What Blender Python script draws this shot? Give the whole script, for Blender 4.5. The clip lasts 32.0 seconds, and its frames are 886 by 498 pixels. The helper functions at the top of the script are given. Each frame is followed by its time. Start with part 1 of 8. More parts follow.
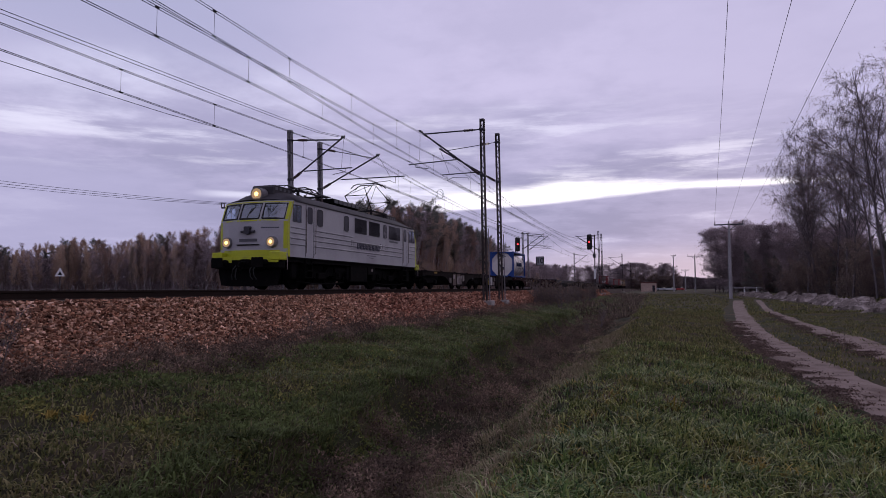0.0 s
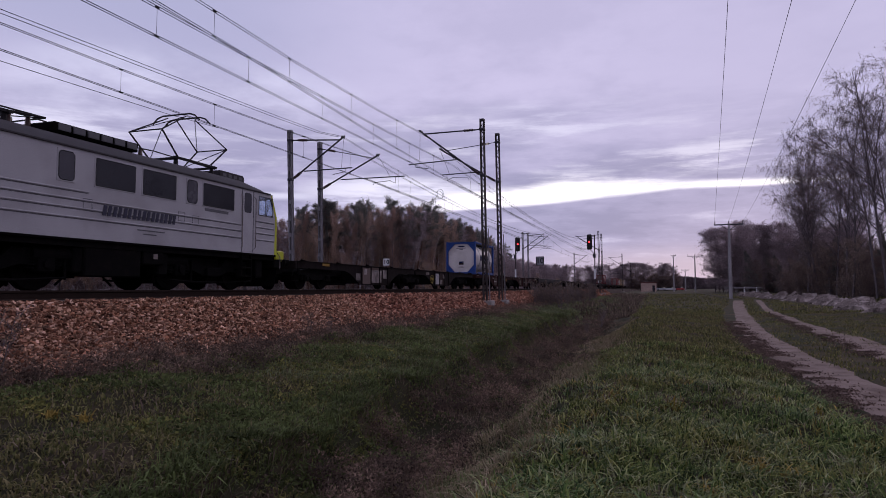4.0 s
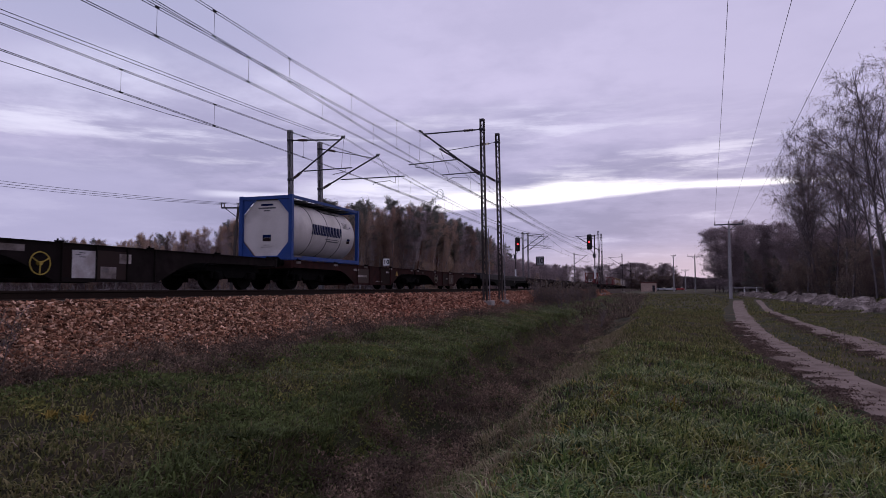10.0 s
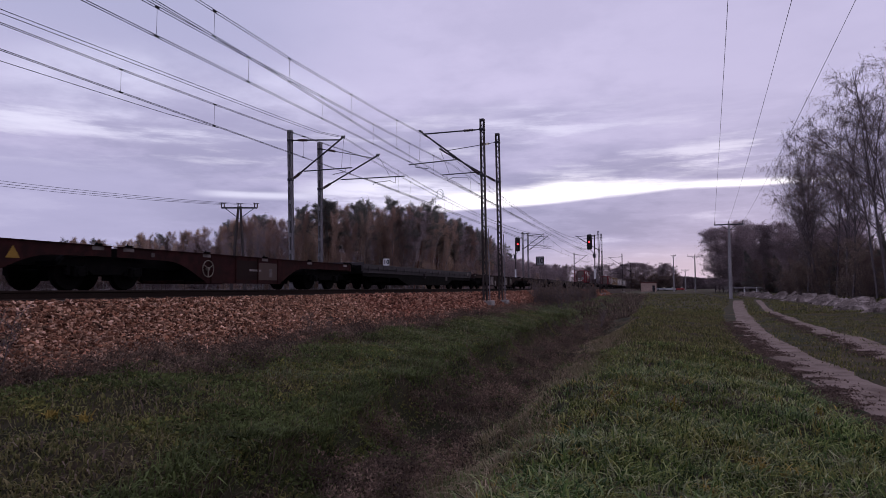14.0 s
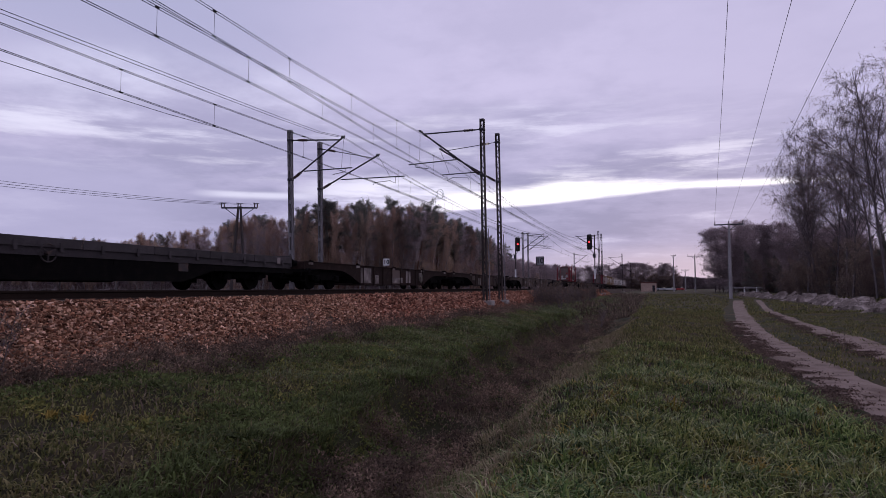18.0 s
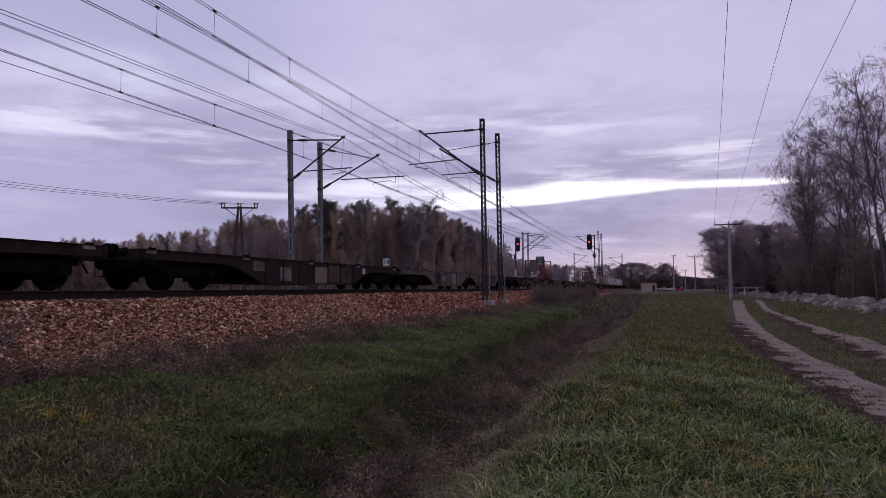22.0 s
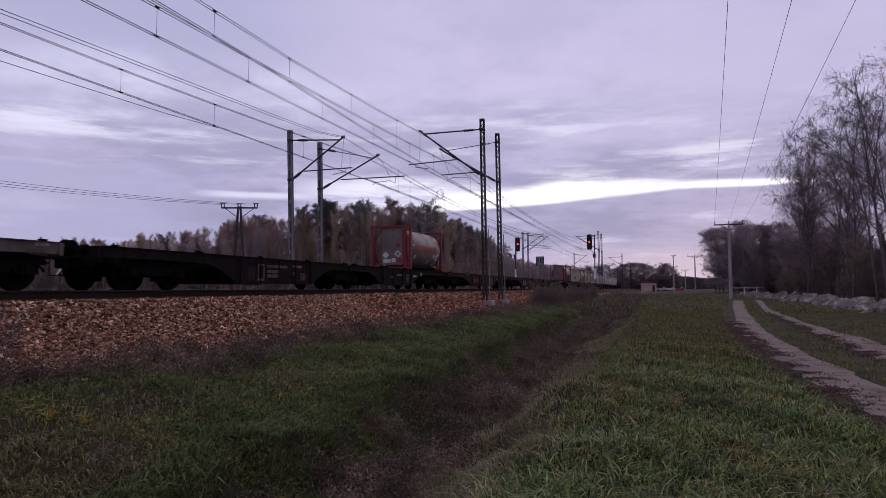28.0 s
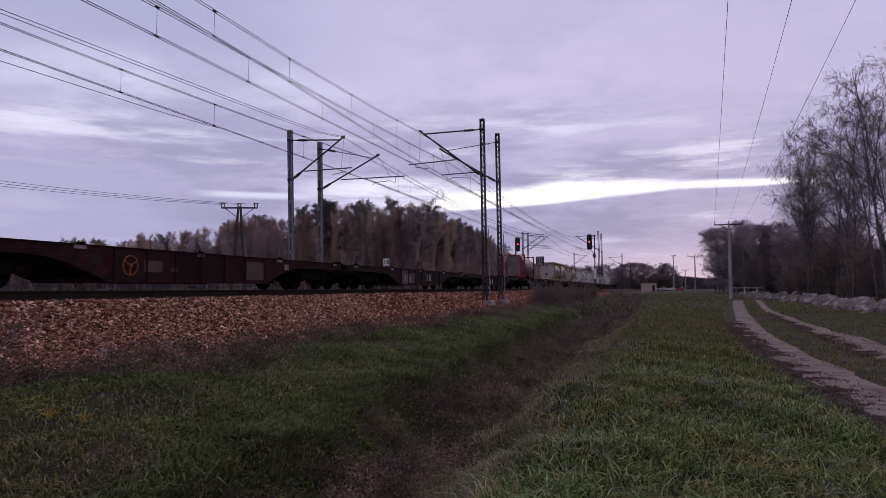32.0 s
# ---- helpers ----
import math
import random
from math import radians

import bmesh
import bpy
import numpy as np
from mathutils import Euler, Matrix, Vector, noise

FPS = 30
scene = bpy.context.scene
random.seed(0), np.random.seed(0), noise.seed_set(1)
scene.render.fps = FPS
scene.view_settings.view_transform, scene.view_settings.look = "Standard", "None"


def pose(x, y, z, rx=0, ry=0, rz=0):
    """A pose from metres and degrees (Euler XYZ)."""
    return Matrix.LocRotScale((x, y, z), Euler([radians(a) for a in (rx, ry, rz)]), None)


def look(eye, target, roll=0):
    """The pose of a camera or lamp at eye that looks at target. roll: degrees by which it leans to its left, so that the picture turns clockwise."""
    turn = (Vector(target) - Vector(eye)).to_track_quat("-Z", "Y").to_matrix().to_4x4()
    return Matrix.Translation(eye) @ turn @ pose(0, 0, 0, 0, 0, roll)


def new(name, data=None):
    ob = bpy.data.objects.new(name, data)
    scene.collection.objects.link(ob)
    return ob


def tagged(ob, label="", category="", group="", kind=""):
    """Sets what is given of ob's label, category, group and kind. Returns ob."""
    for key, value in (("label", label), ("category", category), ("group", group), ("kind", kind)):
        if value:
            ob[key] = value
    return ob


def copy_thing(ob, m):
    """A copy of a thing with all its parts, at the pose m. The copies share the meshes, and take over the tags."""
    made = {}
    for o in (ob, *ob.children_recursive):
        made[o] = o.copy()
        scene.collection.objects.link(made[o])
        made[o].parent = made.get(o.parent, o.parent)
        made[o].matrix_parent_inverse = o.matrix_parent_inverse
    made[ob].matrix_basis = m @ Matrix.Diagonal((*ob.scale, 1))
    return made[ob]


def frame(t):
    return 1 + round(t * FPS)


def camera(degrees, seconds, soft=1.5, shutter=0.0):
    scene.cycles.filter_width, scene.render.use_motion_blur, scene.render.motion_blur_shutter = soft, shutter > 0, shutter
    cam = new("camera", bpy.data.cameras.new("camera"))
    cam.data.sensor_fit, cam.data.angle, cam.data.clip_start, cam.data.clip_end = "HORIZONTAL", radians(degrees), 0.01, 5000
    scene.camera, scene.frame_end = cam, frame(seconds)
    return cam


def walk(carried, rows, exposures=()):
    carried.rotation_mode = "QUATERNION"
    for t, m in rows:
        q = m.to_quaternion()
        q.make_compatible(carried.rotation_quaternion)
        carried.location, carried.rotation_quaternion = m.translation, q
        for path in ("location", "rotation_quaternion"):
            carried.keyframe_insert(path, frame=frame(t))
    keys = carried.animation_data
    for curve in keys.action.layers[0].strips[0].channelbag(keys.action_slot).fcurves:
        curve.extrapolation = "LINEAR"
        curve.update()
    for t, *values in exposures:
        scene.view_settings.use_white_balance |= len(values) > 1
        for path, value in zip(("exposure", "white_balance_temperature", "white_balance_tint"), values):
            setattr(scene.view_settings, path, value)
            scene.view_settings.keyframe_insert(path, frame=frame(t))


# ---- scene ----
# The camera stands still beside the line: y runs along the track, x across it, z = 0 is the rail top.
cam = camera(69.03, 32.0, 0.75, 0.2)
eye = Vector((0.0, 0.0, 0.014))
yaw, tilt = radians(18.168), radians(3.526)
ahead = Vector((-math.sin(yaw) * math.cos(tilt), math.cos(yaw) * math.cos(tilt), math.sin(tilt)))
still = look(eye, eye + ahead, -0.166)
walk(cam, [(0.0, still), (32.0, still)])

# ---- world, sun ----
world = bpy.data.worlds.new("overcast_evening")
scene.world = world
world.use_nodes = True
wn, wl = world.node_tree.nodes, world.node_tree.links
wn.clear()


def wnode(kind, **values):
    n = wn.new(kind)
    for k, v in values.items():
        n.inputs[k].default_value = v
    return n


def wmath(op, a, b=None, clamp=False):
    n = wn.new("ShaderNodeMath")
    n.operation, n.use_clamp = op, clamp
    for i, v in enumerate((a, b)):
        if v is None:
            continue
        if isinstance(v, (int, float)):
            n.inputs[i].default_value = v
        else:
            wl.new(v, n.inputs[i])
    return n.outputs[0]


def wmix(fac, a, b):
    n = wn.new("ShaderNodeMix")
    n.data_type = "RGBA"
    for sock, v in ((n.inputs[0], fac), (n.inputs[6], a), (n.inputs[7], b)):
        if isinstance(v, (int, float)):
            sock.default_value = v
        elif isinstance(v, tuple):
            sock.default_value = (*v, 1)
        else:
            wl.new(v, sock)
    return n.outputs[2]


def wramp(v, lo, hi):
    n = wn.new("ShaderNodeMapRange")
    n.interpolation_type = "SMOOTHSTEP"
    n.inputs[1].default_value, n.inputs[2].default_value = lo, hi
    wl.new(v, n.inputs[0])
    return n.outputs[0]


def wnoise(vec, scale, detail=5.0, rough=0.55):
    n = wnode("ShaderNodeTexNoise", Scale=scale, Detail=detail, Roughness=rough)
    wl.new(vec, n.inputs["Vector"])
    return n.outputs["Fac"]


coord = wn.new("ShaderNodeTexCoord").outputs["Generated"]
sep = wn.new("ShaderNodeSeparateXYZ")
wl.new(coord, sep.inputs[0])
sky = wn.new("ShaderNodeTexSky")
sky.sky_type, sky.sun_disc = "NISHITA", False
sky.sun_elevation, sky.sun_rotation = radians(4), radians(8)
# cloud deck seen in perspective: the direction met with a flat layer overhead
up = wmath("MAXIMUM", sep.outputs[2], 0.0)
height = wmath("ADD", up, 0.11)
deck = wn.new("ShaderNodeCombineXYZ")
wl.new(wmath("DIVIDE", sep.outputs[0], height), deck.inputs[0])
wl.new(wmath("DIVIDE", sep.outputs[1], height), deck.inputs[1])
azim = wmath("ARCTAN2", sep.outputs[0], sep.outputs[1])
big = wnoise(deck.outputs[0], 0.62, 6.0, 0.6)
fine = wnoise(deck.outputs[0], 1.7, 7.0, 0.62)
bulk = wmath("ADD", wmath("MULTIPLY", big, 0.62), wmath("MULTIPLY", fine, 0.38))
low = wramp(up, 0.34, 0.12)
body = wmix(wramp(up, 0.08, 0.30), (0.385, 0.362, 0.555), (0.556, 0.512, 0.735))
body = wmix(wmath("MULTIPLY", wramp(bulk, 0.55, 0.42), wmath("ADD", 0.30, wmath("MULTIPLY", low, 0.6))), body, (0.300, 0.288, 0.455))
body = wmix(wmath("MULTIPLY", wramp(bulk, 0.53, 0.64), wmath("ADD", 0.12, wmath("MULTIPLY", low, 0.42))), body, (0.76, 0.72, 0.93))
body = wmix(wmath("MULTIPLY", wmath("MULTIPLY", wramp(azim, -0.25, -0.75), wramp(up, 0.20, 0.38)), 0.95), body, (0.390, 0.390, 0.590))


def thinner(az, wide, at, tall):
    """A soft place where the cloud thins: 1 in its middle, 0 outside."""
    a = wmath("DIVIDE", wmath("SUBTRACT", azim, az), wide)
    b = wmath("DIVIDE", wmath("SUBTRACT", up, at), tall)
    return wramp(wmath("ADD", wmath("MULTIPLY", a, a), wmath("MULTIPLY", b, b)), 1.0, 0.0)


# long breaks in the cloud low over the horizon
flat = wn.new("ShaderNodeCombineXYZ")
wl.new(wmath("MULTIPLY", azim, 3.2), flat.inputs[0])
wl.new(wmath("MULTIPLY", up, 26.0), flat.inputs[1])
streak = wnoise(flat.outputs[0], 1.5, 6.0, 0.62)
rolls = wnoise(flat.outputs[0], 0.8, 6.0, 0.65)
zone = wmath("MULTIPLY", wramp(up, 0.145, 0.185), wramp(up, 0.30, 0.235))
body = wmix(wmath("MULTIPLY", zone, wmath("MULTIPLY", wramp(rolls, 0.54, 0.40), 0.42)), body, (0.330, 0.316, 0.500))
body = wmix(wmath("MULTIPLY", zone, wmath("MULTIPLY", wramp(streak, 0.50, 0.72), 0.45)), body, (0.84, 0.81, 0.97))
body = wmix(wmath("MULTIPLY", thinner(-0.70, 0.30, 0.268, 0.075), wmath("MULTIPLY", wramp(bulk, 0.40, 0.60), 0.6)), body, (0.80, 0.80, 1.0))
body = wmix(wmath("MULTIPLY", thinner(-0.84, 0.30, 0.222, 0.024), wmath("MULTIPLY", wramp(streak, 0.40, 0.62), 0.55)), body, (0.78, 0.76, 0.95))
body = wmix(wmath("MULTIPLY", thinner(-0.38, 0.20, 0.148, 0.030), wmath("MULTIPLY", wramp(streak, 0.30, 0.56), 0.9)), body, (0.86, 0.83, 1.0))
body = wmix(wmath("MULTIPLY", thinner(-0.15, 0.16, 0.250, 0.040), wmath("MULTIPLY", wramp(streak, 0.40, 0.64), 0.5)), body, (0.74, 0.71, 0.92))
body = wmix(wmath("MULTIPLY", thinner(0.12, 0.18, 0.186, 0.028), wmath("MULTIPLY", wramp(streak, 0.46, 0.62), 0.55)), body, (0.88, 0.84, 1.0))
body = wmix(wmath("MULTIPLY", wmath("MULTIPLY", wramp(azim, -0.60, -0.80), wramp(up, 0.20, 0.15)), 0.75), body, (0.415, 0.395, 0.600))
body = wmix(wmath("MULTIPLY", wmath("MULTIPLY", wramp(azim, -0.20, 0.15), wramp(up, 0.17, 0.26)), 0.55), body, (0.475, 0.440, 0.645))
# the widest break: its lower edge climbs away from the line, its upper edge sinks
wisp = wmath("MULTIPLY", wmath("SUBTRACT", streak, 0.5), 0.030)
fray = wmath("MULTIPLY", wmath("SUBTRACT", rolls, 0.5), 0.022)
floor_edge = wmath("ADD", 0.1405, wmath("MULTIPLY", wmath("MINIMUM", azim, 0.035), 0.071))
roof_edge = wmath("MINIMUM", wmath("SUBTRACT", 0.158, wmath("MULTIPLY", azim, 0.052)), wmath("ADD", 0.1795, wmath("MULTIPLY", azim, 0.114)))
gap = wmath("MULTIPLY", wramp(wmath("ADD", wmath("SUBTRACT", up, floor_edge), wmath("MULTIPLY", wisp, 0.35)), -0.003, 0.004), wramp(wmath("ADD", wmath("SUBTRACT", roof_edge, up), wmath("ADD", wisp, fray)), -0.005, 0.010))
gap = wmath("MULTIPLY", gap, wramp(azim, -0.40, -0.27))
body = wmix(gap, body, (1.12, 1.07, 1.16))
small = wmath("MULTIPLY", wmath("MULTIPLY", wramp(up, 0.131, 0.139), wramp(up, 0.147, 0.141)), wmath("MULTIPLY", thinner(-0.60, 0.10, 0.139, 0.02), wramp(streak, 0.30, 0.50)))
body = wmix(wmath("MULTIPLY", small, 0.7), body, (0.80, 0.78, 0.97))
# faint pink haze close to the horizon
body = wmix(wmath("MULTIPLY", wmath("MULTIPLY", wramp(up, 0.075, 0.035), wramp(azim, -0.4, 0.0)), 0.7), body, (0.57, 0.485, 0.62))
both = wn.new("ShaderNodeMix")
both.data_type, both.blend_type = "RGBA", "ADD"
both.inputs[0].default_value = 0.002
wl.new(body, both.inputs[6])
wl.new(sky.outputs[0], both.inputs[7])
ground_glow = wmix(wramp(sep.outputs[2], -0.02, 0.0), (0.03, 0.03, 0.03), both.outputs[2])
back = wnode("ShaderNodeBackground", Strength=1.11)
wl.new(ground_glow, back.inputs[0])
wl.new(back.outputs[0], wn.new("ShaderNodeOutputWorld").inputs[0])

sun = new("sun", bpy.data.lights.new("sun", "SUN"))
sun.data.energy, sun.data.angle, sun.data.color = 0.3, radians(25), (1.0, 0.86, 0.84)
sun.matrix_basis = look((0, 0, 50), (-14 * 0.6, -60, 28))

# ---- tools ----
def material(name, base, rough=0.75, metal=0.0, var=0.25, scale=1.5, grain=30.0, bump=0.15, second=None, share=0.45,
             island=0.0, piece=0.0, second_scale=None, hue=None, shine=0.25, thin=0.0, hued=0.68):
    """A surface with large stains, fine grain and relief; island and piece vary it from one stone, leaf or part to the next."""
    m = bpy.data.materials.new(name)
    m.use_nodes = True
    nt = m.node_tree
    bsdf = nt.nodes["Principled BSDF"]
    bsdf.inputs["Roughness"].default_value, bsdf.inputs["Metallic"].default_value = rough, metal
    bsdf.inputs["Specular IOR Level"].default_value = 0.05 if rough > 0.87 else shine
    at = nt.nodes.new("ShaderNodeTexCoord").outputs["Object"]

    def noisy(s, detail=4.0):
        n = nt.nodes.new("ShaderNodeTexNoise")
        n.inputs["Scale"].default_value, n.inputs["Detail"].default_value = s, detail
        nt.links.new(at, n.inputs["Vector"])
        return n.outputs["Fac"]

    def spread(v, lo, hi, a, b):
        n = nt.nodes.new("ShaderNodeMapRange")
        for i, x in enumerate((lo, hi, a, b)):
            n.inputs[i + 1].default_value = x
        nt.links.new(v, n.inputs[0])
        return n.outputs[0]

    def mixed(fac, a, b, blend="MIX"):
        n = nt.nodes.new("ShaderNodeMix")
        n.data_type, n.blend_type = "RGBA", blend
        for sock, v in ((n.inputs[0], fac), (n.inputs[6], a), (n.inputs[7], b)):
            if isinstance(v, (int, float)):
                sock.default_value = v
            elif isinstance(v, tuple):
                sock.default_value = (*v, 1)
            else:
                nt.links.new(v, sock)
        return n.outputs[2]

    coarse, grit = noisy(scale), noisy(grain, 6.0)
    colour = mixed(spread(coarse, 0.3, 0.7, 0, 1), tuple(c * (1 - var) for c in base), tuple(min(1, c * (1 + var)) for c in base))
    if second:
        colour = mixed(spread(noisy(second_scale or scale * 2.3, 7.0), share - 0.08, share + 0.14, 1, 0), colour, second)
    colour = mixed(spread(grit, 0.3, 0.7, 0, 0.5), colour, tuple(c * 0.62 for c in base))
    if island or piece:
        if island:
            r = nt.nodes.new("ShaderNodeNewGeometry").outputs["Random Per Island"]
        else:
            r = nt.nodes.new("ShaderNodeObjectInfo").outputs["Random"]
        if hue:
            n = nt.nodes.new("ShaderNodeValToRGB")
            n.color_ramp.interpolation = "LINEAR"
            for i, c in enumerate(hue):
                e = n.color_ramp.elements[i] if i < 2 else n.color_ramp.elements.new(1)
                e.color = (*c, 1)
            for i in range(len(hue)):
                n.color_ramp.elements[i].position = i / (len(hue) - 1)
            nt.links.new(r, n.inputs[0])
            colour = mixed(hued, colour, n.outputs[0])
        h = nt.nodes.new("ShaderNodeHueSaturation")
        k = island or piece
        nt.links.new(spread(r, 0, 1, 1 - k, 1 + k), h.inputs["Value"])
        nt.links.new(colour, h.inputs["Color"])
        colour = h.outputs[0]
        if island and piece:
            h = nt.nodes.new("ShaderNodeHueSaturation")
            r = nt.nodes.new("ShaderNodeObjectInfo").outputs["Random"]
            nt.links.new(spread(r, 0, 1, 1 - piece, 1 + piece), h.inputs["Value"])
            nt.links.new(spread(r, 0, 1, 0.487, 0.515), h.inputs["Hue"])
            nt.links.new(colour, h.inputs["Color"])
            colour = h.outputs[0]
    nt.links.new(colour, bsdf.inputs["Base Color"])
    nt.links.new(spread(coarse, 0.3, 0.7, max(0, rough - 0.1), min(1, rough + 0.1)), bsdf.inputs["Roughness"])
    if thin:
        through_leaf, mix = nt.nodes.new("ShaderNodeBsdfTranslucent"), nt.nodes.new("ShaderNodeMixShader")
        mix.inputs[0].default_value = thin
        nt.links.new(colour, through_leaf.inputs["Color"])
        nt.links.new(bsdf.outputs[0], mix.inputs[1])
        nt.links.new(through_leaf.outputs[0], mix.inputs[2])
        nt.links.new(mix.outputs[0], nt.nodes["Material Output"].inputs["Surface"])
    if bump:
        b = nt.nodes.new("ShaderNodeBump")
        b.inputs["Strength"].default_value, b.inputs["Distance"].default_value = bump, 0.02
        nt.links.new(grit, b.inputs["Height"])
        nt.links.new(b.outputs[0], bsdf.inputs["Normal"])
    return m


def glowing(name, colour, strength):
    m = material(name, colour, 0.3, var=0.05, bump=0)
    bsdf = m.node_tree.nodes["Principled BSDF"]
    bsdf.inputs["Emission Color"].default_value, bsdf.inputs["Emission Strength"].default_value = (*colour, 1), strength
    return m


def thing(name, label, category, group="", m=None):
    ob = tagged(new(name), label, category, group)
    if m is not None:
        ob.matrix_basis = m
    return ob


def part(name, bm, stuff, parent=None, label="", smooth=False):
    """One mesh object under a thing or under a part."""
    me = bpy.data.meshes.new(name)
    bm.normal_update()
    bm.to_mesh(me)
    bm.free()
    me.materials.append(stuff)
    if smooth:
        me.shade_smooth()
    ob = new(name, me)
    ob.parent = parent
    return tagged(ob, label)


def again(ob, name, parent, m):
    """Another part on the same mesh."""
    o = new(name, ob.data)
    o.parent, o.matrix_basis = parent, m
    if "label" in ob:
        o["label"] = ob["label"]
    return o


def sheet(name, verts, faces, stuff, parent=None, label="", smooth=False):
    """A large mesh straight from arrays: faces all with the same number of corners."""
    verts, faces = np.asarray(verts, dtype=np.float32), np.asarray(faces, dtype=np.int32)
    me = bpy.data.meshes.new(name)
    n, k = faces.shape
    me.vertices.add(len(verts))
    me.vertices.foreach_set("co", verts.ravel())
    me.loops.add(n * k)
    me.loops.foreach_set("vertex_index", faces.ravel())
    me.polygons.add(n)
    me.polygons.foreach_set("loop_start", np.arange(n, dtype=np.int32) * k)
    me.polygons.foreach_set("use_smooth", np.full(n, smooth))
    me.update(calc_edges=True)
    me.materials.append(stuff)
    ob = new(name, me)
    ob.parent = parent
    return tagged(ob, label)


def box(bm, x0, x1, y0, y1, z0, z1, bevel=0.0, turn=None):
    m = Matrix.Translation(((x0 + x1) / 2, (y0 + y1) / 2, (z0 + z1) / 2)) @ (turn or Matrix()) @ Matrix.Diagonal((x1 - x0, y1 - y0, z1 - z0, 1))
    made = bmesh.ops.create_cube(bm, size=1, matrix=m)
    if bevel:
        edges = {e for v in made["verts"] for e in v.link_edges}
        bmesh.ops.bevel(bm, geom=list(edges), offset=bevel, segments=1, affect="EDGES", profile=0.5)
    return bm


def rod(bm, a, b, r, r2=None, seg=8, cap=True):
    a, b = Vector(a), Vector(b)
    m = Matrix.Translation((a + b) / 2) @ (b - a).to_track_quat("Z", "Y").to_matrix().to_4x4()
    bmesh.ops.create_cone(bm, cap_ends=cap, segments=seg, radius1=r, radius2=r if r2 is None else r2, depth=(b - a).length, matrix=m)
    return bm


def string(bm, points, r, seg=5):
    """A thin tube through points."""
    points = [Vector(p) for p in points]
    rings = []
    for i, p in enumerate(points):
        d = (points[min(i + 1, len(points) - 1)] - points[max(i - 1, 0)]).normalized()
        s = d.cross(Vector((0, 0, 1)) if abs(d.z) < 0.95 else Vector((1, 0, 0))).normalized()
        t = s.cross(d)
        rings.append([bm.verts.new(p + r * (math.cos(a) * s + math.sin(a) * t)) for a in (2 * math.pi * k / seg for k in range(seg))])
    for one, two in zip(rings, rings[1:]):
        for k in range(seg):
            bm.faces.new((one[k], one[(k + 1) % seg], two[(k + 1) % seg], two[k]))
    return bm


def ring(bm, centre, axis, radius, r, seg=20, arc=2 * math.pi, start=0.0):
    axis = Vector(axis).normalized()
    u = axis.cross(Vector((0, 0, 1)) if abs(axis.z) < 0.9 else Vector((1, 0, 0))).normalized()
    v = axis.cross(u)
    return string(bm, [Vector(centre) + radius * (math.cos(start + arc * k / seg) * u + math.sin(start + arc * k / seg) * v) for k in range(seg + 1)], r)


def plate(bm, outline, thick, axis="X"):
    """A solid from a flat outline of (y, z) pairs for axis X, or (x, z) for axis Y, or (x, y) for axis Z, from 0 to thick along the axis."""
    def at(p, d):
        return {"X": (d, p[0], p[1]), "Y": (p[0], d, p[1]), "Z": (p[0], p[1], d)}[axis]
    one = [bm.verts.new(at(p, 0)) for p in outline]
    two = [bm.verts.new(at(p, thick)) for p in outline]
    bm.faces.new(one)
    bm.faces.new(two[::-1])
    for i in range(len(outline)):
        j = (i + 1) % len(outline)
        bm.faces.new((one[j], one[i], two[i], two[j]))
    bmesh.ops.recalc_face_normals(bm, faces=bm.faces)
    return bm


def fresh():
    return bmesh.new()

# ---- materials of the setting ----
soil = material("grassy_soil", (0.034, 0.034, 0.018), 0.95, var=0.4, scale=0.35, grain=14, bump=0.6, second=(0.082, 0.058, 0.036), share=0.42, second_scale=0.8)
sand = material("sandy_track", (0.225, 0.172, 0.145), 0.95, var=0.18, scale=0.9, grain=26, bump=0.5, second=(0.115, 0.082, 0.066), share=0.40, second_scale=2.2)
# near-black bed and darkest stone hues carry the shade between the stones
shaded_gravel_bed = material("shaded_gravel_bed", (0.032, 0.018, 0.014), 0.95, var=0.4, scale=1.2, grain=22, bump=0.9)
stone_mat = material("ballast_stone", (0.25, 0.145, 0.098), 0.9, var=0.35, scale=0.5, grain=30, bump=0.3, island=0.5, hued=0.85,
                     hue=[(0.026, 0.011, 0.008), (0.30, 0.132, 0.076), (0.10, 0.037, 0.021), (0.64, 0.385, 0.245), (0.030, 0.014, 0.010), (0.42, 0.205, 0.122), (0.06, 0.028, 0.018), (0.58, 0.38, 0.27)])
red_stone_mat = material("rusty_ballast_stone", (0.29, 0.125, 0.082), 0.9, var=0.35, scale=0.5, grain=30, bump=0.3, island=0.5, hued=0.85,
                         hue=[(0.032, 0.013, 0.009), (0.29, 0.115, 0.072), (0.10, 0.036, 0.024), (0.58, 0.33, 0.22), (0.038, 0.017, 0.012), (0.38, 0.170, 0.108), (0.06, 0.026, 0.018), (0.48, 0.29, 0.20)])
rail_steel = material("rail_steel", (0.022, 0.015, 0.012), 0.9, 0.0, var=0.2, scale=2, grain=60)
concrete = material("concrete", (0.30, 0.28, 0.26), 0.9, var=0.15, scale=1.5, grain=35, bump=0.3, second=(0.17, 0.155, 0.14), share=0.35)
blade_mat = material("grass_blade", (0.168, 0.166, 0.064), 0.75, thin=0.35, var=0.4, scale=0.7, grain=9, bump=0, island=0.55, shine=0.06, second=(0.150, 0.118, 0.062), share=0.48, second_scale=0.45, hued=0.45,
                     hue=[(0.046, 0.076, 0.026), (0.080, 0.116, 0.030), (0.116, 0.150, 0.036), (0.170, 0.166, 0.052), (0.130, 0.106, 0.044), (0.26, 0.23, 0.12)])
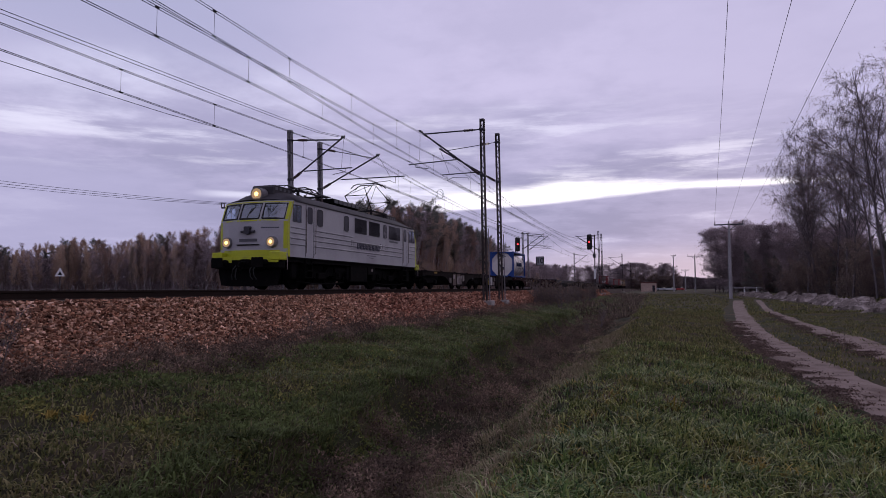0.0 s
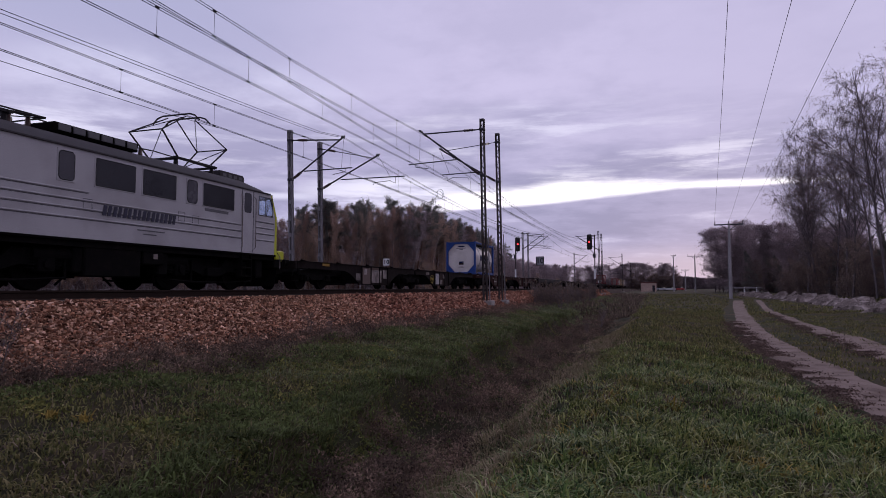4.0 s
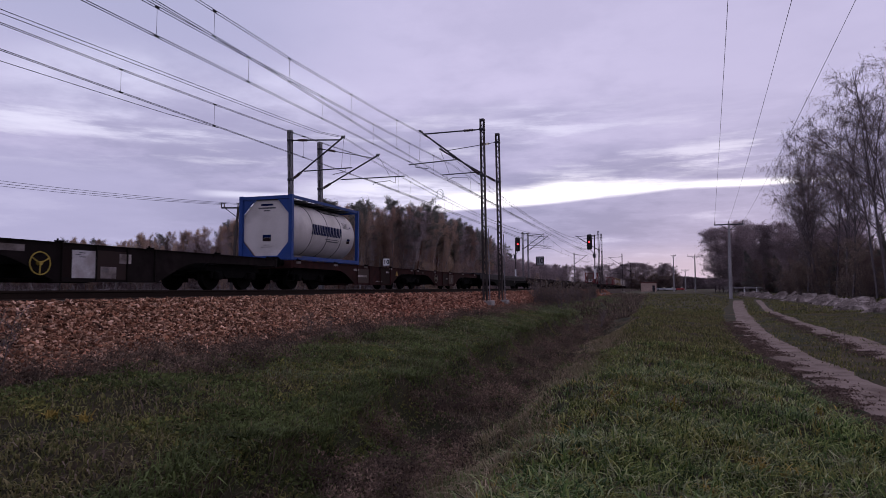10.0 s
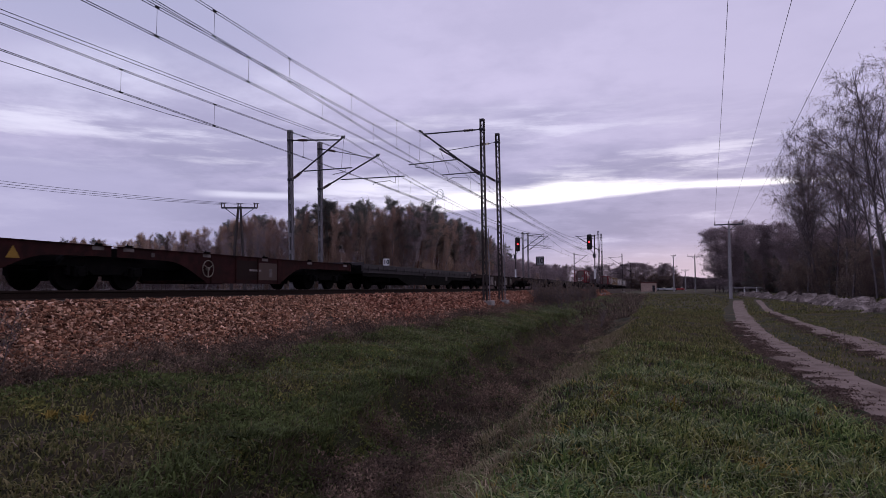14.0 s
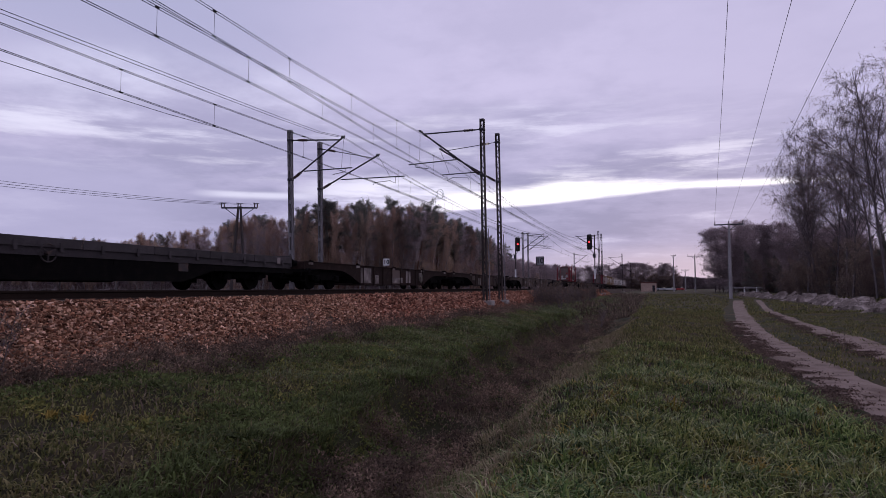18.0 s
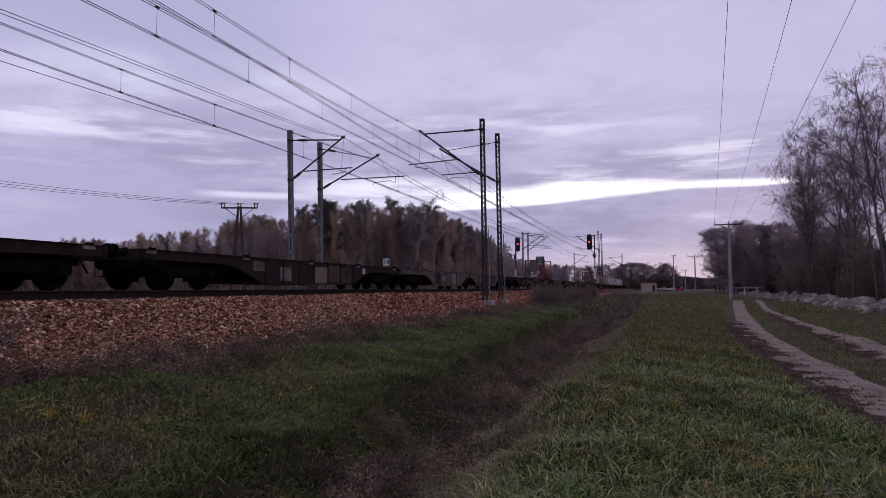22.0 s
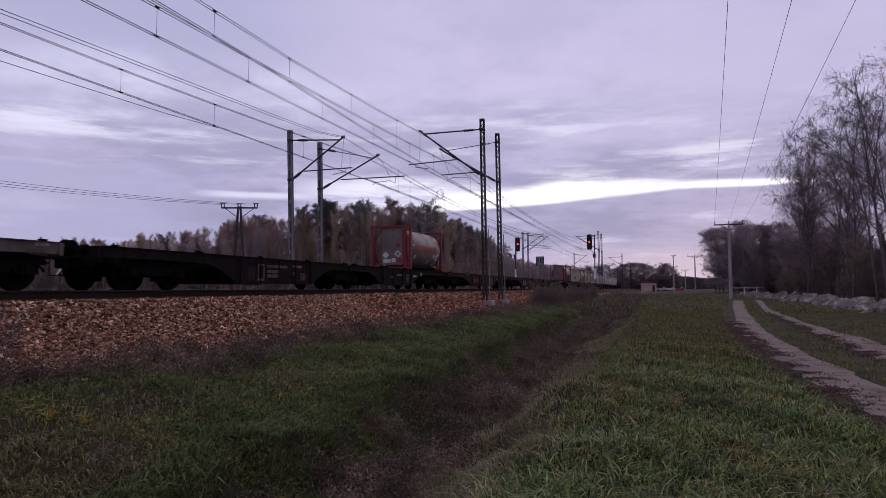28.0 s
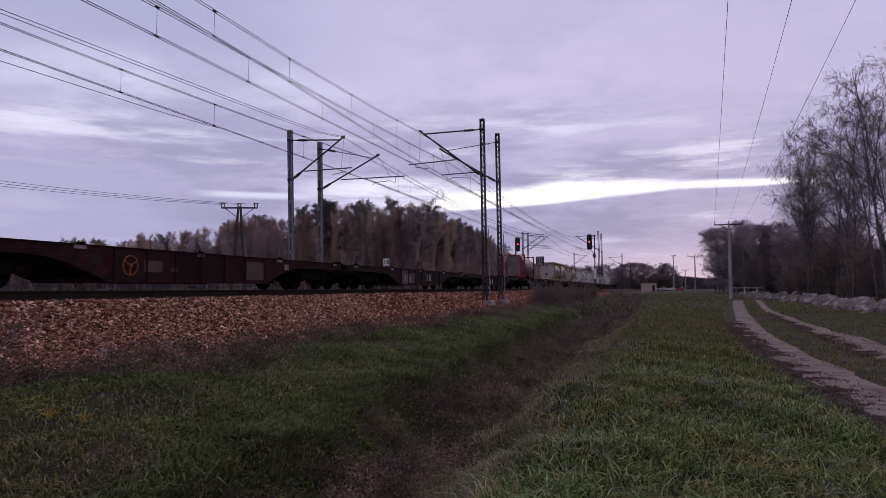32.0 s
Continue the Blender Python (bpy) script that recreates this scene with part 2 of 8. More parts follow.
lush_mat = material("lush_grass_blade", (0.104, 0.158, 0.052), 0.8, thin=0.35, var=0.6, scale=0.8, grain=9, bump=0, island=0.7, shine=0.06, second=(0.160, 0.155, 0.040), share=0.46, second_scale=0.75, hued=0.42,
                    hue=[(0.010, 0.034, 0.018), (0.044, 0.100, 0.032), (0.090, 0.168, 0.038), (0.180, 0.226, 0.052), (0.185, 0.168, 0.042), (0.46, 0.46, 0.22)])
wet_mat = material("wet_grass_blade", (0.082, 0.132, 0.056), 0.7, thin=0.3, var=0.5, scale=0.8, grain=9, bump=0, island=0.6, shine=0.12, hued=0.4,
                   hue=[(0.034, 0.062, 0.026), (0.105, 0.155, 0.050), (0.165, 0.210, 0.065), (0.28, 0.30, 0.14)])
dark_green_mat = material("dark_ground_herbs", (0.108, 0.134, 0.048), 0.75, thin=0.3, var=0.4, scale=1.4, grain=9, bump=0, island=0.55, shine=0.08)
olive_mat = material("yellowed_turf", (0.225, 0.210, 0.062), 0.8, thin=0.35, var=0.35, scale=1.1, grain=9, bump=0, island=0.55, second=(0.115, 0.134, 0.040), share=0.48)
weed_mat = material("dead_weed", (0.128, 0.096, 0.080), 0.9, thin=0.35, var=0.4, scale=0.8, grain=9, bump=0, island=0.5,
                    hue=[(0.048, 0.036, 0.034), (0.112, 0.080, 0.066), (0.175, 0.128, 0.098), (0.096, 0.088, 0.052), (0.29, 0.225, 0.17)])
mauve_mat = material("withered_mauve_weed", (0.255, 0.178, 0.132), 0.9, thin=0.35, var=0.45, scale=0.9, grain=9, bump=0, island=0.55, second=(0.060, 0.045, 0.038), share=0.50, second_scale=1.6)
reed_mat = material("pale_dry_grass", (0.205, 0.172, 0.095), 0.9, thin=0.35, var=0.25, scale=0.5, grain=6, bump=0, island=0.3)
field_mat = material("grey_dry_grass", (0.30, 0.262, 0.262), 0.9, thin=0.35, var=0.25, scale=0.5, grain=6, bump=0, island=0.3)
pale_gold_mat = material("yellow_leaf", (0.34, 0.25, 0.07), 0.9, thin=0.35, var=0.2, scale=1.5, grain=9, bump=0, island=0.4)
faded_mat = material("faded_green_grass", (0.19, 0.205, 0.105), 0.85, thin=0.35, var=0.3, scale=0.9, grain=8, bump=0, island=0.45, second=(0.13, 0.155, 0.070), share=0.45)
blush_mat = material("pinkish_dry_grass", (0.37, 0.285, 0.20), 0.9, thin=0.35, var=0.25, scale=0.7, grain=6, bump=0, island=0.4, second=(0.30, 0.265, 0.150), share=0.42)
# pale enough to stand for light sparkling on the grass
pale_blade_mat = material("sparkle_grass_blade", (0.31, 0.32, 0.165), 0.7, thin=0.3, var=0.25, scale=0.9, grain=8, bump=0, island=0.5, shine=0.2)
gold_mat = material("yellow_weed", (0.20, 0.14, 0.024), 0.9, thin=0.35, var=0.2, scale=1.5, grain=9, bump=0, island=0.3)
brown_leaf_mat = material("fallen_leaves", (0.135, 0.095, 0.076), 0.9, var=0.3, scale=2, grain=12, bump=0, island=0.55)


# ---- ground ----
PROFILE = [(-2000, -1.0), (-60, -1.0), (-22, -1.15), (-19, -0.95), (-8, -1.0), (-7.0, -1.08), (-5.4, -1.30), (-4.25, -1.45), (-3.98, -1.52), (-3.84, -1.86), (-3.5, -2.07), (-2.5, -2.14),
           (-1.9, -2.0), (-1.5, -1.74), (-1.2, -1.47), (-0.8, -1.40), (-0.4, -1.40), (0.2, -1.46), (1.6, -1.60), (2.6, -1.65), (6.5, -1.60),
           (12, -1.45), (20, -1.25), (40, -1.0), (2000, -1.0)]
PX, PZ = [a for a, b in PROFILE], [b for a, b in PROFILE]


def lumps(x, y, size, seed=0):
    """Smooth uneven values from 0 to 1, that change over about size metres."""
    x, y = np.asarray(x, dtype=float) / size + 17.3 * seed, np.asarray(y, dtype=float) / size + 9.1 * seed
    i, j = np.floor(x), np.floor(y)
    u, v = x - i, y - j
    u, v = u * u * (3 - 2 * u), v * v * (3 - 2 * v)

    def at(a, b):
        w = np.sin(a * 127.1 + b * 311.7 + seed * 74.7) * 43758.5453
        return w - np.floor(w)
    return (at(i, j) * (1 - u) + at(i + 1, j) * u) * (1 - v) + (at(i, j + 1) * (1 - u) + at(i + 1, j + 1) * u) * v


def meander(x, y):
    """How far the ditch and its edges wander sideways: it widens away from the level crossing."""
    w = np.clip((x + 6.2) / 1.6, 0, 1) * np.clip((0.4 - x) / 1.6, 0, 1)
    far_side = np.interp(y, [3, 5, 7, 10, 16, 26, 58], [0.75, 0.50, 0.25, 0.05, -0.35, -0.55, -0.9])
    near_side = np.interp(y, [4, 6, 8, 10, 13, 22], [0.02, 0.0, -0.03, 0.15, 0.25, 0.2])
    side = np.clip((x + 3.8) / 2.4, 0, 1)
    return w * (far_side * (1 - side) + near_side * side + 0.10 * np.sin(y * 0.42 + 0.6) + 0.10 * np.sin(y * 1.13) + 0.45 * (lumps(x * 0.3, y, 1.4, 31) - 0.5))


def wave(x, y):
    return (np.sin(x * 1.9 + 0.7 * np.sin(y * 0.8)) * np.sin(y * 1.3 + 1.1 * np.sin(x * 0.6)) * 0.055
            + np.sin(x * 0.7 + y * 0.43) * np.sin(y * 0.37 - x * 0.21 + 1.0) * 0.075)


def ground_height(x, y):
    x, y = np.asarray(x, dtype=float), np.asarray(y, dtype=float)
    z = np.interp(x - meander(x, y), PX, PZ)
    far = np.clip((y - 45) / 70, 0, 1)
    z = z * (1 - far) + np.maximum(z, -1.15) * far
    rough = np.clip((x + 8.0) / 1.5, 0, 1) * np.clip((22 - np.abs(x)) / 6, 0, 1)
    turf = np.clip((x + 7.2) / 0.8, 0, 1) * np.clip((2.4 - x) / 0.8, 0, 1)
    xm = x - meander(x, y)
    ditch = np.clip((xm + 4.6) / 0.8, 0, 1) * np.clip((-1.15 - xm) / 0.6, 0, 1)
    bank = np.clip((x + 1.3) / 0.5, 0, 1)
    hummock = (0.11 + 0.20 * ditch + 0.03 * bank) * (lumps(x, y, 0.85, 1) - 0.5) + (0.07 + 0.07 * ditch) * (lumps(x, y, 0.42, 2) - 0.5)
    return z + wave(x, y) * rough * (1 - 0.6 * ditch) * (1 - 0.5 * bank) + hummock * turf


def line(*stretches):
    out = []
    for a, b, n in stretches:
        out += list(np.linspace(a, b, n, endpoint=False))
    return np.array(out)


gx = np.append(line((-2500, -200, 12), (-200, -30, 14), (-30, -8, 22), (-8, 7, 110), (7, 30, 40), (30, 200, 14), (200, 2500, 12)), 2500)
gy = np.append(line((-400, -20, 12), (-20, 2, 22), (2, 40, 180), (40, 120, 80), (120, 400, 28), (400, 4500, 20)), 4500)
XX, YY = np.meshgrid(gx, gy)
ZZ = ground_height(XX, YY)
nx = len(gx)
ii = (np.arange(len(gy) - 1)[:, None] * nx + np.arange(nx - 1)[None]).ravel()
ground = sheet("ground", np.stack([XX, YY, ZZ], -1).reshape(-1, 3), np.stack([ii, ii + 1, ii + 1 + nx, ii + nx], -1), soil, None, "", True)
tagged(ground, "rough verge of short autumn grass and bare brown soil", "ground", kind="structure")


def strip(name, label, centre, half, seed, lift, stuff):
    """One wheel rut of the dirt track, with ragged edges."""
    rng = np.random.default_rng(seed)
    ys = np.concatenate([np.arange(-4, 40, 0.22), np.arange(40, 76, 0.8)])
    n = len(ys)
    wob = np.cumsum(rng.normal(0, 0.016, (2, n)), 1)
    wob -= np.linspace(0, 1, n) * wob[:, -1:]
    left, right = centre(ys) - half + wob[0] + rng.normal(0, 0.02, n), centre(ys) + half + wob[1] + rng.normal(0, 0.02, n)
    f = np.linspace(0, 1, 9)
    X = left[:, None] * (1 - f) + right[:, None] * f
    Y = np.repeat(ys[:, None], 9, 1)
    Z = ground_height(X, Y) + lift - 0.03 * (np.abs(f - 0.5) > 0.45)
    k = (np.arange(n - 1)[:, None] * 9 + np.arange(8)[None]).ravel()
    ob = sheet(name, np.stack([X, Y, Z], -1).reshape(-1, 3), np.stack([k, k + 1, k + 10, k + 9], -1), stuff, None, "", True)
    return tagged(ob, label, "track", kind="structure")


RUT_Y = [-5, 0, 10, 16, 24, 34, 44, 54, 80]
RUT_ONE = [3.25, 3.25, 3.30, 3.22, 3.42, 4.1, 5.1, 6.1, 9.0]
RUT_TWO = [4.2, 4.4, 4.85, 5.20, 5.60, 6.2, 7.05, 7.95, 10.9]


def rut_one(y):
    return np.interp(y, RUT_Y, RUT_ONE)


def rut_two(y):
    return np.interp(y, RUT_Y, RUT_TWO)


strip("road_1", "bare pale sandy wheel rut of a dirt track", lambda y: rut_one(y) - 0.10, 0.47, 3, 0.028, sand)
strip("road_2", "narrow sandy wheel rut with grass at its edges", lambda y: rut_two(y), 0.27, 4, 0.028, sand)

# ---- track bed: ballast, sleepers, rails ----
TRACK_NEAR, TRACK_FAR = -10.66, -14.66
bm = fresh()
plate(bm, [(-18.7, -1.1), (-17.5, -0.24), (-8.75, -0.24), (-7.25, -1.12)], 700, "Y")
for v in bm.verts:
    v.co.y -= 60
bed = tagged(part("ballast_bed", bm, shaded_gravel_bed), "double-track bed of reddish crushed stone", "track bed", kind="structure")

RAIL = [(-0.075, -0.17), (0.075, -0.17), (0.075, -0.155), (0.012, -0.135), (0.012, -0.045), (0.036, -0.03), (0.036, -0.004), (0.03, 0.0), (-0.03, 0.0), (-0.036, -0.004), (-0.036, -0.03), (-0.012, -0.045), (-0.012, -0.135), (-0.075, -0.155)]
sleeper_mesh = None
for number, centre in ((1, TRACK_NEAR), (2, TRACK_FAR)):
    track = tagged(new("track_%d" % number), "straight railway track with rusty rails on concrete sleepers", "track", kind="structure")
    for side in (-1, 1):
        bm = fresh()
        plate(bm, [(a + centre + side * 0.753, b) for a, b in RAIL], 700, "Y")
        for v in bm.verts:
            v.co.y -= 60
        part("rail", bm, rail_steel, track)
    for k in range(110):
        if sleeper_mesh is None:
            bm = fresh()
            plate(bm, [(-1.3, -0.40), (1.3, -0.40), (1.3, -0.20), (1.0, -0.175), (0.5, -0.175), (0.3, -0.215), (-0.3, -0.215), (-0.5, -0.175), (-1.0, -0.175), (-1.3, -0.20)], 0.24, "Y")
            sleeper_mesh = part("sleeper", bm, concrete, track)
            sleeper_mesh.matrix_basis = pose(centre, 2, 0)
        else:
            again(sleeper_mesh, "sleeper", track, pose(centre, 2 + 0.6 * k, 0))


def stones(name, n, area, size, seed, label, stuff=None):
    """Crushed stone strewn over the shoulder: every piece a small angular block."""
    rng = np.random.default_rng(seed)
    base = np.array([[x, y, z] for x in (-1, 1) for y in (-1, 1) for z in (-1, 1)], dtype=float)
    quads = np.array([[0, 1, 3, 2], [4, 6, 7, 5], [0, 4, 5, 1], [2, 3, 7, 6], [0, 2, 6, 4], [1, 5, 7, 3]])
    spot = area(rng, n)
    shape = base[None] * (1 + rng.uniform(-0.42, 0.25, (n, 8, 3))) * (size * rng.uniform(0.55, 1.35, (n, 1, 1)) * (rng.uniform(0.45, 1.15, (n, 1, 3)) * np.array([1.15, 0.85, 0.42])) * 0.5)
    a = rng.normal(size=(n, 4)) * np.array([1.0, 0.32, 0.32, 1.0])
    a /= np.linalg.norm(a, axis=1, keepdims=True)
    w, x, y, z = a.T
    R = np.stack([1 - 2 * (y * y + z * z), 2 * (x * y - w * z), 2 * (x * z + w * y), 2 * (x * y + w * z), 1 - 2 * (x * x + z * z), 2 * (y * z - w * x),
                  2 * (x * z - w * y), 2 * (y * z + w * x), 1 - 2 * (x * x + y * y)], -1).reshape(n, 3, 3)
    V = np.einsum("nij,nkj->nki", R, shape) + spot[:, None]
    F = quads[None] + (np.arange(n) * 8)[:, None, None]
    ob = sheet(name, V.reshape(-1, 3), F.reshape(-1, 4), stuff or stone_mat)
    return tagged(ob, label, "ballast", kind="stuff")


def shoulder(y0, y1, power=1.6):
    def area(rng, n):
        y = y0 + (y1 - y0) * rng.random(n) ** power
        s = rng.random(n)
        x = -8.95 + s * 1.92
        z = np.where(x < -8.75, -0.235, -0.24 - (x + 8.75) * 0.587) + rng.uniform(-0.03, 0.075, n)
        toe = x > -7.35
        z = np.where(toe, ground_height(x, y) + 0.01, z)
        return np.stack([x, y, z], -1)
    return area


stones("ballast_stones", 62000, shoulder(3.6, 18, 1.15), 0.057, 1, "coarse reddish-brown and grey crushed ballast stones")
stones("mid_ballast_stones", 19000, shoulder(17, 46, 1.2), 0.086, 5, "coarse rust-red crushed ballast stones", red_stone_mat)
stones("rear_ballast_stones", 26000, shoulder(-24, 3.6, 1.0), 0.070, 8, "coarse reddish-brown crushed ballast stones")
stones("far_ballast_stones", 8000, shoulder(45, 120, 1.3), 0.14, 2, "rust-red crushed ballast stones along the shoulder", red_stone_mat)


# ---- grass and weeds ----
def blades(name, spots, tall, wide, lean, stuff, label, seed, kinds="grass"):
    """Tufts of narrow leaves: every leaf is bent and tapers to its tip."""
    rng = np.random.default_rng(seed)
    n = len(spots)
    h = tall * rng.uniform(0.45, 1.3, n)
    a = rng.uniform(0, 2 * np.pi, n)
    out = np.stack([np.cos(a), np.sin(a), np.zeros(n)], -1)
    side = np.stack([-np.sin(a), np.cos(a), np.zeros(n)], -1) * (wide * rng.uniform(0.6, 1.4, n))[:, None]
    tip = lean * rng.uniform(0.2, 1.3, n) * h
    sag = np.minimum(1, tip / h) * rng.uniform(0.35, 0.85, n)
    rows, near_by = [], np.mean(spots[:, 1]) < 9
    for u, w in ((0.0, 0.5), (0.4, 0.48), (0.75, 0.34), (1.0, 0)) if near_by else ((0.0, 0.5), (0.6, 0.45), (1.0, 0)):
        p = spots + out * (tip * u ** 1.5)[:, None] + np.stack([0 * h, 0 * h, h * (u - sag * u ** 3) - 0.02 * (u == 0)], -1)
        rows += [p - side * w, p + side * w] if w else [p]
    V = np.stack(rows, 1)
    m = len(rows)
    k = np.arange(n) * m
    F = [np.stack([k + j, k + j + 1, k + j + 2], -1) for j in range(0, m - 2, 2)] + [np.stack([k + j + 2, k + j + 1, k + j + 3], -1) for j in range(0, m - 3, 2)]
    F = np.concatenate(F)
    return tagged(sheet(name, V.reshape(-1, 3), F, stuff), label, kinds, kind="stuff")


def clumped(seed, n, x0, x1, y0, y1, power=1.0, clump=9, spread=0.09, keep=None):
    rng = np.random.default_rng(seed)
    m = n // clump
    x, y = rng.uniform(x0, x1, m), y0 + (y1 - y0) * rng.random(m) ** power
    x = x + meander(x, y)
    x, y = np.repeat(x, clump) + rng.normal(0, spread, m * clump), np.repeat(y, clump) + rng.normal(0, spread, m * clump)
    if keep is not None:
        ok = keep(x, y, rng)
        x, y = x[ok], y[ok]
    return np.stack([x, y, ground_height(x, y)], -1)


def off_road(x, y, rng):
    e = rng.normal(0, 0.10, len(x))
    e = e + 0.22 * (lumps(x, y, 0.6, 20) - 0.5)
    a, b = np.abs(x - rut_one(y) + 0.30) > 0.72 + e, np.abs(x - rut_two(y) + 0.08) > 0.36 + e
    return a & b


def patch_of(seed, size, cut, soft=0.10):
    """Keeps what lies in uneven patches of about this size."""
    return lambda x, y, r: 0.65 * lumps(x, y, size, seed) + 0.35 * lumps(x, y, size * 0.4, seed + 5) + r.normal(0, soft, len(x)) > cut


def leaves(spots, size, rng):
    n = len(spots)
    a = rng.normal(size=(n, 3))
    a /= np.linalg.norm(a, axis=1, keepdims=True)
    b = np.cross(a, rng.normal(size=(n, 3)))
    b /= np.linalg.norm(b, axis=1, keepdims=True)
    s = (size * rng.uniform(0.5, 1.3, n))[:, None]
    s = s * 1.25
    V = np.stack([spots - a * s, spots + b * s * 0.75, spots + a * s - b * s * 0.4], 1)
    return V.reshape(-1, 3), np.arange(n * 3).reshape(-1, 3)


def cushions(name, m, each, x0, x1, y0, y1, power, wide, tall, size, stuff, label, seed, keep=None):
    """Low domes of small leaves and bits of stalk."""
    rng = np.random.default_rng(seed)
    x, y = rng.uniform(x0, x1, m), y0 + (y1 - y0) * rng.random(m) ** power
    if keep is not None:
        ok = keep(x, y, rng)
        x, y = x[ok], y[ok]
    x = x + meander(x, y)
    m = len(x)
    R, H = wide * rng.uniform(0.5, 1.5, m), tall * rng.uniform(0.4, 1.4, m)
    x, y, R, H = (np.repeat(v, each) for v in (x, y, R, H))
    d, a = rng.random(m * each) ** 0.55 * 1.15, rng.uniform(0, 2 * np.pi, m * each)
    px_, py_ = x + R * d * np.cos(a), y + R * d * np.sin(a)
    z = ground_height(px_, py_) + H * np.maximum(0, 1 - d ** 2) * rng.uniform(0.35, 1.1, m * each) + 0.01
    V, F = leaves(np.stack([px_, py_, z], -1), size, rng)
    return tagged(sheet(name, V, F, stuff), label, "weeds", kind="stuff")


near = lambda x, y, r: off_road(x, y, r) & (x - meander(x, y) > -1.22 + r.normal(0, 0.14, len(x)))
both = lambda f, g: lambda x, y, r: f(x, y, r) & g(x, y, r)
blades("lush_grass", clumped(11, 46000, -2.0, 2.8, 2.6, 15, 1.25, 16, 0.05, near), 0.085, 0.0110, 1.35, lush_mat, "thick tufts of wet green grass on the bank", 21)
blades("yellowing_grass", clumped(41, 26000, -2.0, 2.8, 2.6, 15, 1.25, 18, 0.07, both(near, patch_of(3, 1.1, 0.53))), 0.13, 0.0120, 1.4, olive_mat, "yellow-green turning grass on the bank", 41)
blades("tall_tufts", clumped(31, 46000, -2.0, 2.6, 2.8, 17, 1.9, 22, 0.05, both(near, patch_of(4, 0.6, 0.46))), 0.155, 0.0120, 1.55, lush_mat, "taller arching tufts of green grass", 31)
blades("blue_green_tufts", clumped(56, 15000, -1.5, 2.6, 2.8, 16, 2.0, 18, 0.045, both(near, patch_of(24, 0.6, 0.52))), 0.155, 0.0130, 1.6, wet_mat, "broad arching blades of wet bluish-green grass", 56)
blades("pale_tufts", clumped(42, 7500, -2.0, 2.6, 2.8, 14, 1.6, 6, 0.07, near), 0.15, 0.0095, 1.7, pale_blade_mat, "pale curled grass blades among the green, put in as light sparkle", 42)
blades("near_brown_tufts", clumped(54, 9000, -1.9, 2.6, 2.8, 11, 1.2, 22, 0.09, both(near, patch_of(21, 0.8, 0.58))), 0.11, 0.010, 1.4, weed_mat, "brown withered tufts among the green grass", 54)
blades("near_gold_tufts", clumped(55, 5000, -1.9, 2.6, 2.8, 12, 1.2, 24, 0.07, both(near, patch_of(22, 0.7, 0.62))), 0.13, 0.011, 1.5, pale_gold_mat, "yellowed tufts among the green grass", 55)
blades("rear_bank_grass", clumped(61, 26000, -1.6, 2.6, -16, 2.7, 1.0, 16, 0.09, near), 0.12, 0.013, 1.4, lush_mat, "thick green grass on the bank", 61)
blades("rear_slope_grass", clumped(62, 26000, -6.9, -3.95, -20, 3.1, 1.0, 16, 0.12), 0.10, 0.015, 1.5, blade_mat, "short green and yellowed grass below the ballast", 62)
blades("rear_ditch_weeds", clumped(63, 16000, -4.0, -1.5, -20, 3.1, 1.0, 20, 0.14), 0.16, 0.010, 1.3, weed_mat, "brown withered weeds along the ditch", 63, "weeds")
blades("bank_grass", clumped(12, 38000, -2.2, 3.6, 13, 48, 1.3, 14, 0.13, near), 0.13, 0.020, 1.0, blade_mat, "uneven tufts of green and yellowed grass", 22)
blades("bank_green_patches", clumped(43, 28000, -2.0, 3.4, 12, 46, 1.3, 26, 0.15, both(near, patch_of(6, 1.6, 0.52))), 0.13, 0.018, 1.0, blade_mat, "green patches of grass on the bank", 43)
blades("bank_brown_patches", clumped(44, 34000, -1.5, 3.4, 8, 46, 1.3, 26, 0.15, both(near, patch_of(7, 1.5, 0.54))), 0.11, 0.014, 1.1, weed_mat, "brown withered patches on the bank", 44)
blades("roadside_grass", clumped(13, 32000, 3.0, 11.5, 8, 46, 1.3, 10, 0.11, off_road), 0.09, 0.017, 0.9, blade_mat, "low green grass beside and between wheel ruts", 23)
blades("far_verge_grass", clumped(14, 28000, -7, 26, 44, 130, 1.5, 8, 0.35, lambda x, y, r: off_road(x, y, r) & (np.abs(x - 13.3) > 1.4)), 0.18, 0.05, 0.9, blade_mat, "low grass on the far verge", 24)
blades("slope_grass", clumped(15, 62000, -6.9, -3.95, 3.0, 46, 1.35, 12, 0.10), 0.075, 0.014, 1.5, blade_mat, "short green and yellowed grass below the ballast", 25)
blades("slope_green_tufts", clumped(33, 36000, -6.9, -3.7, 3.0, 48, 1.35, 30, 0.14, patch_of(8, 1.3, 0.5)), 0.09, 0.014, 1.6, dark_green_mat, "dark green matted herbs below the ballast", 33)
blades("slope_yellow_patches", clumped(45, 30000, -6.6, -3.7, 4.6, 50, 1.2, 30, 0.14, patch_of(9, 1.5, 0.52)), 0.08, 0.013, 1.6, olive_mat, "yellow-green matted turf below the ballast", 45)
blades("slope_brown_patches", clumped(34, 22000, -6.9, -3.7, 3.0, 40, 1.35, 30, 0.14, patch_of(10, 1.2, 0.55)), 0.09, 0.012, 1.5, weed_mat, "brown withered patches in the grass", 34)
blades("slope_pale_grass", clumped(58, 30000, -6.4, -4.3, 8.5, 50, 1.2, 24, 0.16, patch_of(25, 1.7, 0.44)), 0.10, 0.018, 1.2, faded_mat, "soft greyish-green grass below the ballast", 58)
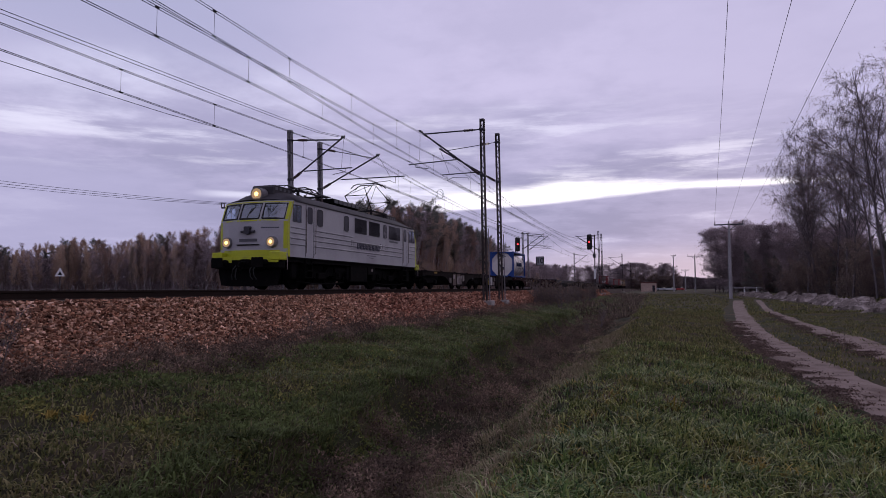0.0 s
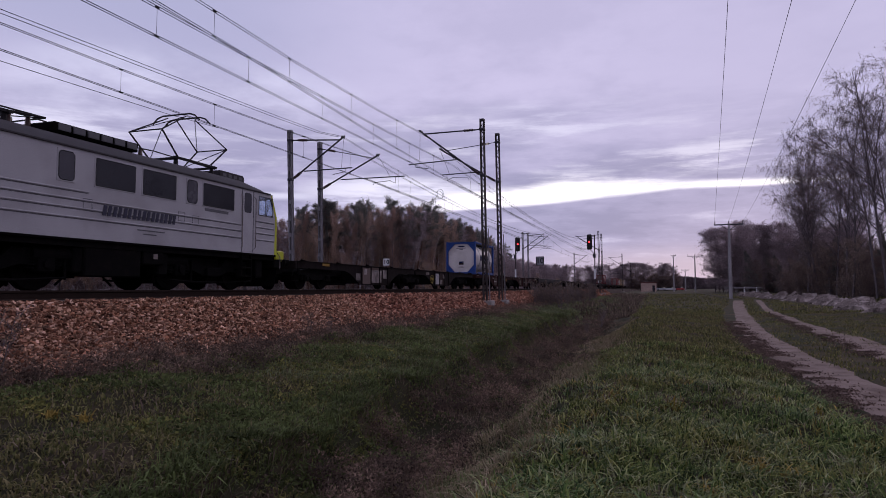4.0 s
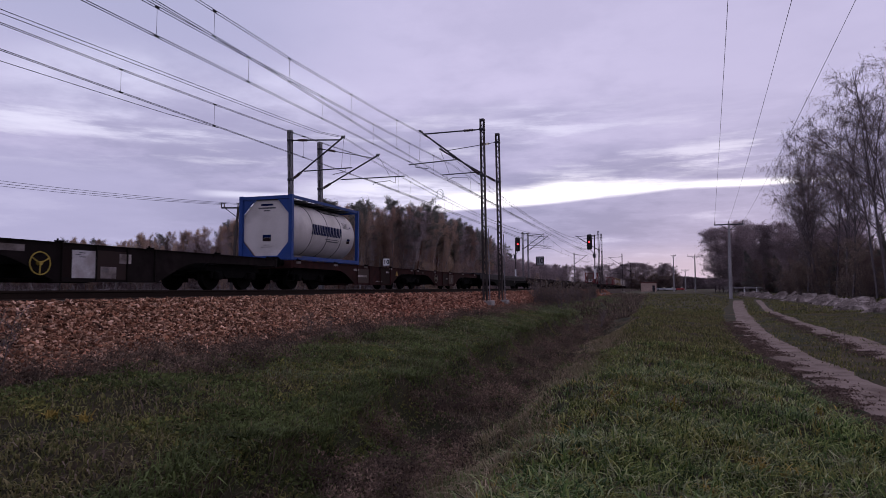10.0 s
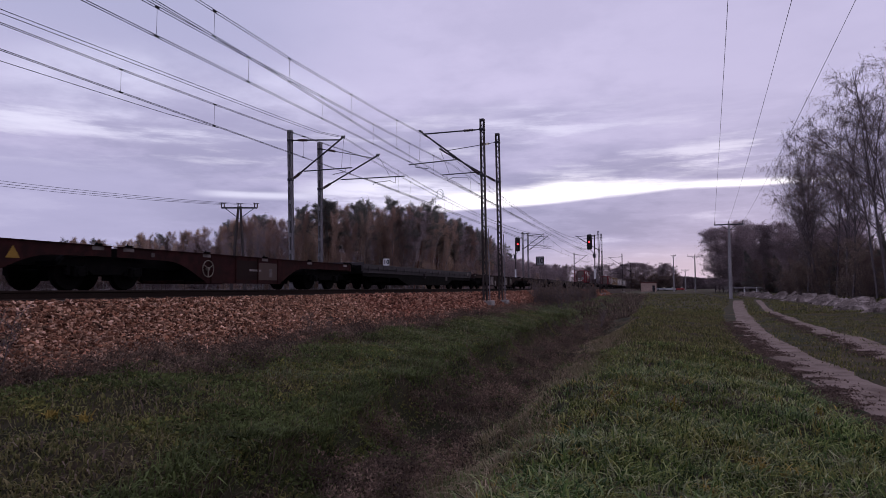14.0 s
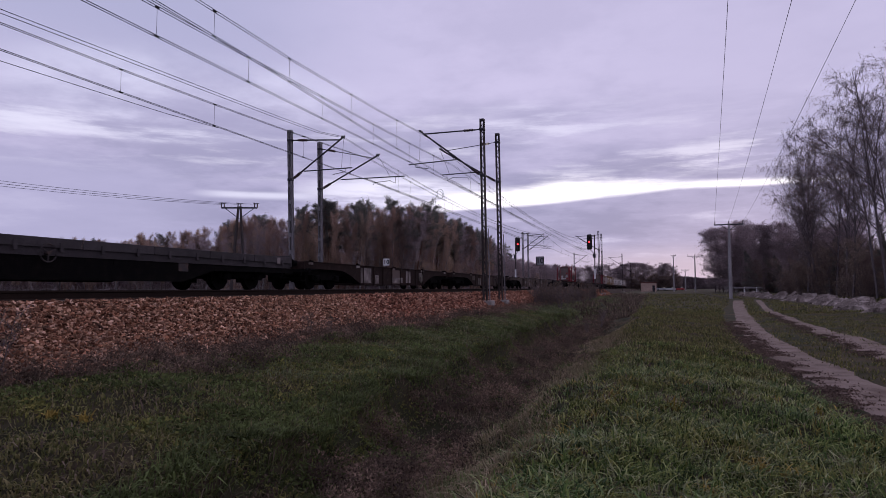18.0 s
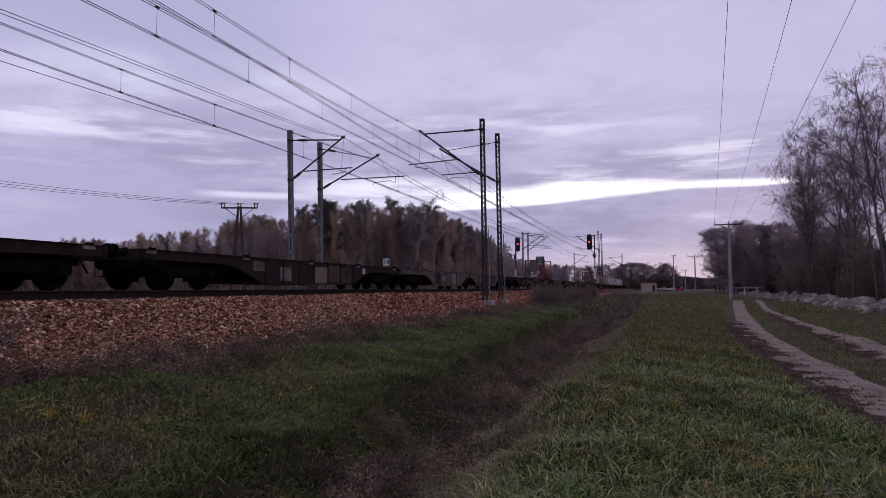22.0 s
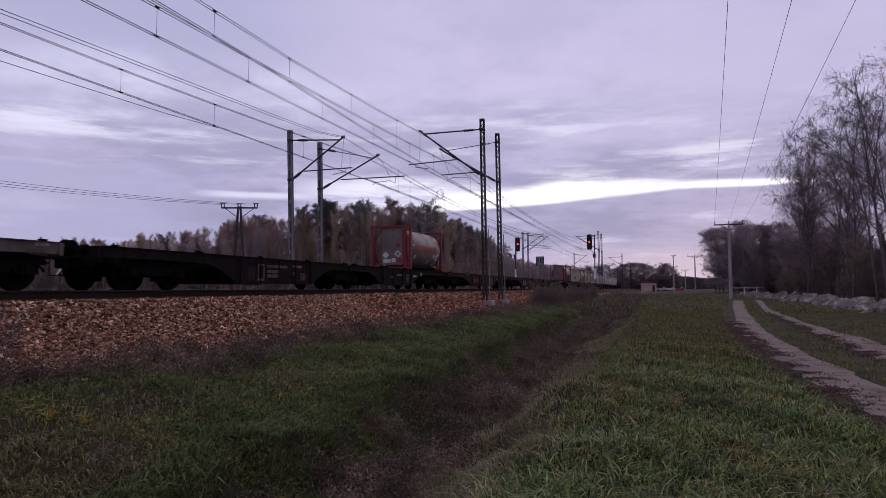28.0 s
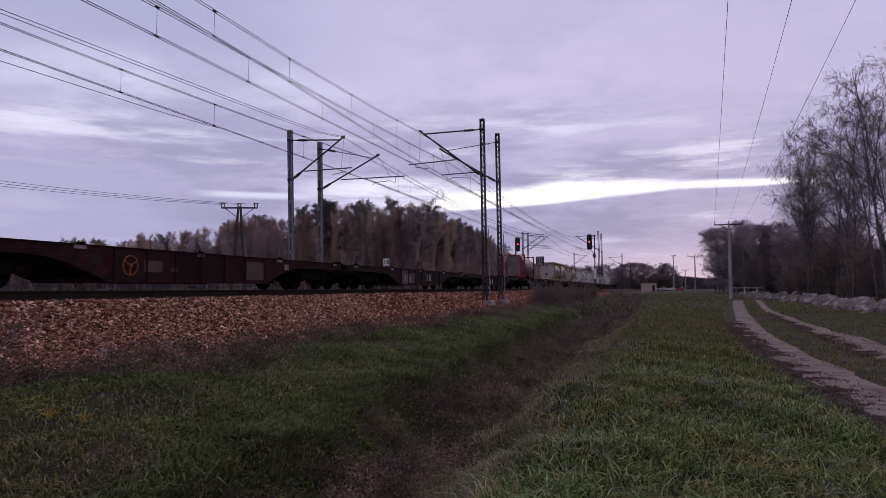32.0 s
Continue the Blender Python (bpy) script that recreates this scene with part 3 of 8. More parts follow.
blades("near_wall_grass", clumped(59, 44000, -2.4, -1.3, 3.2, 26, 1.5, 16, 0.12, patch_of(26, 0.9, 0.36)), 0.115, 0.009, 1.5, blush_mat, "soft pinkish dry grass on the near wall of the ditch", 59)
blades("slope_stalks", clumped(46, 2400, -6.9, -3.2, 3.6, 30, 1.3, 3, 0.09), 0.22, 0.007, 1.3, reed_mat, "single pale stalks in the short grass", 46)
cushions("slope_cushions", 2200, 70, -6.8, -3.4, 3.4, 34, 1.5, 0.20, 0.075, 0.022, dark_green_mat, "low dark green cushions of herbs on the slope", 47, patch_of(8, 1.3, 0.46))
cushions("slope_yellow_cushions", 700, 60, -6.6, -3.4, 4.8, 34, 1.5, 0.20, 0.065, 0.020, olive_mat, "low yellow-green cushions of moss and herbs", 48, patch_of(9, 1.5, 0.48))
foot = lambda x, y, r: x < -6.40 + 1.5 * (lumps(x * 0, y, 1.9, 12) - 0.5) + r.normal(0, 0.12, len(x))
blades("dead_weeds", clumped(16, 24000, -7.7, -5.7, 4.0, 48, 1.4, 24, 0.17, foot), 0.16, 0.009, 1.2, weed_mat, "dark withered weeds at the foot of the ballast", 26, "weeds")
cushions("foot_weeds", 1200, 120, -7.65, -5.9, 3.8, 46, 1.4, 0.25, 0.27, 0.016, mauve_mat, "bushy mauve-brown withered weeds at the foot of the ballast", 49, foot)
cushions("weed_hummocks", 1700, 150, -3.80, -2.25, 3.0, 46, 1.45, 0.20, 0.26, 0.016, mauve_mat, "bushy dark hummocks of withered weeds in the ditch", 36, patch_of(13, 0.7, 0.46))
blades("ditch_brow_grass", clumped(57, 16000, -4.35, -3.95, 3.0, 40, 1.4, 26, 0.07), 0.16, 0.013, 1.5, dark_green_mat, "dark green grass hanging over the brow of the ditch", 57)
cushions("ditch_herbs", 260, 80, -3.6, -1.4, 3.0, 30, 1.45, 0.20, 0.12, 0.020, dark_green_mat, "dark green herbs on the floor of the ditch", 50, patch_of(14, 1.0, 0.52))
blades("ditch_weeds", clumped(17, 40000, -4.1, -2.0, 3.0, 60, 1.5, 24, 0.15, patch_of(15, 0.8, 0.42)), 0.16, 0.009, 1.2, weed_mat, "brown withered grass and weeds along the ditch", 27, "weeds")
blades("ditch_dry_grass", clumped(18, 11000, -2.9, -1.3, 3.0, 30, 1.5, 10, 0.10, patch_of(16, 0.8, 0.50)), 0.22, 0.011, 1.6, reed_mat, "pale dry arching grass in the ditch", 28)
blades("ditch_green_grass", clumped(51, 9000, -3.2, -1.3, 3.0, 20, 1.4, 20, 0.08, patch_of(17, 0.8, 0.54)), 0.17, 0.011, 1.4, dark_green_mat, "green arching tufts in the ditch", 51)
blades("ditch_edge_grass", clumped(52, 24000, -1.95, -1.15, 3.0, 30, 1.3, 14, 0.08), 0.12, 0.009, 1.3, reed_mat, "pale grass along the upper edge of the ditch", 52)
blades("far_slope_grass", clumped(60, 26000, -6.6, -3.3, 36, 90, 1.3, 14, 0.3, patch_of(27, 5.0, 0.36)), 0.17, 0.045, 1.0, faded_mat, "soft green grass on the far verge below the line", 60)
blades("verge_weeds", clumped(19, 16000, -4.6, -1.6, 44, 120, 1.4, 14, 0.3, patch_of(18, 4.0, 0.46)), 0.40, 0.03, 0.8, weed_mat, "dark withered weeds on the far verge", 29, "weeds")
blades("pale_field_grass", clumped(32, 18000, -60, -21, -5, 120, 1.2, 10, 0.5), 1.15, 0.05, 0.5, field_mat, "tall pale dry grass on the field behind the tracks", 32)


def fallen(name, label, n, centre, spread, y0, y1, seed):
    rng = np.random.default_rng(seed)
    y = y0 + (y1 - y0) * rng.random(n) ** 1.4
    x = centre(y) + rng.normal(0, spread, n)
    ok = lumps(x, y, 0.5, seed) + 0.5 * lumps(x, y, 0.2, seed + 1) + rng.normal(0, 0.14, n) > 0.78
    x, y = x[ok], y[ok]
    V, F = leaves(np.stack([x, y, ground_height(x, y) + 0.034], -1), 0.019, rng)
    return tagged(sheet(name, V, F, brown_leaf_mat), label, "leaves", kind="stuff")


fallen("fallen_leaves", "ragged drift of brown fallen leaves beside a wheel rut", 130000, lambda y: rut_one(y) - 0.66, 0.20, 6, 34, 61)
fallen("fallen_leaves", "brown fallen leaves between the wheel ruts", 46000, lambda y: rut_two(y) - 0.42, 0.15, 8, 44, 63)
YELLOW_WEEDS = ((-5.55, 4.80), (-5.27, 4.92))
for x, y in YELLOW_WEEDS:
    r_ = np.random.default_rng(int(-x * 100))
    spots_ = np.stack([x + r_.normal(0, 0.025, 40), y + r_.normal(0, 0.025, 40), np.full(40, float(ground_height(x, y)))], -1)
    ob = blades("yellow_weed", spots_[:22], 0.12, 0.026, 0.9, pale_gold_mat, "small weed with yellowed autumn leaves", int(y * 10), "weed")
for k, (x, y) in enumerate(((-0.15, 3.65), (0.42, 3.75), (1.75, 4.3), (-0.5, 3.6), (0.15, 8.2), (1.85, 9.0))):
    r_ = np.random.default_rng(k + 70)
    spots_ = np.stack([x + r_.normal(0, 0.05, 40), y + r_.normal(0, 0.05, 40), np.full(40, float(ground_height(x, y)))], -1)
    ob = blades("yellow_tuft", spots_, 0.18, 0.012, 1.0, gold_mat, "tuft of yellowed grass on the bank", 90 + k, "weed")
    del ob["kind"]

# ---- overhead line ----
mast_steel = material("mast_steel", (0.050, 0.042, 0.042), 0.7, 0.1, var=0.2, scale=2, grain=25, second=(0.10, 0.06, 0.045), share=0.36)
galvanised = material("galvanised_steel", (0.20, 0.19, 0.20), 0.6, 0.2, var=0.2, scale=1.5, grain=25, second=(0.12, 0.105, 0.10), share=0.38)
dark_steel = material("dark_steel", (0.045, 0.043, 0.05), 0.55, 0.4, var=0.2, scale=2, grain=30)
wire_mat = material("wire", (0.035, 0.033, 0.04), 0.6, 0.3, var=0.15, scale=1, grain=20, bump=0)
insulator_mat = material("insulator", (0.06, 0.035, 0.03), 0.3, var=0.2, scale=5, bump=0)
sign_white = material("sign_white", (0.72, 0.71, 0.70), 0.5, var=0.06, scale=4, grain=40, bump=0.05)
sign_black = material("sign_black", (0.02, 0.02, 0.022), 0.5, var=0.1, scale=4, bump=0)


def mast(x, y, top, foot, lean, inward, name, laced, tip=(2.9, 7.6), base=5.6, tie=(7.8, 7.5), reg=(0.8, 6.03, 3.5, 6.06), steady=False, light=False):
    """A steel mast of two channels with battens or lacing, and its hinged cantilever. x is at the foot; lengths of the
    cantilever are measured from the mast: tip of the tube, height of its hinge, heights of the top tie, the registration arm."""
    m = thing(name, "tall narrow laced steel catenary mast on a concrete foot" if laced else "grey twin-channel steel catenary mast beside the track", "mast", "catenary masts", pose(x, y, 0))
    w, d = (0.088, 0.10) if laced else (0.075, 0.10)
    stuff = mast_steel if laced else galvanised

    def leaned(bm):
        for v in bm.verts:
            v.co.x += lean * (v.co.z - foot) / (top - foot)
        return bm
    flange = 0.030 if laced else 0.036
    for s in (-1, 1):
        bm = fresh()
        box(bm, s * w - 0.008, s * w + 0.008, -d, d, foot, top)
        box(bm, s * w - flange, s * w + flange, -d, -d + 0.012, foot, top)
        box(bm, s * w - flange, s * w + flange, d - 0.012, d, foot, top)
        part("channel", leaned(bm), stuff, m)
    z, up = foot + 0.25, True
    step = 0.30 if laced else 0.85
    while z < top - step:
        for s in (-d, d):
            if laced:
                part("lacing_bar", leaned(rod(fresh(), (-w if up else w, s, z), (w if up else -w, s, z + step), 0.017, seg=4)), stuff, m)
            else:
                b = fresh()
                box(b, -w, w, s - 0.006, s + 0.006, z, z + 0.20)
                part("batten", leaned(b), stuff, m)
        z, up = z + step, not up
    bm = fresh()
    box(bm, -w - flange, w + flange, -d - 0.004, d + 0.004, top - 0.10, top + 0.004)
    part("cap_plate", leaned(bm), stuff, m)
    if laced and y < 60:
        part("conduit", rod(fresh(), (w + 0.17, -d, foot + 0.02), (w + 0.14 + lean * 0.3, -d, foot + 3.6), 0.028, 0.026, 8), galvanised, m, "pale grey conduit strapped beside the mast")
    bm = fresh()
    box(bm, -0.26, 0.40 if laced else 0.30, -0.34, 0.34, foot - 0.7, foot + 0.02, 0.03)
    part("foundation", bm, concrete, m, "weathered concrete foundation block")
    k = inward
    at = lambda zz: lean * (zz - foot) / (top - foot)
    hinge, end = Vector((at(base) + k * 0.10, 0, base)), Vector((at(top) + k * tip[0], 0.1, tip[1]))
    along = (end - hinge).normalized()
    # band round the mast, ribbed insulator, tube
    bm = fresh()
    box(bm, at(base) - w - 0.05, at(base) + w + 0.05, -d - 0.02, d + 0.02, base - 0.06, base + 0.06, 0.01)
    part("clamp_band", bm, dark_steel, m)
    part("cantilever_tube", rod(fresh(), hinge + along * 0.1, end + along * 0.14, 0.045, seg=8), dark_steel, m)
    bm = fresh()
    for a in range(7):
        c = hinge + along * (0.14 + 0.07 * a)
        rod(bm, c, c + along * 0.04, 0.085, 0.06, seg=10)
    part("insulator", bm, insulator_mat, m, "dark brown ribbed insulator")
    # top tie with its insulator
    start, stop = Vector((at(tie[0]) + k * 0.08, 0, tie[0])), hinge.lerp(end, 0.955)
    stop.z = tie[1]
    pull = (stop - start).normalized()
    part("top_tie", rod(fresh(), start, stop, 0.020 if light else 0.038, seg=6), dark_steel, m)
    bm = fresh()
    for a in range(7):
        c = start + pull * (0.42 + 0.07 * a)
        rod(bm, c, c + pull * 0.04, 0.075, 0.055, seg=10)
    part("insulator", bm, insulator_mat, m, "dark brown ribbed insulator")
    bm = fresh()
    box(bm, at(tie[0]) - w - 0.05, at(tie[0]) + w + 0.05, -d - 0.02, d + 0.02, tie[0] - 0.05, tie[0] + 0.05, 0.01)
    part("clamp_band", bm, dark_steel, m)
    # messenger clamp at the tip
    part("saddle", rod(fresh(), end + Vector((0, -0.12, 0.02)), end + Vector((0, 0.12, 0.02)), 0.06, seg=6), dark_steel, m)
    # registration arm, held by the tube, with hanger and steady arm
    one, two = Vector((at(6) + k * reg[0], 0.05, reg[1])), Vector((at(6) + k * reg[2], 0.15, reg[3]))
    arm = part("registration_arm", rod(fresh(), one, two, 0.030, seg=6), dark_steel, m)
    part("arm_hanger", rod(fresh(), end + Vector((k * 0.05, 0, -0.05)), one.lerp(two, 0.78), 0.009, seg=4), dark_steel, m)
    s0 = one.lerp(two, 0.86)
    if steady:
        pts = [s0, s0 + Vector((0, 0, -0.36)), s0 + Vector((-k * 0.32, 0, -0.20)), s0 + Vector((-k * 1.25, 0, -0.26)), s0 + Vector((-k * 1.30, 0, -0.38))]
    else:
        pts = [s0, s0 + Vector((0, 0, -0.18)), s0 + Vector((-k * 0.70, 0, -0.28))]
    part("steady_arm", string(fresh(), pts, 0.018), dark_steel, m)
    return m


mast(-17.47, 28.7, 8.19, -0.15, -0.24, 1, "catenary_mast", False, (2.98, 7.61), 5.62, (7.66, 7.50), (0.75, 6.02, 3.42, 6.06))
mast(-17.48, 31.7, 8.19, -0.15, -0.16, 1, "catenary_mast", False, (3.48, 7.25), 5.57, (7.83, 7.10), (1.25, 6.04, 5.0, 6.04), True, True)
mast(-8.00, 31.1, 8.56, -0.60, -0.11, -1, "laced_catenary_mast", True, (3.32, 8.19), 5.68, (8.04, 8.06), (1.27, 6.60, 4.05, 6.51))
mast(-8.00, 34.5, 8.60, -0.62, -0.13, -1, "laced_catenary_mast", True, (3.31, 7.94), 5.90, (8.12, 7.85), (1.30, 6.52, 3.30, 6.50), True, True)
for y in (89.7, 93.6):
    mast(-17.5, y, 8.0, -0.2, -0.1, 1, "catenary_mast", False, steady=y > 90)
for y in (98.9, 104.4):
    mast(-7.8, y, 8.6, -0.7, -0.1, -1, "laced_catenary_mast", True, (3.3, 7.9), 5.8, (8.0, 7.85), (1.3, 6.4, 3.6, 6.4), steady=y > 100)
for y in (150.0, 212.0, 274.0, 336.0):
    mast(-17.5, y, 8.2, -0.2, 0, 1, "catenary_mast", False)
for y in (170.0, 232.0, 294.0):
    mast(-7.8, y, 8.8, -0.7, 0, -1, "laced_catenary_mast", True, (3.3, 7.9), 5.8, (8.0, 7.85), (1.3, 6.4, 3.6, 6.4))


def run(a, b, sag, n=14):
    a, b = Vector(a), Vector(b)
    return [a.lerp(b, i / n) - Vector((0, 0, 4 * sag * (i / n) * (1 - i / n))) for i in range(n + 1)]


def cable(name, label, points, r, twin=0.0, parent=None, group="overhead wires"):
    bm = fresh()
    for s in ((-twin / 2, twin / 2) if twin else (0,)):
        string(bm, [Vector(p) + Vector((s, 0, 0)) for p in points], r, 4)
    ob = part(name, bm, wire_mat, parent)
    return ob if parent else tagged(ob, label, "wire", group)


def catenary(x, messenger, contact, drops, twin=0.09):
    """One overhead line: the messenger, the pair of contact wires under it and the droppers between."""
    c = thing("overhead_line", "sagging messenger wire with twin contact wires and droppers", "overhead line", "overhead wires")
    cable("messenger_wire", "", messenger, 0.010, 0.10, c)
    cable("contact_wire", "", contact, 0.010, twin, c)
    mp, cp = [Vector(p) for p in messenger], [Vector(p) for p in contact]

    def on(points, y):
        for p, q in zip(points, points[1:]):
            if p.y <= y <= q.y:
                return p.lerp(q, (y - p.y) / (q.y - p.y))
    for y in drops:
        a, b = on(mp, y), on(cp, y)
        if a and b:
            part("dropper", rod(fresh(), a, b, 0.006, seg=4), wire_mat, c)
            for e in (a, b):
                part("clamp", rod(fresh(), e + Vector((0, -0.05, 0)), e + Vector((0, 0.05, 0)), 0.03, seg=5), dark_steel, c)
    return c


def spans(x, ys, z, sag, n=10):
    out = []
    for a, b in zip(ys, ys[1:]):
        out += run((x, a, z), (x, b, z), sag, n)[(1 if out else 0):]
    return out


# train's track: the line in use, its raised neighbour in the overlap, then the spans ahead
catenary(TRACK_FAR, run((TRACK_FAR, -31, 7.1), (TRACK_FAR, 31.7, 7.1), 0.85) + spans(TRACK_FAR, (31.7, 94.4), 7.1, 0.8)[1:],
         [(TRACK_FAR, -31, 5.5), (TRACK_FAR, 11, 5.72), (TRACK_FAR, 31.7, 5.90), (TRACK_FAR, 45, 5.8), (TRACK_FAR, 94.4, 5.75)],
         [-10, -3, 4, 9.5, 14.6, 18.8, 24.9, 29.5, 38, 47, 56, 65, 74, 83])
cable("feeder_wire", "thin raised pair of out-of-service overhead wires", [(-15.5, -31, 7.3), (-15.5, 0, 6.9), (-15.5, 11.55, 7.02), (-15.5, 16.1, 7.20), (-15.5, 19.55, 7.33), (-15.48, 24.0, 7.50), (-15.3, 27.4, 7.60), (-14.75, 28.7, 7.62)], 0.010, 0.24)
cable("contact_wire", "second contact wire joining the line at a shallow angle", [(-14.8, -31, 5.2), (-14.75, 11, 5.48), (-14.7, 16.5, 5.62), (-14.67, 19, 5.76)], 0.009)
catenary(TRACK_NEAR, run((TRACK_NEAR, -31, 6.95), (TRACK_NEAR, 34.5, 6.95), 0.55) + spans(TRACK_NEAR, (34.5, 104.5), 6.95, 0.6)[1:],
         run((TRACK_NEAR, -31, 5.5), (TRACK_NEAR, 34.5, 5.92), 0) + run((TRACK_NEAR, 34.5, 5.92), (TRACK_NEAR, 104.5, 5.75), 0.06, 6)[1:],
         [-10, -3, 4, 8.3, 11.6, 15.1, 19.3, 23.5, 27.5, 31, 40, 50, 60, 70, 80, 90])
catenary(TRACK_NEAR - 0.15, [(-10.66, -31, 7.6), (-10.66, 0, 7.25), (-10.66, 13, 7.2), (-10.66, 17.2, 7.18), (-10.66, 24, 7.35), (-10.66, 29, 7.58), (-10.66, 31.1, 7.62)],
         [(-10.66, -31, 7.3), (-10.66, 11.4, 6.57), (-10.66, 17.1, 6.46), (-10.66, 24, 6.22), (-10.66, 33, 6.06), (-10.6, 60, 5.85)], [4, 9, 13.6, 17.2, 21.5, 26])
catenary(TRACK_FAR, spans(TRACK_FAR, (28.7, 91.3, 150, 212, 274, 336, 400), 7.6, 1.05), spans(TRACK_FAR, (31.3, 91.3, 150, 212, 274, 336, 400), 5.95, 0.05), [y for y in range(36, 330, 9)])
catenary(TRACK_NEAR, spans(TRACK_NEAR, (31.1, 100.5, 170, 232, 294, 400), 7.6, 1.1), spans(TRACK_NEAR, (33.0, 100.5, 170, 232, 294, 400), 6.0, 0.05), [y for y in range(38, 290, 9)])
loops = fresh()
ring(loops, (TRACK_FAR + 0.1, 43.8, 6.85), (0.9, -0.4, 0), 0.34, 0.013, 18)
ring(loops, (TRACK_FAR + 0.12, 43.5, 6.72), (0.8, -0.6, 0.1), 0.30, 0.013, 18)
string(loops, [(TRACK_FAR, 43.2, 6.7), (TRACK_FAR, 42.9, 6.3), (TRACK_FAR, 43.2, 5.85)], 0.012)
tagged(part("jumper_loop", loops, wire_mat), "looped jumper cable hanging between overhead wires", "cable")


# ---- signals, signs ----
red_lamp = glowing("red_signal_lamp", (1.0, 0.03, 0.04), 6.0)


def letters(name, text, size, stuff, m, parent):
    cu = bpy.data.curves.new(name, "FONT")
    cu.body, cu.size, cu.extrude, cu.align_x, cu.align_y = text, size, 0.004, "CENTER", "CENTER"
    cu.offset = size * 0.022
    ob = new(name, cu)
    deps = bpy.context.evaluated_depsgraph_get()
    me = bpy.data.meshes.new_from_object(ob.evaluated_get(deps))
    bpy.data.objects.remove(ob)
    me.materials.clear()
    me.materials.append(stuff)
    o = new(name, me)
    o.parent, o.matrix_basis = parent, m
    return o


def signal(x, y, head_z, side):
    s = thing("railway_signal", "tall railway signal showing one red light", "signal", "red signals", pose(x, y, 0))
    part("post", rod(fresh(), (side, 0.25, -1.0), (side, 0.25, head_z + 0.9), 0.07, seg=8), mast_steel, s)
    bm = fresh()
    box(bm, -0.31, 0.31, 0.0, 0.16, head_z - 0.95, head_z + 0.95, 0.12)
    head = part("head", bm, sign_black, s, "black rounded signal screen")
    for k in range(5):
        z = head_z + 0.68 - 0.34 * k
        bm = rod(fresh(), (0, -0.16, z), (0, 0.0, z), 0.12, 0.10, 12, False)
        part("hood", bm, sign_black, head)
        bm = rod(fresh(), (0, -0.02, z), (0, 0.0, z), 0.095, seg=12)
        part("lens", bm, red_lamp if k == 2 else insulator_mat, head, "glowing red lens" if k == 2 else "dark unlit lens")
    part("bracket", rod(rod(fresh(), (side, 0.25, head_z - 1.5), (0, 0.1, head_z - 0.9), 0.04, seg=5), (side, 0.25, head_z + 0.7), (0, 0.1, head_z + 0.7), 0.03, seg=5), dark_steel, s)
    bm = fresh()
    box(bm, side - 0.22, side + 0.12, 0.05, 0.3, head_z - 1.95, head_z - 1.45, 0.03)
    part("relay_box", bm, dark_steel, s)
    bm = fresh()
    box(bm, side - 0.10, side + 0.10, 0.14, 0.17, head_z - 4.6, head_z - 3.4)
    part("marker_plate", bm, sign_white, s, "striped white marker plate")
    return s


signal(-17.6, 86.2, 6.0, -0.35)
signal(-7.6, 81.4, 5.75, 0.6)


def number_sign(x, y, z, size, dark):
    s = thing("number_sign", "square dark-framed sign with the number 10 on a post" if dark else "small white square sign with the number 10 on a post", "sign", "number signs", pose(x, y, 0, 0, 0, 12))
    part("post", rod(fresh(), (0, 0.05, -1.1), (0, 0.05, z + size / 2), 0.03, seg=6), mast_steel, s)
    bm = fresh()
    box(bm, -size / 2, size / 2, -0.01, 0.015, z - size * 0.56, z + size * 0.56, 0.006)
    board = part("board", bm, sign_black if dark else sign_white, s)
    if dark:
        bm = fresh()
        box(bm, -size * 0.40, size * 0.40, -0.016, -0.0105, z - size * 0.46, z + size * 0.46)
        part("face", bm, material("grey_sign_face", (0.26, 0.26, 0.27), 0.6, var=0.15, scale=5), board)
    letters("number", "10", size * 0.95, sign_black, pose(0, -0.022, z, 90), board)
    return s


number_sign(-7.6, 44.9, 1.93, 0.56, True)
number_sign(-18.0, 42.0, 1.9, 0.44, False)
tri = thing("triangle_sign", "white triangular warning board with a black mark", "sign", "", pose(-18.0, 15.7, 0, 0, 0, 40))
part("post", rod(fresh(), (0, 0.03, -1.1), (0, 0.03, 0.45), 0.03, seg=6), mast_steel, tri)
board = part("board", plate(fresh(), [(-0.145, 0.44), (0.145, 0.44), (0.0, 0.73)], 0.015, "Y"), sign_white, tri)
part("mark", plate(fresh(), [(-0.07, 0.48), (0.07, 0.48), (0.035, 0.54), (0.0, 0.62), (-0.03, 0.54)], -0.004, "Y"), sign_black, board)


# ---- power lines ----
pole_concrete = material("pole_concrete", (0.33, 0.31, 0.31), 0.85, var=0.12, scale=1.2, grain=30)


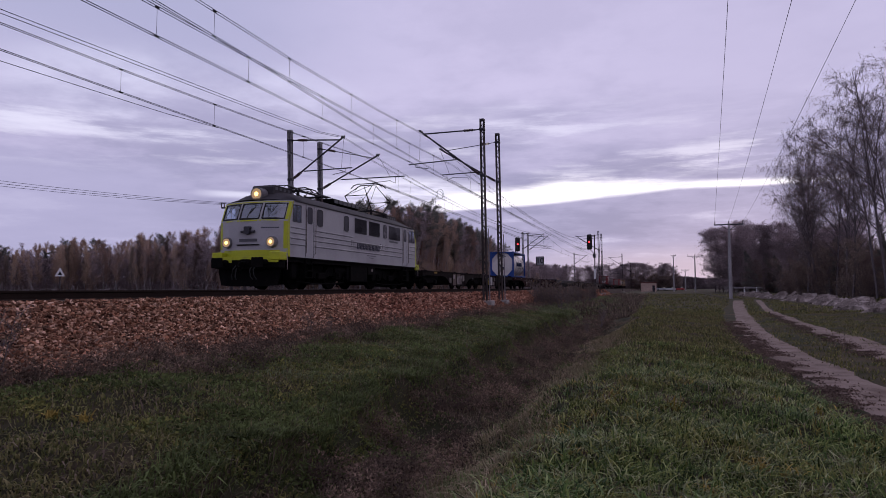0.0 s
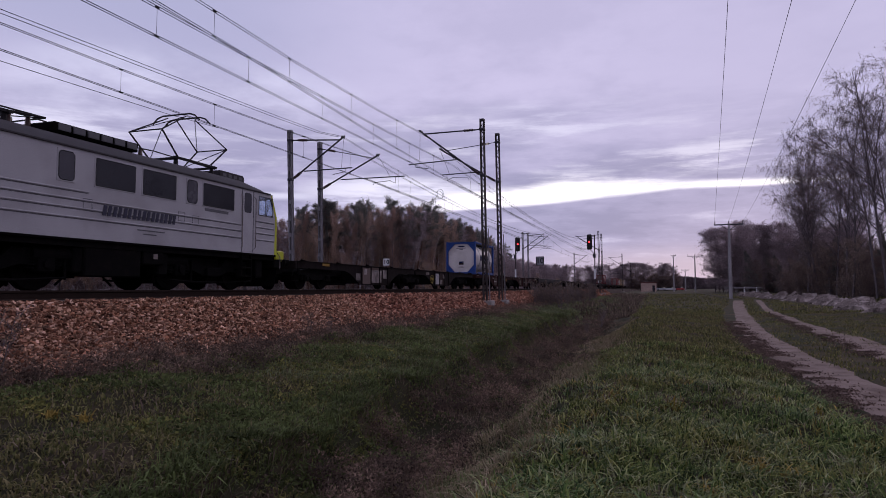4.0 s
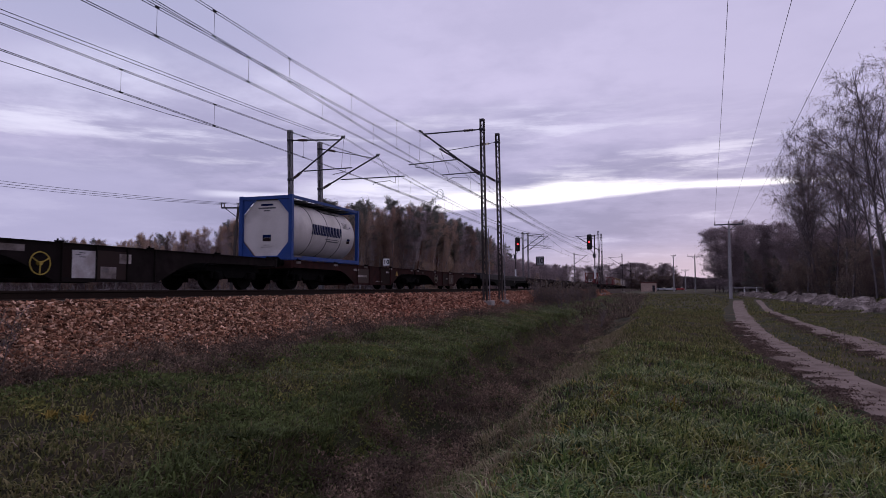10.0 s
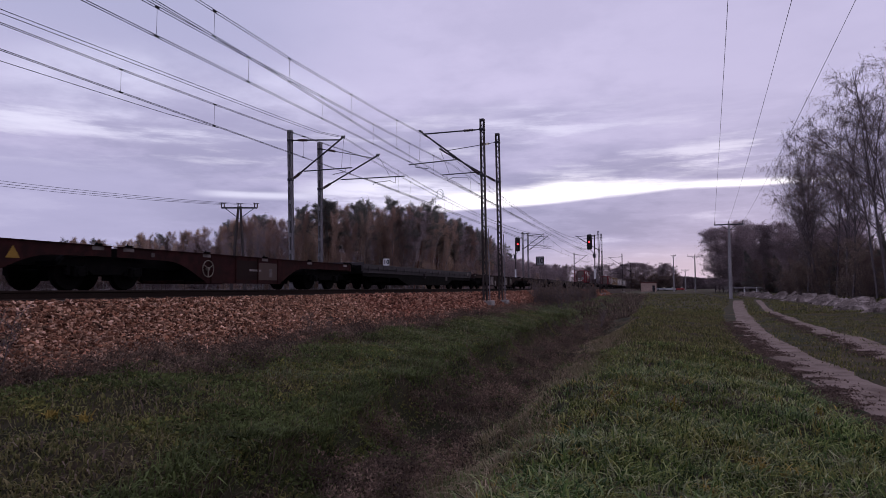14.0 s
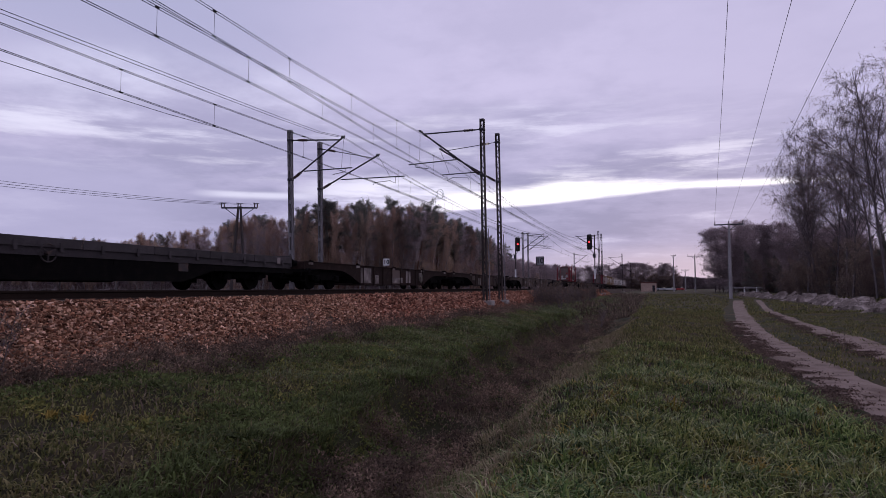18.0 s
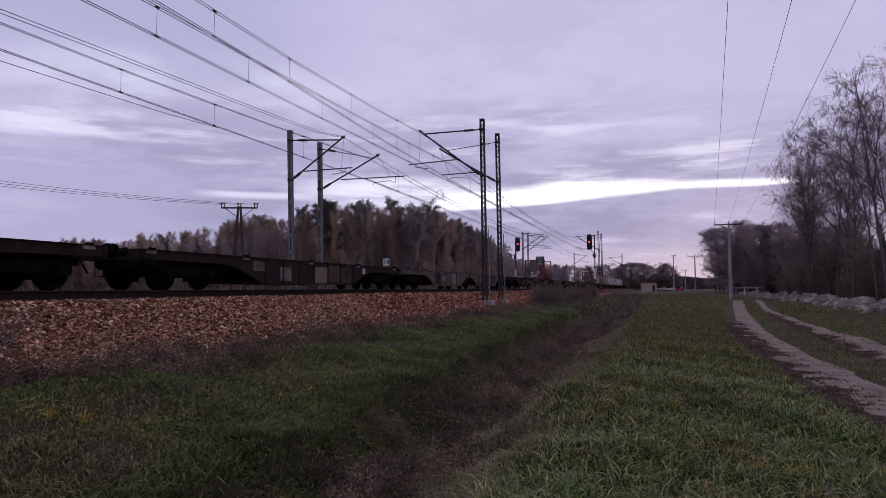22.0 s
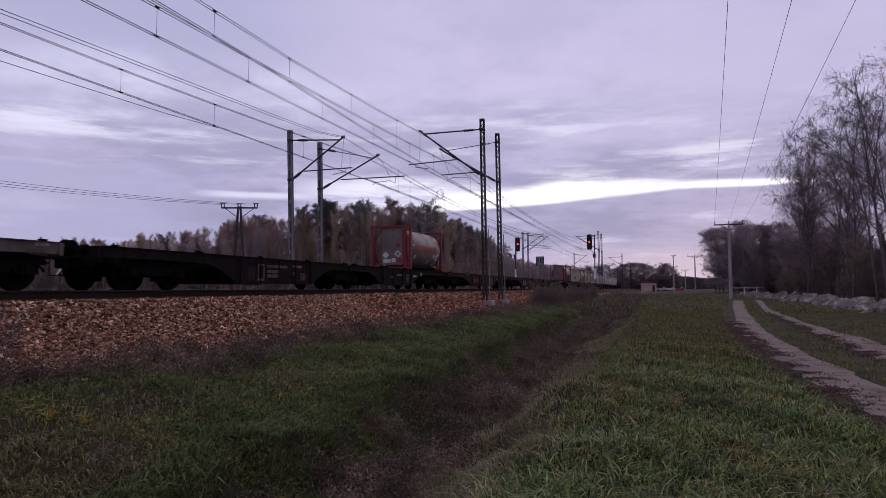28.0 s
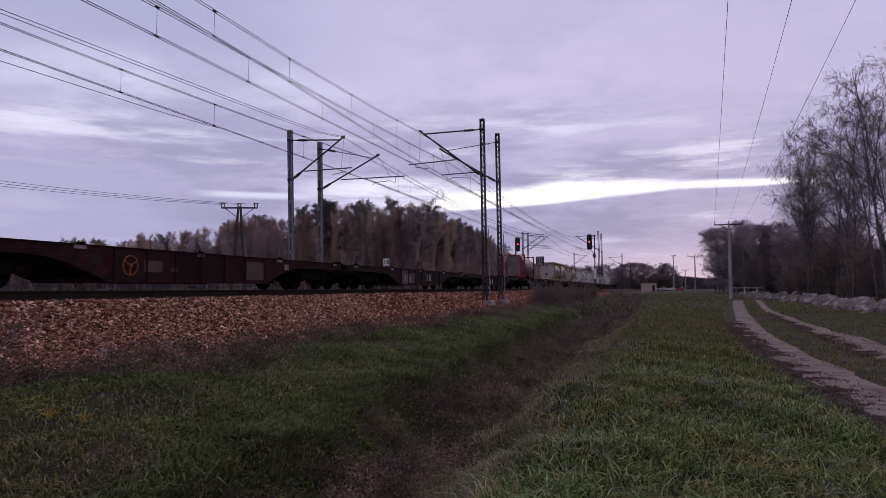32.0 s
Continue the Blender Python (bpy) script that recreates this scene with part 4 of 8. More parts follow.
def power_pole(x, y, top, turn, span, legs, foot=-1.3, name="power_pole"):
    p = thing(name, "concrete power pole with a steel crossarm" if legs == 1 else "two-legged concrete power pole with a braced crossarm", "power pole", "power poles", pose(x, y, 0, 0, 0, turn))
    if legs == 1:
        part("shaft", rod(fresh(), (0, 0, foot), (0, 0, top), 0.22, 0.12, 8), pole_concrete, p)
    else:
        for s in (-1, 1):
            part("leg", rod(fresh(), (s * 0.75, 0, foot), (s * 0.1, 0, top), 0.17, 0.11, 8), mast_steel, p)
    bm = fresh()
    box(bm, -span, span, -0.06, 0.06, top - 0.20, top - 0.06)
    part("crossarm", bm, dark_steel, p)
    for s in (-1, 1):
        part("brace", rod(fresh(), (0, 0.07, top - (0.85 if legs == 1 else 1.2)), (s * span * (0.55 if legs == 1 else 0.8), 0.07, top - 0.18), 0.035, seg=4), dark_steel, p)
    for k in (-1, 0, 1):
        for d in (-0.13, 0.13) if legs == 2 else (0,):
            part("insulator", rod(fresh(), (k * span * 0.93 + d, 0, top - 0.12), (k * span * 0.93 + d, 0, top + 0.30), 0.06, 0.05, 6), insulator_mat, p)
        if legs == 2:
            part("wire_clamp", rod(fresh(), (k * span * 0.93 - 0.32, 0, top + 0.34), (k * span * 0.93 + 0.32, 0, top + 0.28), 0.035, seg=5), dark_steel, p)
    return p


power_pole(8.6, 84.0, 7.75, -4, 1.65, 1)
power_pole(-38.0, 52.7, 8.0, 20, 1.7, 2)
for k in (-1, 0, 1):
    cable("power_wire", "single bare power wire", run((8.6 + k * 1.6, 84, 7.95), (1.6 + k * 1.68, -10, 8.85), 0.6, 24), 0.008, 0, None, "power wires")
    cable("power_wire", "single bare power wire", run((-38 + k * 1.55, 52.7 + k * 0.5, 8.2), (-52 + k * 1.5, 14 + k * 0.5, 8.6), 0.7, 14), 0.014, 0, None, "power wires")
for x, y, top, w in ((10.6, 190, 8.9, 1.9), (6.1, 230, 11.0, 0.8), (11.0, 260, 6.9, 1.5)):
    power_pole(x, y, top, 0, w, 1, -1.2)


# ---- far things along the verge ----
heap_mat = material("pale_earth_heap", (0.56, 0.475, 0.43), 0.95, var=0.3, scale=1.6, grain=9, bump=0.8, second=(0.070, 0.052, 0.044), share=0.56, second_scale=1.1)
heap_rng = random.Random(77)
for k in range(84):
    f = k / 83
    y = 42 + 64 * f ** 0.9
    x = 13.2 + heap_rng.uniform(-0.9, 0.9) + 0.7 * math.sin(y * 0.11) + (y - 42) * 0.012
    h, wide = heap_rng.uniform(0.25, 0.72), heap_rng.uniform(0.5, 1.15)
    bm = fresh()
    bmesh.ops.create_icosphere(bm, subdivisions=2, radius=1.0)
    off = heap_rng.uniform(0, 50)
    for v in bm.verts:
        n = noise.noise(v.co * 1.5 + Vector((off, 0, 0))) * 0.55 + noise.noise(v.co * 4.0 + Vector((0, off, 0))) * 0.35
        c = v.co * (1 + n)
        v.co = Vector((c.x * wide + 0.5 * c.z * h, c.y * wide * 0.62, max(-0.35, c.z) * h))
    heap = part("earth_mound", bm, heap_mat)
    tagged(heap, "low mound of pale dug earth beside the dirt track", "mound", "earth mounds")
    heap.matrix_basis = pose(x, y, float(ground_height(x, y)), 0, 0, heap_rng.uniform(-35, 35))

guard_grey = material("weathered_guard_rail", (0.24, 0.22, 0.22), 0.6, 0.2, var=0.15, scale=2, grain=20)
hut_wall = material("pinkish_render", (0.50, 0.37, 0.30), 0.9, var=0.12, scale=0.8, grain=10, second=(0.38, 0.28, 0.24), share=0.38)
hut_roof = material("dull_red_roofing", (0.16, 0.07, 0.06), 0.85, var=0.2, scale=1, grain=10)
hut = thing("relay_hut", "small flat-roofed pinkish trackside hut", "hut", "", pose(-2.0, 228, 0))
bm = fresh()
box(bm, -2.5, 2.5, 0, 3.2, -1.3, 1.75)
part("wall", bm, hut_wall, hut)
bm = fresh()
box(bm, -2.7, 2.7, -0.2, 3.4, 1.75, 2.0)
part("roof", bm, hut_roof, hut)
bm = fresh()
box(bm, 1.2, 2.0, -0.03, 0.02, -1.2, 0.9)
part("door", bm, dark_steel, hut)
rail = thing("guard_rail", "pale grey steel guard rail along the crossing road", "guard rail", "", pose(0, 150.6, 0))
bm = plate(fresh(), [(0, -0.14), (0.05, -0.10), (0.0, 0.0), (0.05, 0.10), (0.0, 0.14), (-0.02, 0.14), (-0.02, -0.14)], 7.2, "X")
bmesh.ops.transform(bm, matrix=Matrix.Translation((14.2, 0, 0.02)), verts=bm.verts)
part("beam", bm, guard_grey, rail)
for k in range(4):
    bm = fresh()
    box(bm, 14.5 + 2.1 * k, 14.6 + 2.1 * k, 0.06, 0.12, -1.3, 0.12)
    part("post", bm, guard_grey, rail)
for x, y in ((18.0, 150.0), (20.4, 150.0)):
    p = thing("marker_post", "short white roadside marker post", "post", "marker posts", pose(x, y, 0))
    part("shaft", rod(fresh(), (0, 0, -1.2), (0, 0, 0.15), 0.10, 0.09, 8), sign_white, p)
    part("band", rod(fresh(), (0, 0, -0.15), (0, 0, 0.0), 0.11, seg=8), mast_steel, p)
for k, (x, y, c) in enumerate(((4.6, 280, (0.35, 0.35, 0.37)), (8.0, 281, (0.5, 0.5, 0.5)), (11.6, 283, (0.25, 0.03, 0.03)))):
    car = thing("parked_car", ("grey", "white", "dark red")[k] + " parked car far off by the road", "car", "parked cars", pose(x, y, -1.05, 0, 0, 80))
    body_paint = material("car_paint", c, 0.35, var=0.05, scale=1, bump=0)
    part("body", plate(fresh(), [(-0.85, 0.3), (0.85, 0.3), (0.85, 0.85), (0.7, 0.95), (-0.7, 0.95), (-0.85, 0.85)], 4.2, "Y"), body_paint, car)
    bm = plate(fresh(), [(0.6, 0.94), (3.9, 0.94), (3.3, 1.45), (1.5, 1.45)], 1.4)
    for v in bm.verts:
        v.co.x -= 0.7
    part("cabin", bm, sign_black, car)
    for a in (0.8, 3.3):
        for b in (-0.75, 0.75):
            part("wheel", rod(fresh(), (b - 0.1, a, 0.32), (b + 0.1, a, 0.32), 0.32, seg=14), sign_black, car)

# ---- trees ----
bark_dark = material("dark_bark", (0.15, 0.128, 0.130), 0.95, var=0.3, scale=1.5, grain=18, bump=0.5)
bark_birch = material("birch_bark", (0.38, 0.345, 0.34), 0.9, var=0.2, scale=1.2, grain=9, bump=0.3, second=(0.08, 0.07, 0.07), share=0.40, second_scale=2.6)
bark_pine = material("pine_bark", (0.16, 0.085, 0.060), 0.95, var=0.3, scale=1.5, grain=14, bump=0.4)
twig_mat = material("twigs", (0.19, 0.15, 0.155), 0.95, var=0.2, scale=0.4, grain=9, bump=0, piece=0.25)
# autumn twigs and leaves lightened towards grey: distance haze is in their colour
pale_twig_mat = material("hazed_autumn_twigs", (0.30, 0.225, 0.205), 0.95, var=0.25, scale=0.3, grain=9, bump=0, piece=0.3)
leaf_gold = material("hazed_autumn_leaves", (0.45, 0.315, 0.255), 0.9, thin=0.55, var=0.3, scale=0.25, grain=5, bump=0, island=0.30, piece=0.30, hued=0.5,
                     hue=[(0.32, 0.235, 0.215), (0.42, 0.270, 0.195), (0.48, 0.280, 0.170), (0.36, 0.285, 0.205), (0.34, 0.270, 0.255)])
leaf_brown = material("brown_leaves", (0.25, 0.19, 0.17), 0.9, thin=0.5, var=0.3, scale=0.25, grain=5, bump=0, island=0.4, piece=0.35,
                      hue=[(0.13, 0.100, 0.095), (0.22, 0.155, 0.125), (0.17, 0.140, 0.115), (0.27, 0.180, 0.135)])
leaf_dark = material("few_dark_leaves", (0.17, 0.128, 0.115), 0.9, thin=0.4, var=0.3, scale=0.25, grain=5, bump=0, island=0.5)
# mauve-grey crowns and pale needles likewise carry the haze in the air
leaf_mauve = material("hazed_fine_twigs", (0.38, 0.305, 0.315), 0.9, thin=0.5, var=0.25, scale=0.25, grain=5, bump=0, island=0.35, piece=0.3)
needle_mat = material("hazed_pine_needles", (0.175, 0.170, 0.160), 0.9, thin=0.6, var=0.3, scale=0.3, grain=5, bump=0, island=0.45, piece=0.25,
                      hue=[(0.120, 0.126, 0.118), (0.165, 0.165, 0.145), (0.215, 0.195, 0.165)])


def tubes(segments, sides):
    """Tapered tubes along segments (p0, p1, r0, r1)."""
    a = np.array([(*s[0], *s[1], s[2], s[3]) for s in segments], dtype=float)
    p, q, r0, r1 = a[:, :3], a[:, 3:6], a[:, 6], a[:, 7]
    d = q - p
    d /= np.linalg.norm(d, axis=1, keepdims=True) + 1e-9
    ref = np.where(np.abs(d[:, 2:3]) < 0.9, [[0, 0, 1.0]], [[1.0, 0, 0]])
    u = np.cross(d, ref)
    u /= np.linalg.norm(u, axis=1, keepdims=True)
    v = np.cross(d, u)
    ang = np.arange(sides) * 2 * np.pi / sides
    c = u[:, None] * np.cos(ang)[None, :, None] + v[:, None] * np.sin(ang)[None, :, None]
    V = np.concatenate([p[:, None] + c * r0[:, None, None], q[:, None] + c * r1[:, None, None]], 1)
    i = np.arange(sides if sides > 2 else 1)
    f = np.stack([i, (i + 1) % sides, (i + 1) % sides + sides, i + sides], -1)
    F = f[None] + (np.arange(len(a)) * 2 * sides)[:, None, None]
    return V.reshape(-1, 3), F.reshape(-1, 4)


def tree(name, label, seed, h, first, limbs, reach, rise, twigs, leafy, leaf_size, leaf_stuff, bark, droop=0.15, r=0.16, fork=1, twig_r=0.012, twig_stuff=None, short=1.0, fluff=0.0, cone=False):
    """A trunk, its limbs, twigs on them and leaves on the twigs."""
    rng = np.random.default_rng(seed)
    t = thing(name, label, "tree", "trees")
    thin = 0.02 * min(1, h / 9)
    trunk, twig, ends = [], [], []
    stems = []
    for f in range(fork):
        p, d = np.array([0, 0, -0.4]), np.array([rng.normal(0, 0.05 + 0.12 * (fork > 1)), rng.normal(0, 0.05 + 0.12 * (fork > 1)), 1.0])
        pts = [p]
        n = 12
        for k in range(n):
            d = d + np.array([*rng.normal(0, 0.045, 2), 0])
            pts.append(pts[-1] + d / np.linalg.norm(d) * (h + 0.4) / n)
        for k in range(n):
            trunk.append((pts[k], pts[k + 1], r * (1 - k / n) + thin, r * (1 - (k + 1) / n) + thin))
        stems.append(pts)
    for k in range(limbs):
        pts = stems[k % fork]
        f = first + (1 - first) * ((k + rng.random()) / limbs) ** 0.9
        f = min(f, 0.985)
        i = min(int(f * 12), 11)
        p = pts[i] + (pts[i + 1] - pts[i]) * (f * 12 - i)
        a = rng.uniform(0, 2 * np.pi)
        u = (f - first) / (1 - first)
        shape = 1.05 - u if cone else math.sin(math.pi * (0.60 * u + 0.27)) ** 0.8
        long = h * reach * shape * rng.uniform(0.6, 1.25)
        d = np.array([math.cos(a), math.sin(a), rise * rng.uniform(0.6, 1.4)])
        d /= np.linalg.norm(d)
        m, rr = 5, r * (1 - f) * 0.5 + thin * 0.6
        q = p
        for j in range(m):
            d = d + rng.normal(0, 0.14, 3) + np.array([0, 0, -droop * j / m])
            d /= np.linalg.norm(d)
            e = q + d * long / m
            trunk.append((q, e, rr * (1 - j / m) + thin * 0.35, rr * (1 - (j + 1) / m) + thin * 0.35))
            for s in range(twigs):
                b = q + (e - q) * rng.random()
                g = d + rng.normal(0, 0.62, 3) + np.array([0, 0, 0.15 - droop])
                g /= np.linalg.norm(g)
                size = long * rng.uniform(0.16, 0.40) * short
                c = b + g * size * 0.55
                g2 = g + rng.normal(0, 0.35, 3) + np.array([0, 0, -droop])
                g2 /= np.linalg.norm(g2)
                c2 = c + g2 * size * 0.5
                twig.append((b, c, twig_r, twig_r * 0.7))
                twig.append((c, c2, twig_r * 0.7, twig_r * 0.35))
                ends += [c, c2, (b + c) / 2, (c + c2) / 2]
            q = e
    V, F = tubes(trunk, 4)
    sheet("trunk", V, F, bark, t, "", True)
    if twig:
        V, F = tubes(twig, 2)
        sheet("branchwork", V, F, twig_stuff or twig_mat, t)
    if leafy:
        ends = np.array(ends)
        spots = ends[rng.integers(0, len(ends), leafy)] + rng.normal(0, fluff or leaf_size * 0.9, (leafy, 3))
        V, F = leaves(spots, leaf_size, rng)
        sheet("crown", V, F, leaf_stuff, t)
    return t


def birch(label, seed, h, first, limbs, bark, r=0.15, lean=0.0, leafy=3600, wide=0.20):
    """A tall broadleaf nearly bare: ascending limbs, each with branches that carry drooping sprays of twigs."""
    rng = np.random.default_rng(seed)
    t = thing("birch_tree", label, "tree", "trees")
    wood, twig, ends = [], [], []

    def grow(p, d, long, n, r0, r1, jitter, sag, out):
        pts = [p]
        for k in range(n):
            d = d + rng.normal(0, jitter, 3) + np.array([0, 0, sag * (k + 1) / n])
            d = d / np.linalg.norm(d)
            q = pts[-1] + d * long / n
            out.append((pts[-1], q, r0 + (r1 - r0) * k / n, r0 + (r1 - r0) * (k + 1) / n))
            pts.append(q)
        return pts

    def on(pts, f):
        x = min(f, 0.999) * (len(pts) - 1)
        i = int(x)
        return pts[i] + (pts[i + 1] - pts[i]) * (x - i), (pts[i + 1] - pts[i]) / np.linalg.norm(pts[i + 1] - pts[i])

    stem = grow(np.array([0, 0, -0.4]), np.array([lean, rng.normal(0, 0.03), 1.0]), h * 0.97, 14, r, 0.018, 0.035, 0.02, wood)
    stems = [(stem, 1.0)]
    for k in range(2):
        p, d = on(stem, rng.uniform(0.30, 0.5))
        a = rng.uniform(0, 2 * np.pi)
        stems.append((grow(p, d + np.array([math.cos(a), math.sin(a), 0]) * 0.38, h * rng.uniform(0.36, 0.5), 9, r * 0.45, 0.012, 0.06, 0.05, wood), 0.7))
    for k in range(limbs):
        pts, share = stems[0] if k < limbs * 0.6 else stems[1 + k % 2]
        low = first if share == 1.0 else 0.15
        f = low + (0.98 - low) * ((k * 0.618) % 1.0)
        p, d = on(pts, f)
        u = (f - low) / (1 - low)
        a = rng.uniform(0, 2 * np.pi)
        long = h * wide * share * (0.45 + 0.9 * math.sin(math.pi * min(1, 0.22 + 0.72 * u))) * rng.uniform(0.6, 1.15) * (1.15 - 0.5 * u)
        limb = grow(p, d * 0.75 + np.array([math.cos(a), math.sin(a), 0.12]) * 0.85, long, 6, 0.012 + r * 0.30 * (1 - u), 0.008, 0.13, -0.10, wood)
        for b in range(7):
            p2, d2 = on(limb, 0.22 + 0.78 * (b + rng.random()) / 7)
            side = rng.normal(0, 1, 3)
            side -= d2 * (side @ d2)
            side /= np.linalg.norm(side)
            branch = grow(p2, d2 * 0.8 + side * 0.7, long * rng.uniform(0.22, 0.42), 4, 0.013, 0.006, 0.16, -0.16, twig)
            for w in range(7):
                p3, d3 = on(branch, rng.uniform(0.1, 1.0))
                spray = grow(p3, d3 + rng.normal(0, 0.55, 3), rng.uniform(0.35, 0.95), 2, 0.011, 0.006, 0.2, -0.30, twig)
                ends += [spray[1], spray[2]]
    V, F = tubes(wood, 5)
    sheet("trunk", V, F, bark, t, "", True)
    V, F = tubes(twig, 2)
    sheet("branchwork", V, F, twig_mat, t)
    ends = np.array(ends)
    V, F = leaves(ends[rng.integers(0, len(ends), leafy)] + rng.normal(0, 0.07, (leafy, 3)), 0.045, rng)
    sheet("crown", V, F, leaf_dark, t, "few withered leaves left on the twigs")
    return t, h


def plant(kinds, spots, seed, slim=1.0):
    """Put trees of these kinds (each built at its own height) at (x, y, height)."""
    rng = random.Random(seed)
    for k, (x, y, h) in enumerate(spots):
        ob, tall = kinds[rng.randrange(len(kinds))]
        s = h / tall
        z = float(ground_height(x, y))
        m = pose(x, y, z, 0, 0, rng.uniform(0, 360)) @ Matrix.Diagonal((s * slim * rng.uniform(0.85, 1.1), s * slim * rng.uniform(0.85, 1.1), s, 1))
        copy_thing(ob, m)


# tall bare birches and alders at the right edge of the verge
bare = [birch("tall slender bare birch with fine twigs and few leaves", 1, 23, 0.28, 50, bark_dark),
        birch("tall bare birch with pale stem and drooping twigs", 2, 23, 0.32, 44, bark_birch, 0.13),
        birch("tall bare alder with a dense fine crown", 3, 22, 0.20, 56, bark_dark, 0.15, 0.03, 5500),
        birch("tall bare birch with pale stem and drooping twigs", 4, 22, 0.25, 48, bark_dark, 0.14, -0.03)]
leaning = [birch("bare birch leaning out of the wood's edge", 5, 19, 0.28, 52, bark_dark, 0.15, -0.14, 4200, 0.22)]
under = [(tree("shrub_tree", "dense dark undergrowth tree with brown leaves", s, 9, 0.03, 30, 0.30, 0.8, 2, 6500, 0.075, leaf_brown, bark_dark, 0.1, 0.09, 2, 0.012, None, 1.0, 0.25), 9) for s in (11, 12)]
under_gold = [(tree("autumn_shrub_tree", "undergrowth tree with thin rusty foliage", s, 9, 0.03, 30, 0.30, 0.8, 2, 6500, 0.060, leaf_gold, bark_dark, 0.1, 0.09, 2, 0.012, pale_twig_mat, 1.0, 0.35), 9) for s in (13,)]
spruce = [(tree("spruce_tree", "dark green narrow young spruce", s, 12, 0.03, 60, 0.24, -0.05, 2, 8000, 0.095, needle_mat, bark_dark, 0.12, 0.12, cone=True), 12) for s in (21,)]
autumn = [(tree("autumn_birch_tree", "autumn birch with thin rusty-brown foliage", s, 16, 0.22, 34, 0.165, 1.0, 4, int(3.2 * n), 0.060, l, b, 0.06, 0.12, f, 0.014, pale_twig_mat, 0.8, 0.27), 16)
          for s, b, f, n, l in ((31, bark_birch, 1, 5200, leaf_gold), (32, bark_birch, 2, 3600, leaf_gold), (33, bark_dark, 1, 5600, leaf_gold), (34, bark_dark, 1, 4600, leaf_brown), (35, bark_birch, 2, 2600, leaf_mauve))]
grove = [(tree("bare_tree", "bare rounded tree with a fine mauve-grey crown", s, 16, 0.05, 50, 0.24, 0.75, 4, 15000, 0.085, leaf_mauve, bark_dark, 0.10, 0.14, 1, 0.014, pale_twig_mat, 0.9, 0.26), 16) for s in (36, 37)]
pine = [(tree("pine_tree", "tall pine with dark green needles in clumps", s, 18, 0.50, 24, 0.20, 0.40, 2, 11000, 0.085, needle_mat, bark_pine, -0.04, 0.17, 1, 0.012, None, 0.5, 0.22), 18) for s in (41, 42, 43)]
shrub = [(tree("bare_shrub", "low bare purplish-brown shrub", s, 1.6, 0.02, 26, 0.42, 0.9, 4, 900, 0.03, weed_mat, bark_dark, 0.0, 0.02, 3, 0.006), 1.6) for s in (51, 52)]

rng = random.Random(5)
spots = []
for row, (dx, count) in enumerate(((0, 12), (5.0, 5), (11, 4))):
    for k in range(count):
        y = 62 + (k + rng.uniform(0.1, 0.9)) * 52 / count
        spots.append((20.9 + dx + rng.uniform(-1.0, 1.0) + (y - 62) * 0.012, y, (22.4 + (y - 62) * 0.10) * rng.uniform(0.90, 1.02) * (1.0, 0.84, 0.72)[row]))
plant(bare, [p for k, p in enumerate(spots) if k not in (5, 13, 15, 18, 20)], 6)
for x, y, h, turn in ((20.9, 97.0, 18.5, 0), (21.6, 105.0, 16.0, 25)):
    copy_thing(leaning[0][0], pose(x, y, float(ground_height(x, y)), 0, 0, turn) @ Matrix.Scale(h / 19, 4))
plant(under, [(19.6 + rng.uniform(0, 16), 60 + rng.uniform(0, 60), rng.uniform(3.5, 8)) for k in range(64)], 7)
low_rng = random.Random(77)
plant(under, [(20.4 + low_rng.uniform(0, 4), 60 + low_rng.uniform(0, 58), low_rng.uniform(2.2, 4.2)) for k in range(40)], 27, 1.2)
plant(spruce, [(22 + rng.uniform(0, 16), 64 + rng.uniform(0, 56), rng.uniform(5, 9.5)) for k in range(22)], 8)
# the wood further along on the same side
plant(grove, [(16.5 + rng.uniform(0, 34), 172 + rng.uniform(0, 35), rng.uniform(14.5, 17.8)) for k in range(30)] + [(15.0, 182, 15.0), (16.5, 178, 15.8), (18.5, 176, 16.2), (21, 177, 16.0), (24, 176, 16.4), (27, 178, 15.8), (30, 177, 16.2), (33, 176, 16.8)], 9, 1.1)
plant(under, [(16 + rng.uniform(0, 32), 166 + rng.uniform(0, 20), rng.uniform(4, 8)) for k in range(16)], 10)
plant(spruce, [(22 + rng.uniform(0, 22), 166 + rng.uniform(0, 14), rng.uniform(7, 11)) for k in range(14)], 20)
plant(autumn[:1], [(27.5, 141, 5.5)], 21)

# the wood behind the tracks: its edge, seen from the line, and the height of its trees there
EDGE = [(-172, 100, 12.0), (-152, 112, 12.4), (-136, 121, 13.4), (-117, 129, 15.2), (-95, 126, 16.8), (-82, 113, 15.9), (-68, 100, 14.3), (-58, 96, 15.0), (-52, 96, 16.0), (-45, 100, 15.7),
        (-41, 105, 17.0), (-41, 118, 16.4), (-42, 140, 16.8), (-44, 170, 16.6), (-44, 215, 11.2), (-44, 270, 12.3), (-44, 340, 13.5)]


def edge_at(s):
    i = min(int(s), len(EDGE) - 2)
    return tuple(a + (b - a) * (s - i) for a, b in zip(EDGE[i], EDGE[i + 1]))


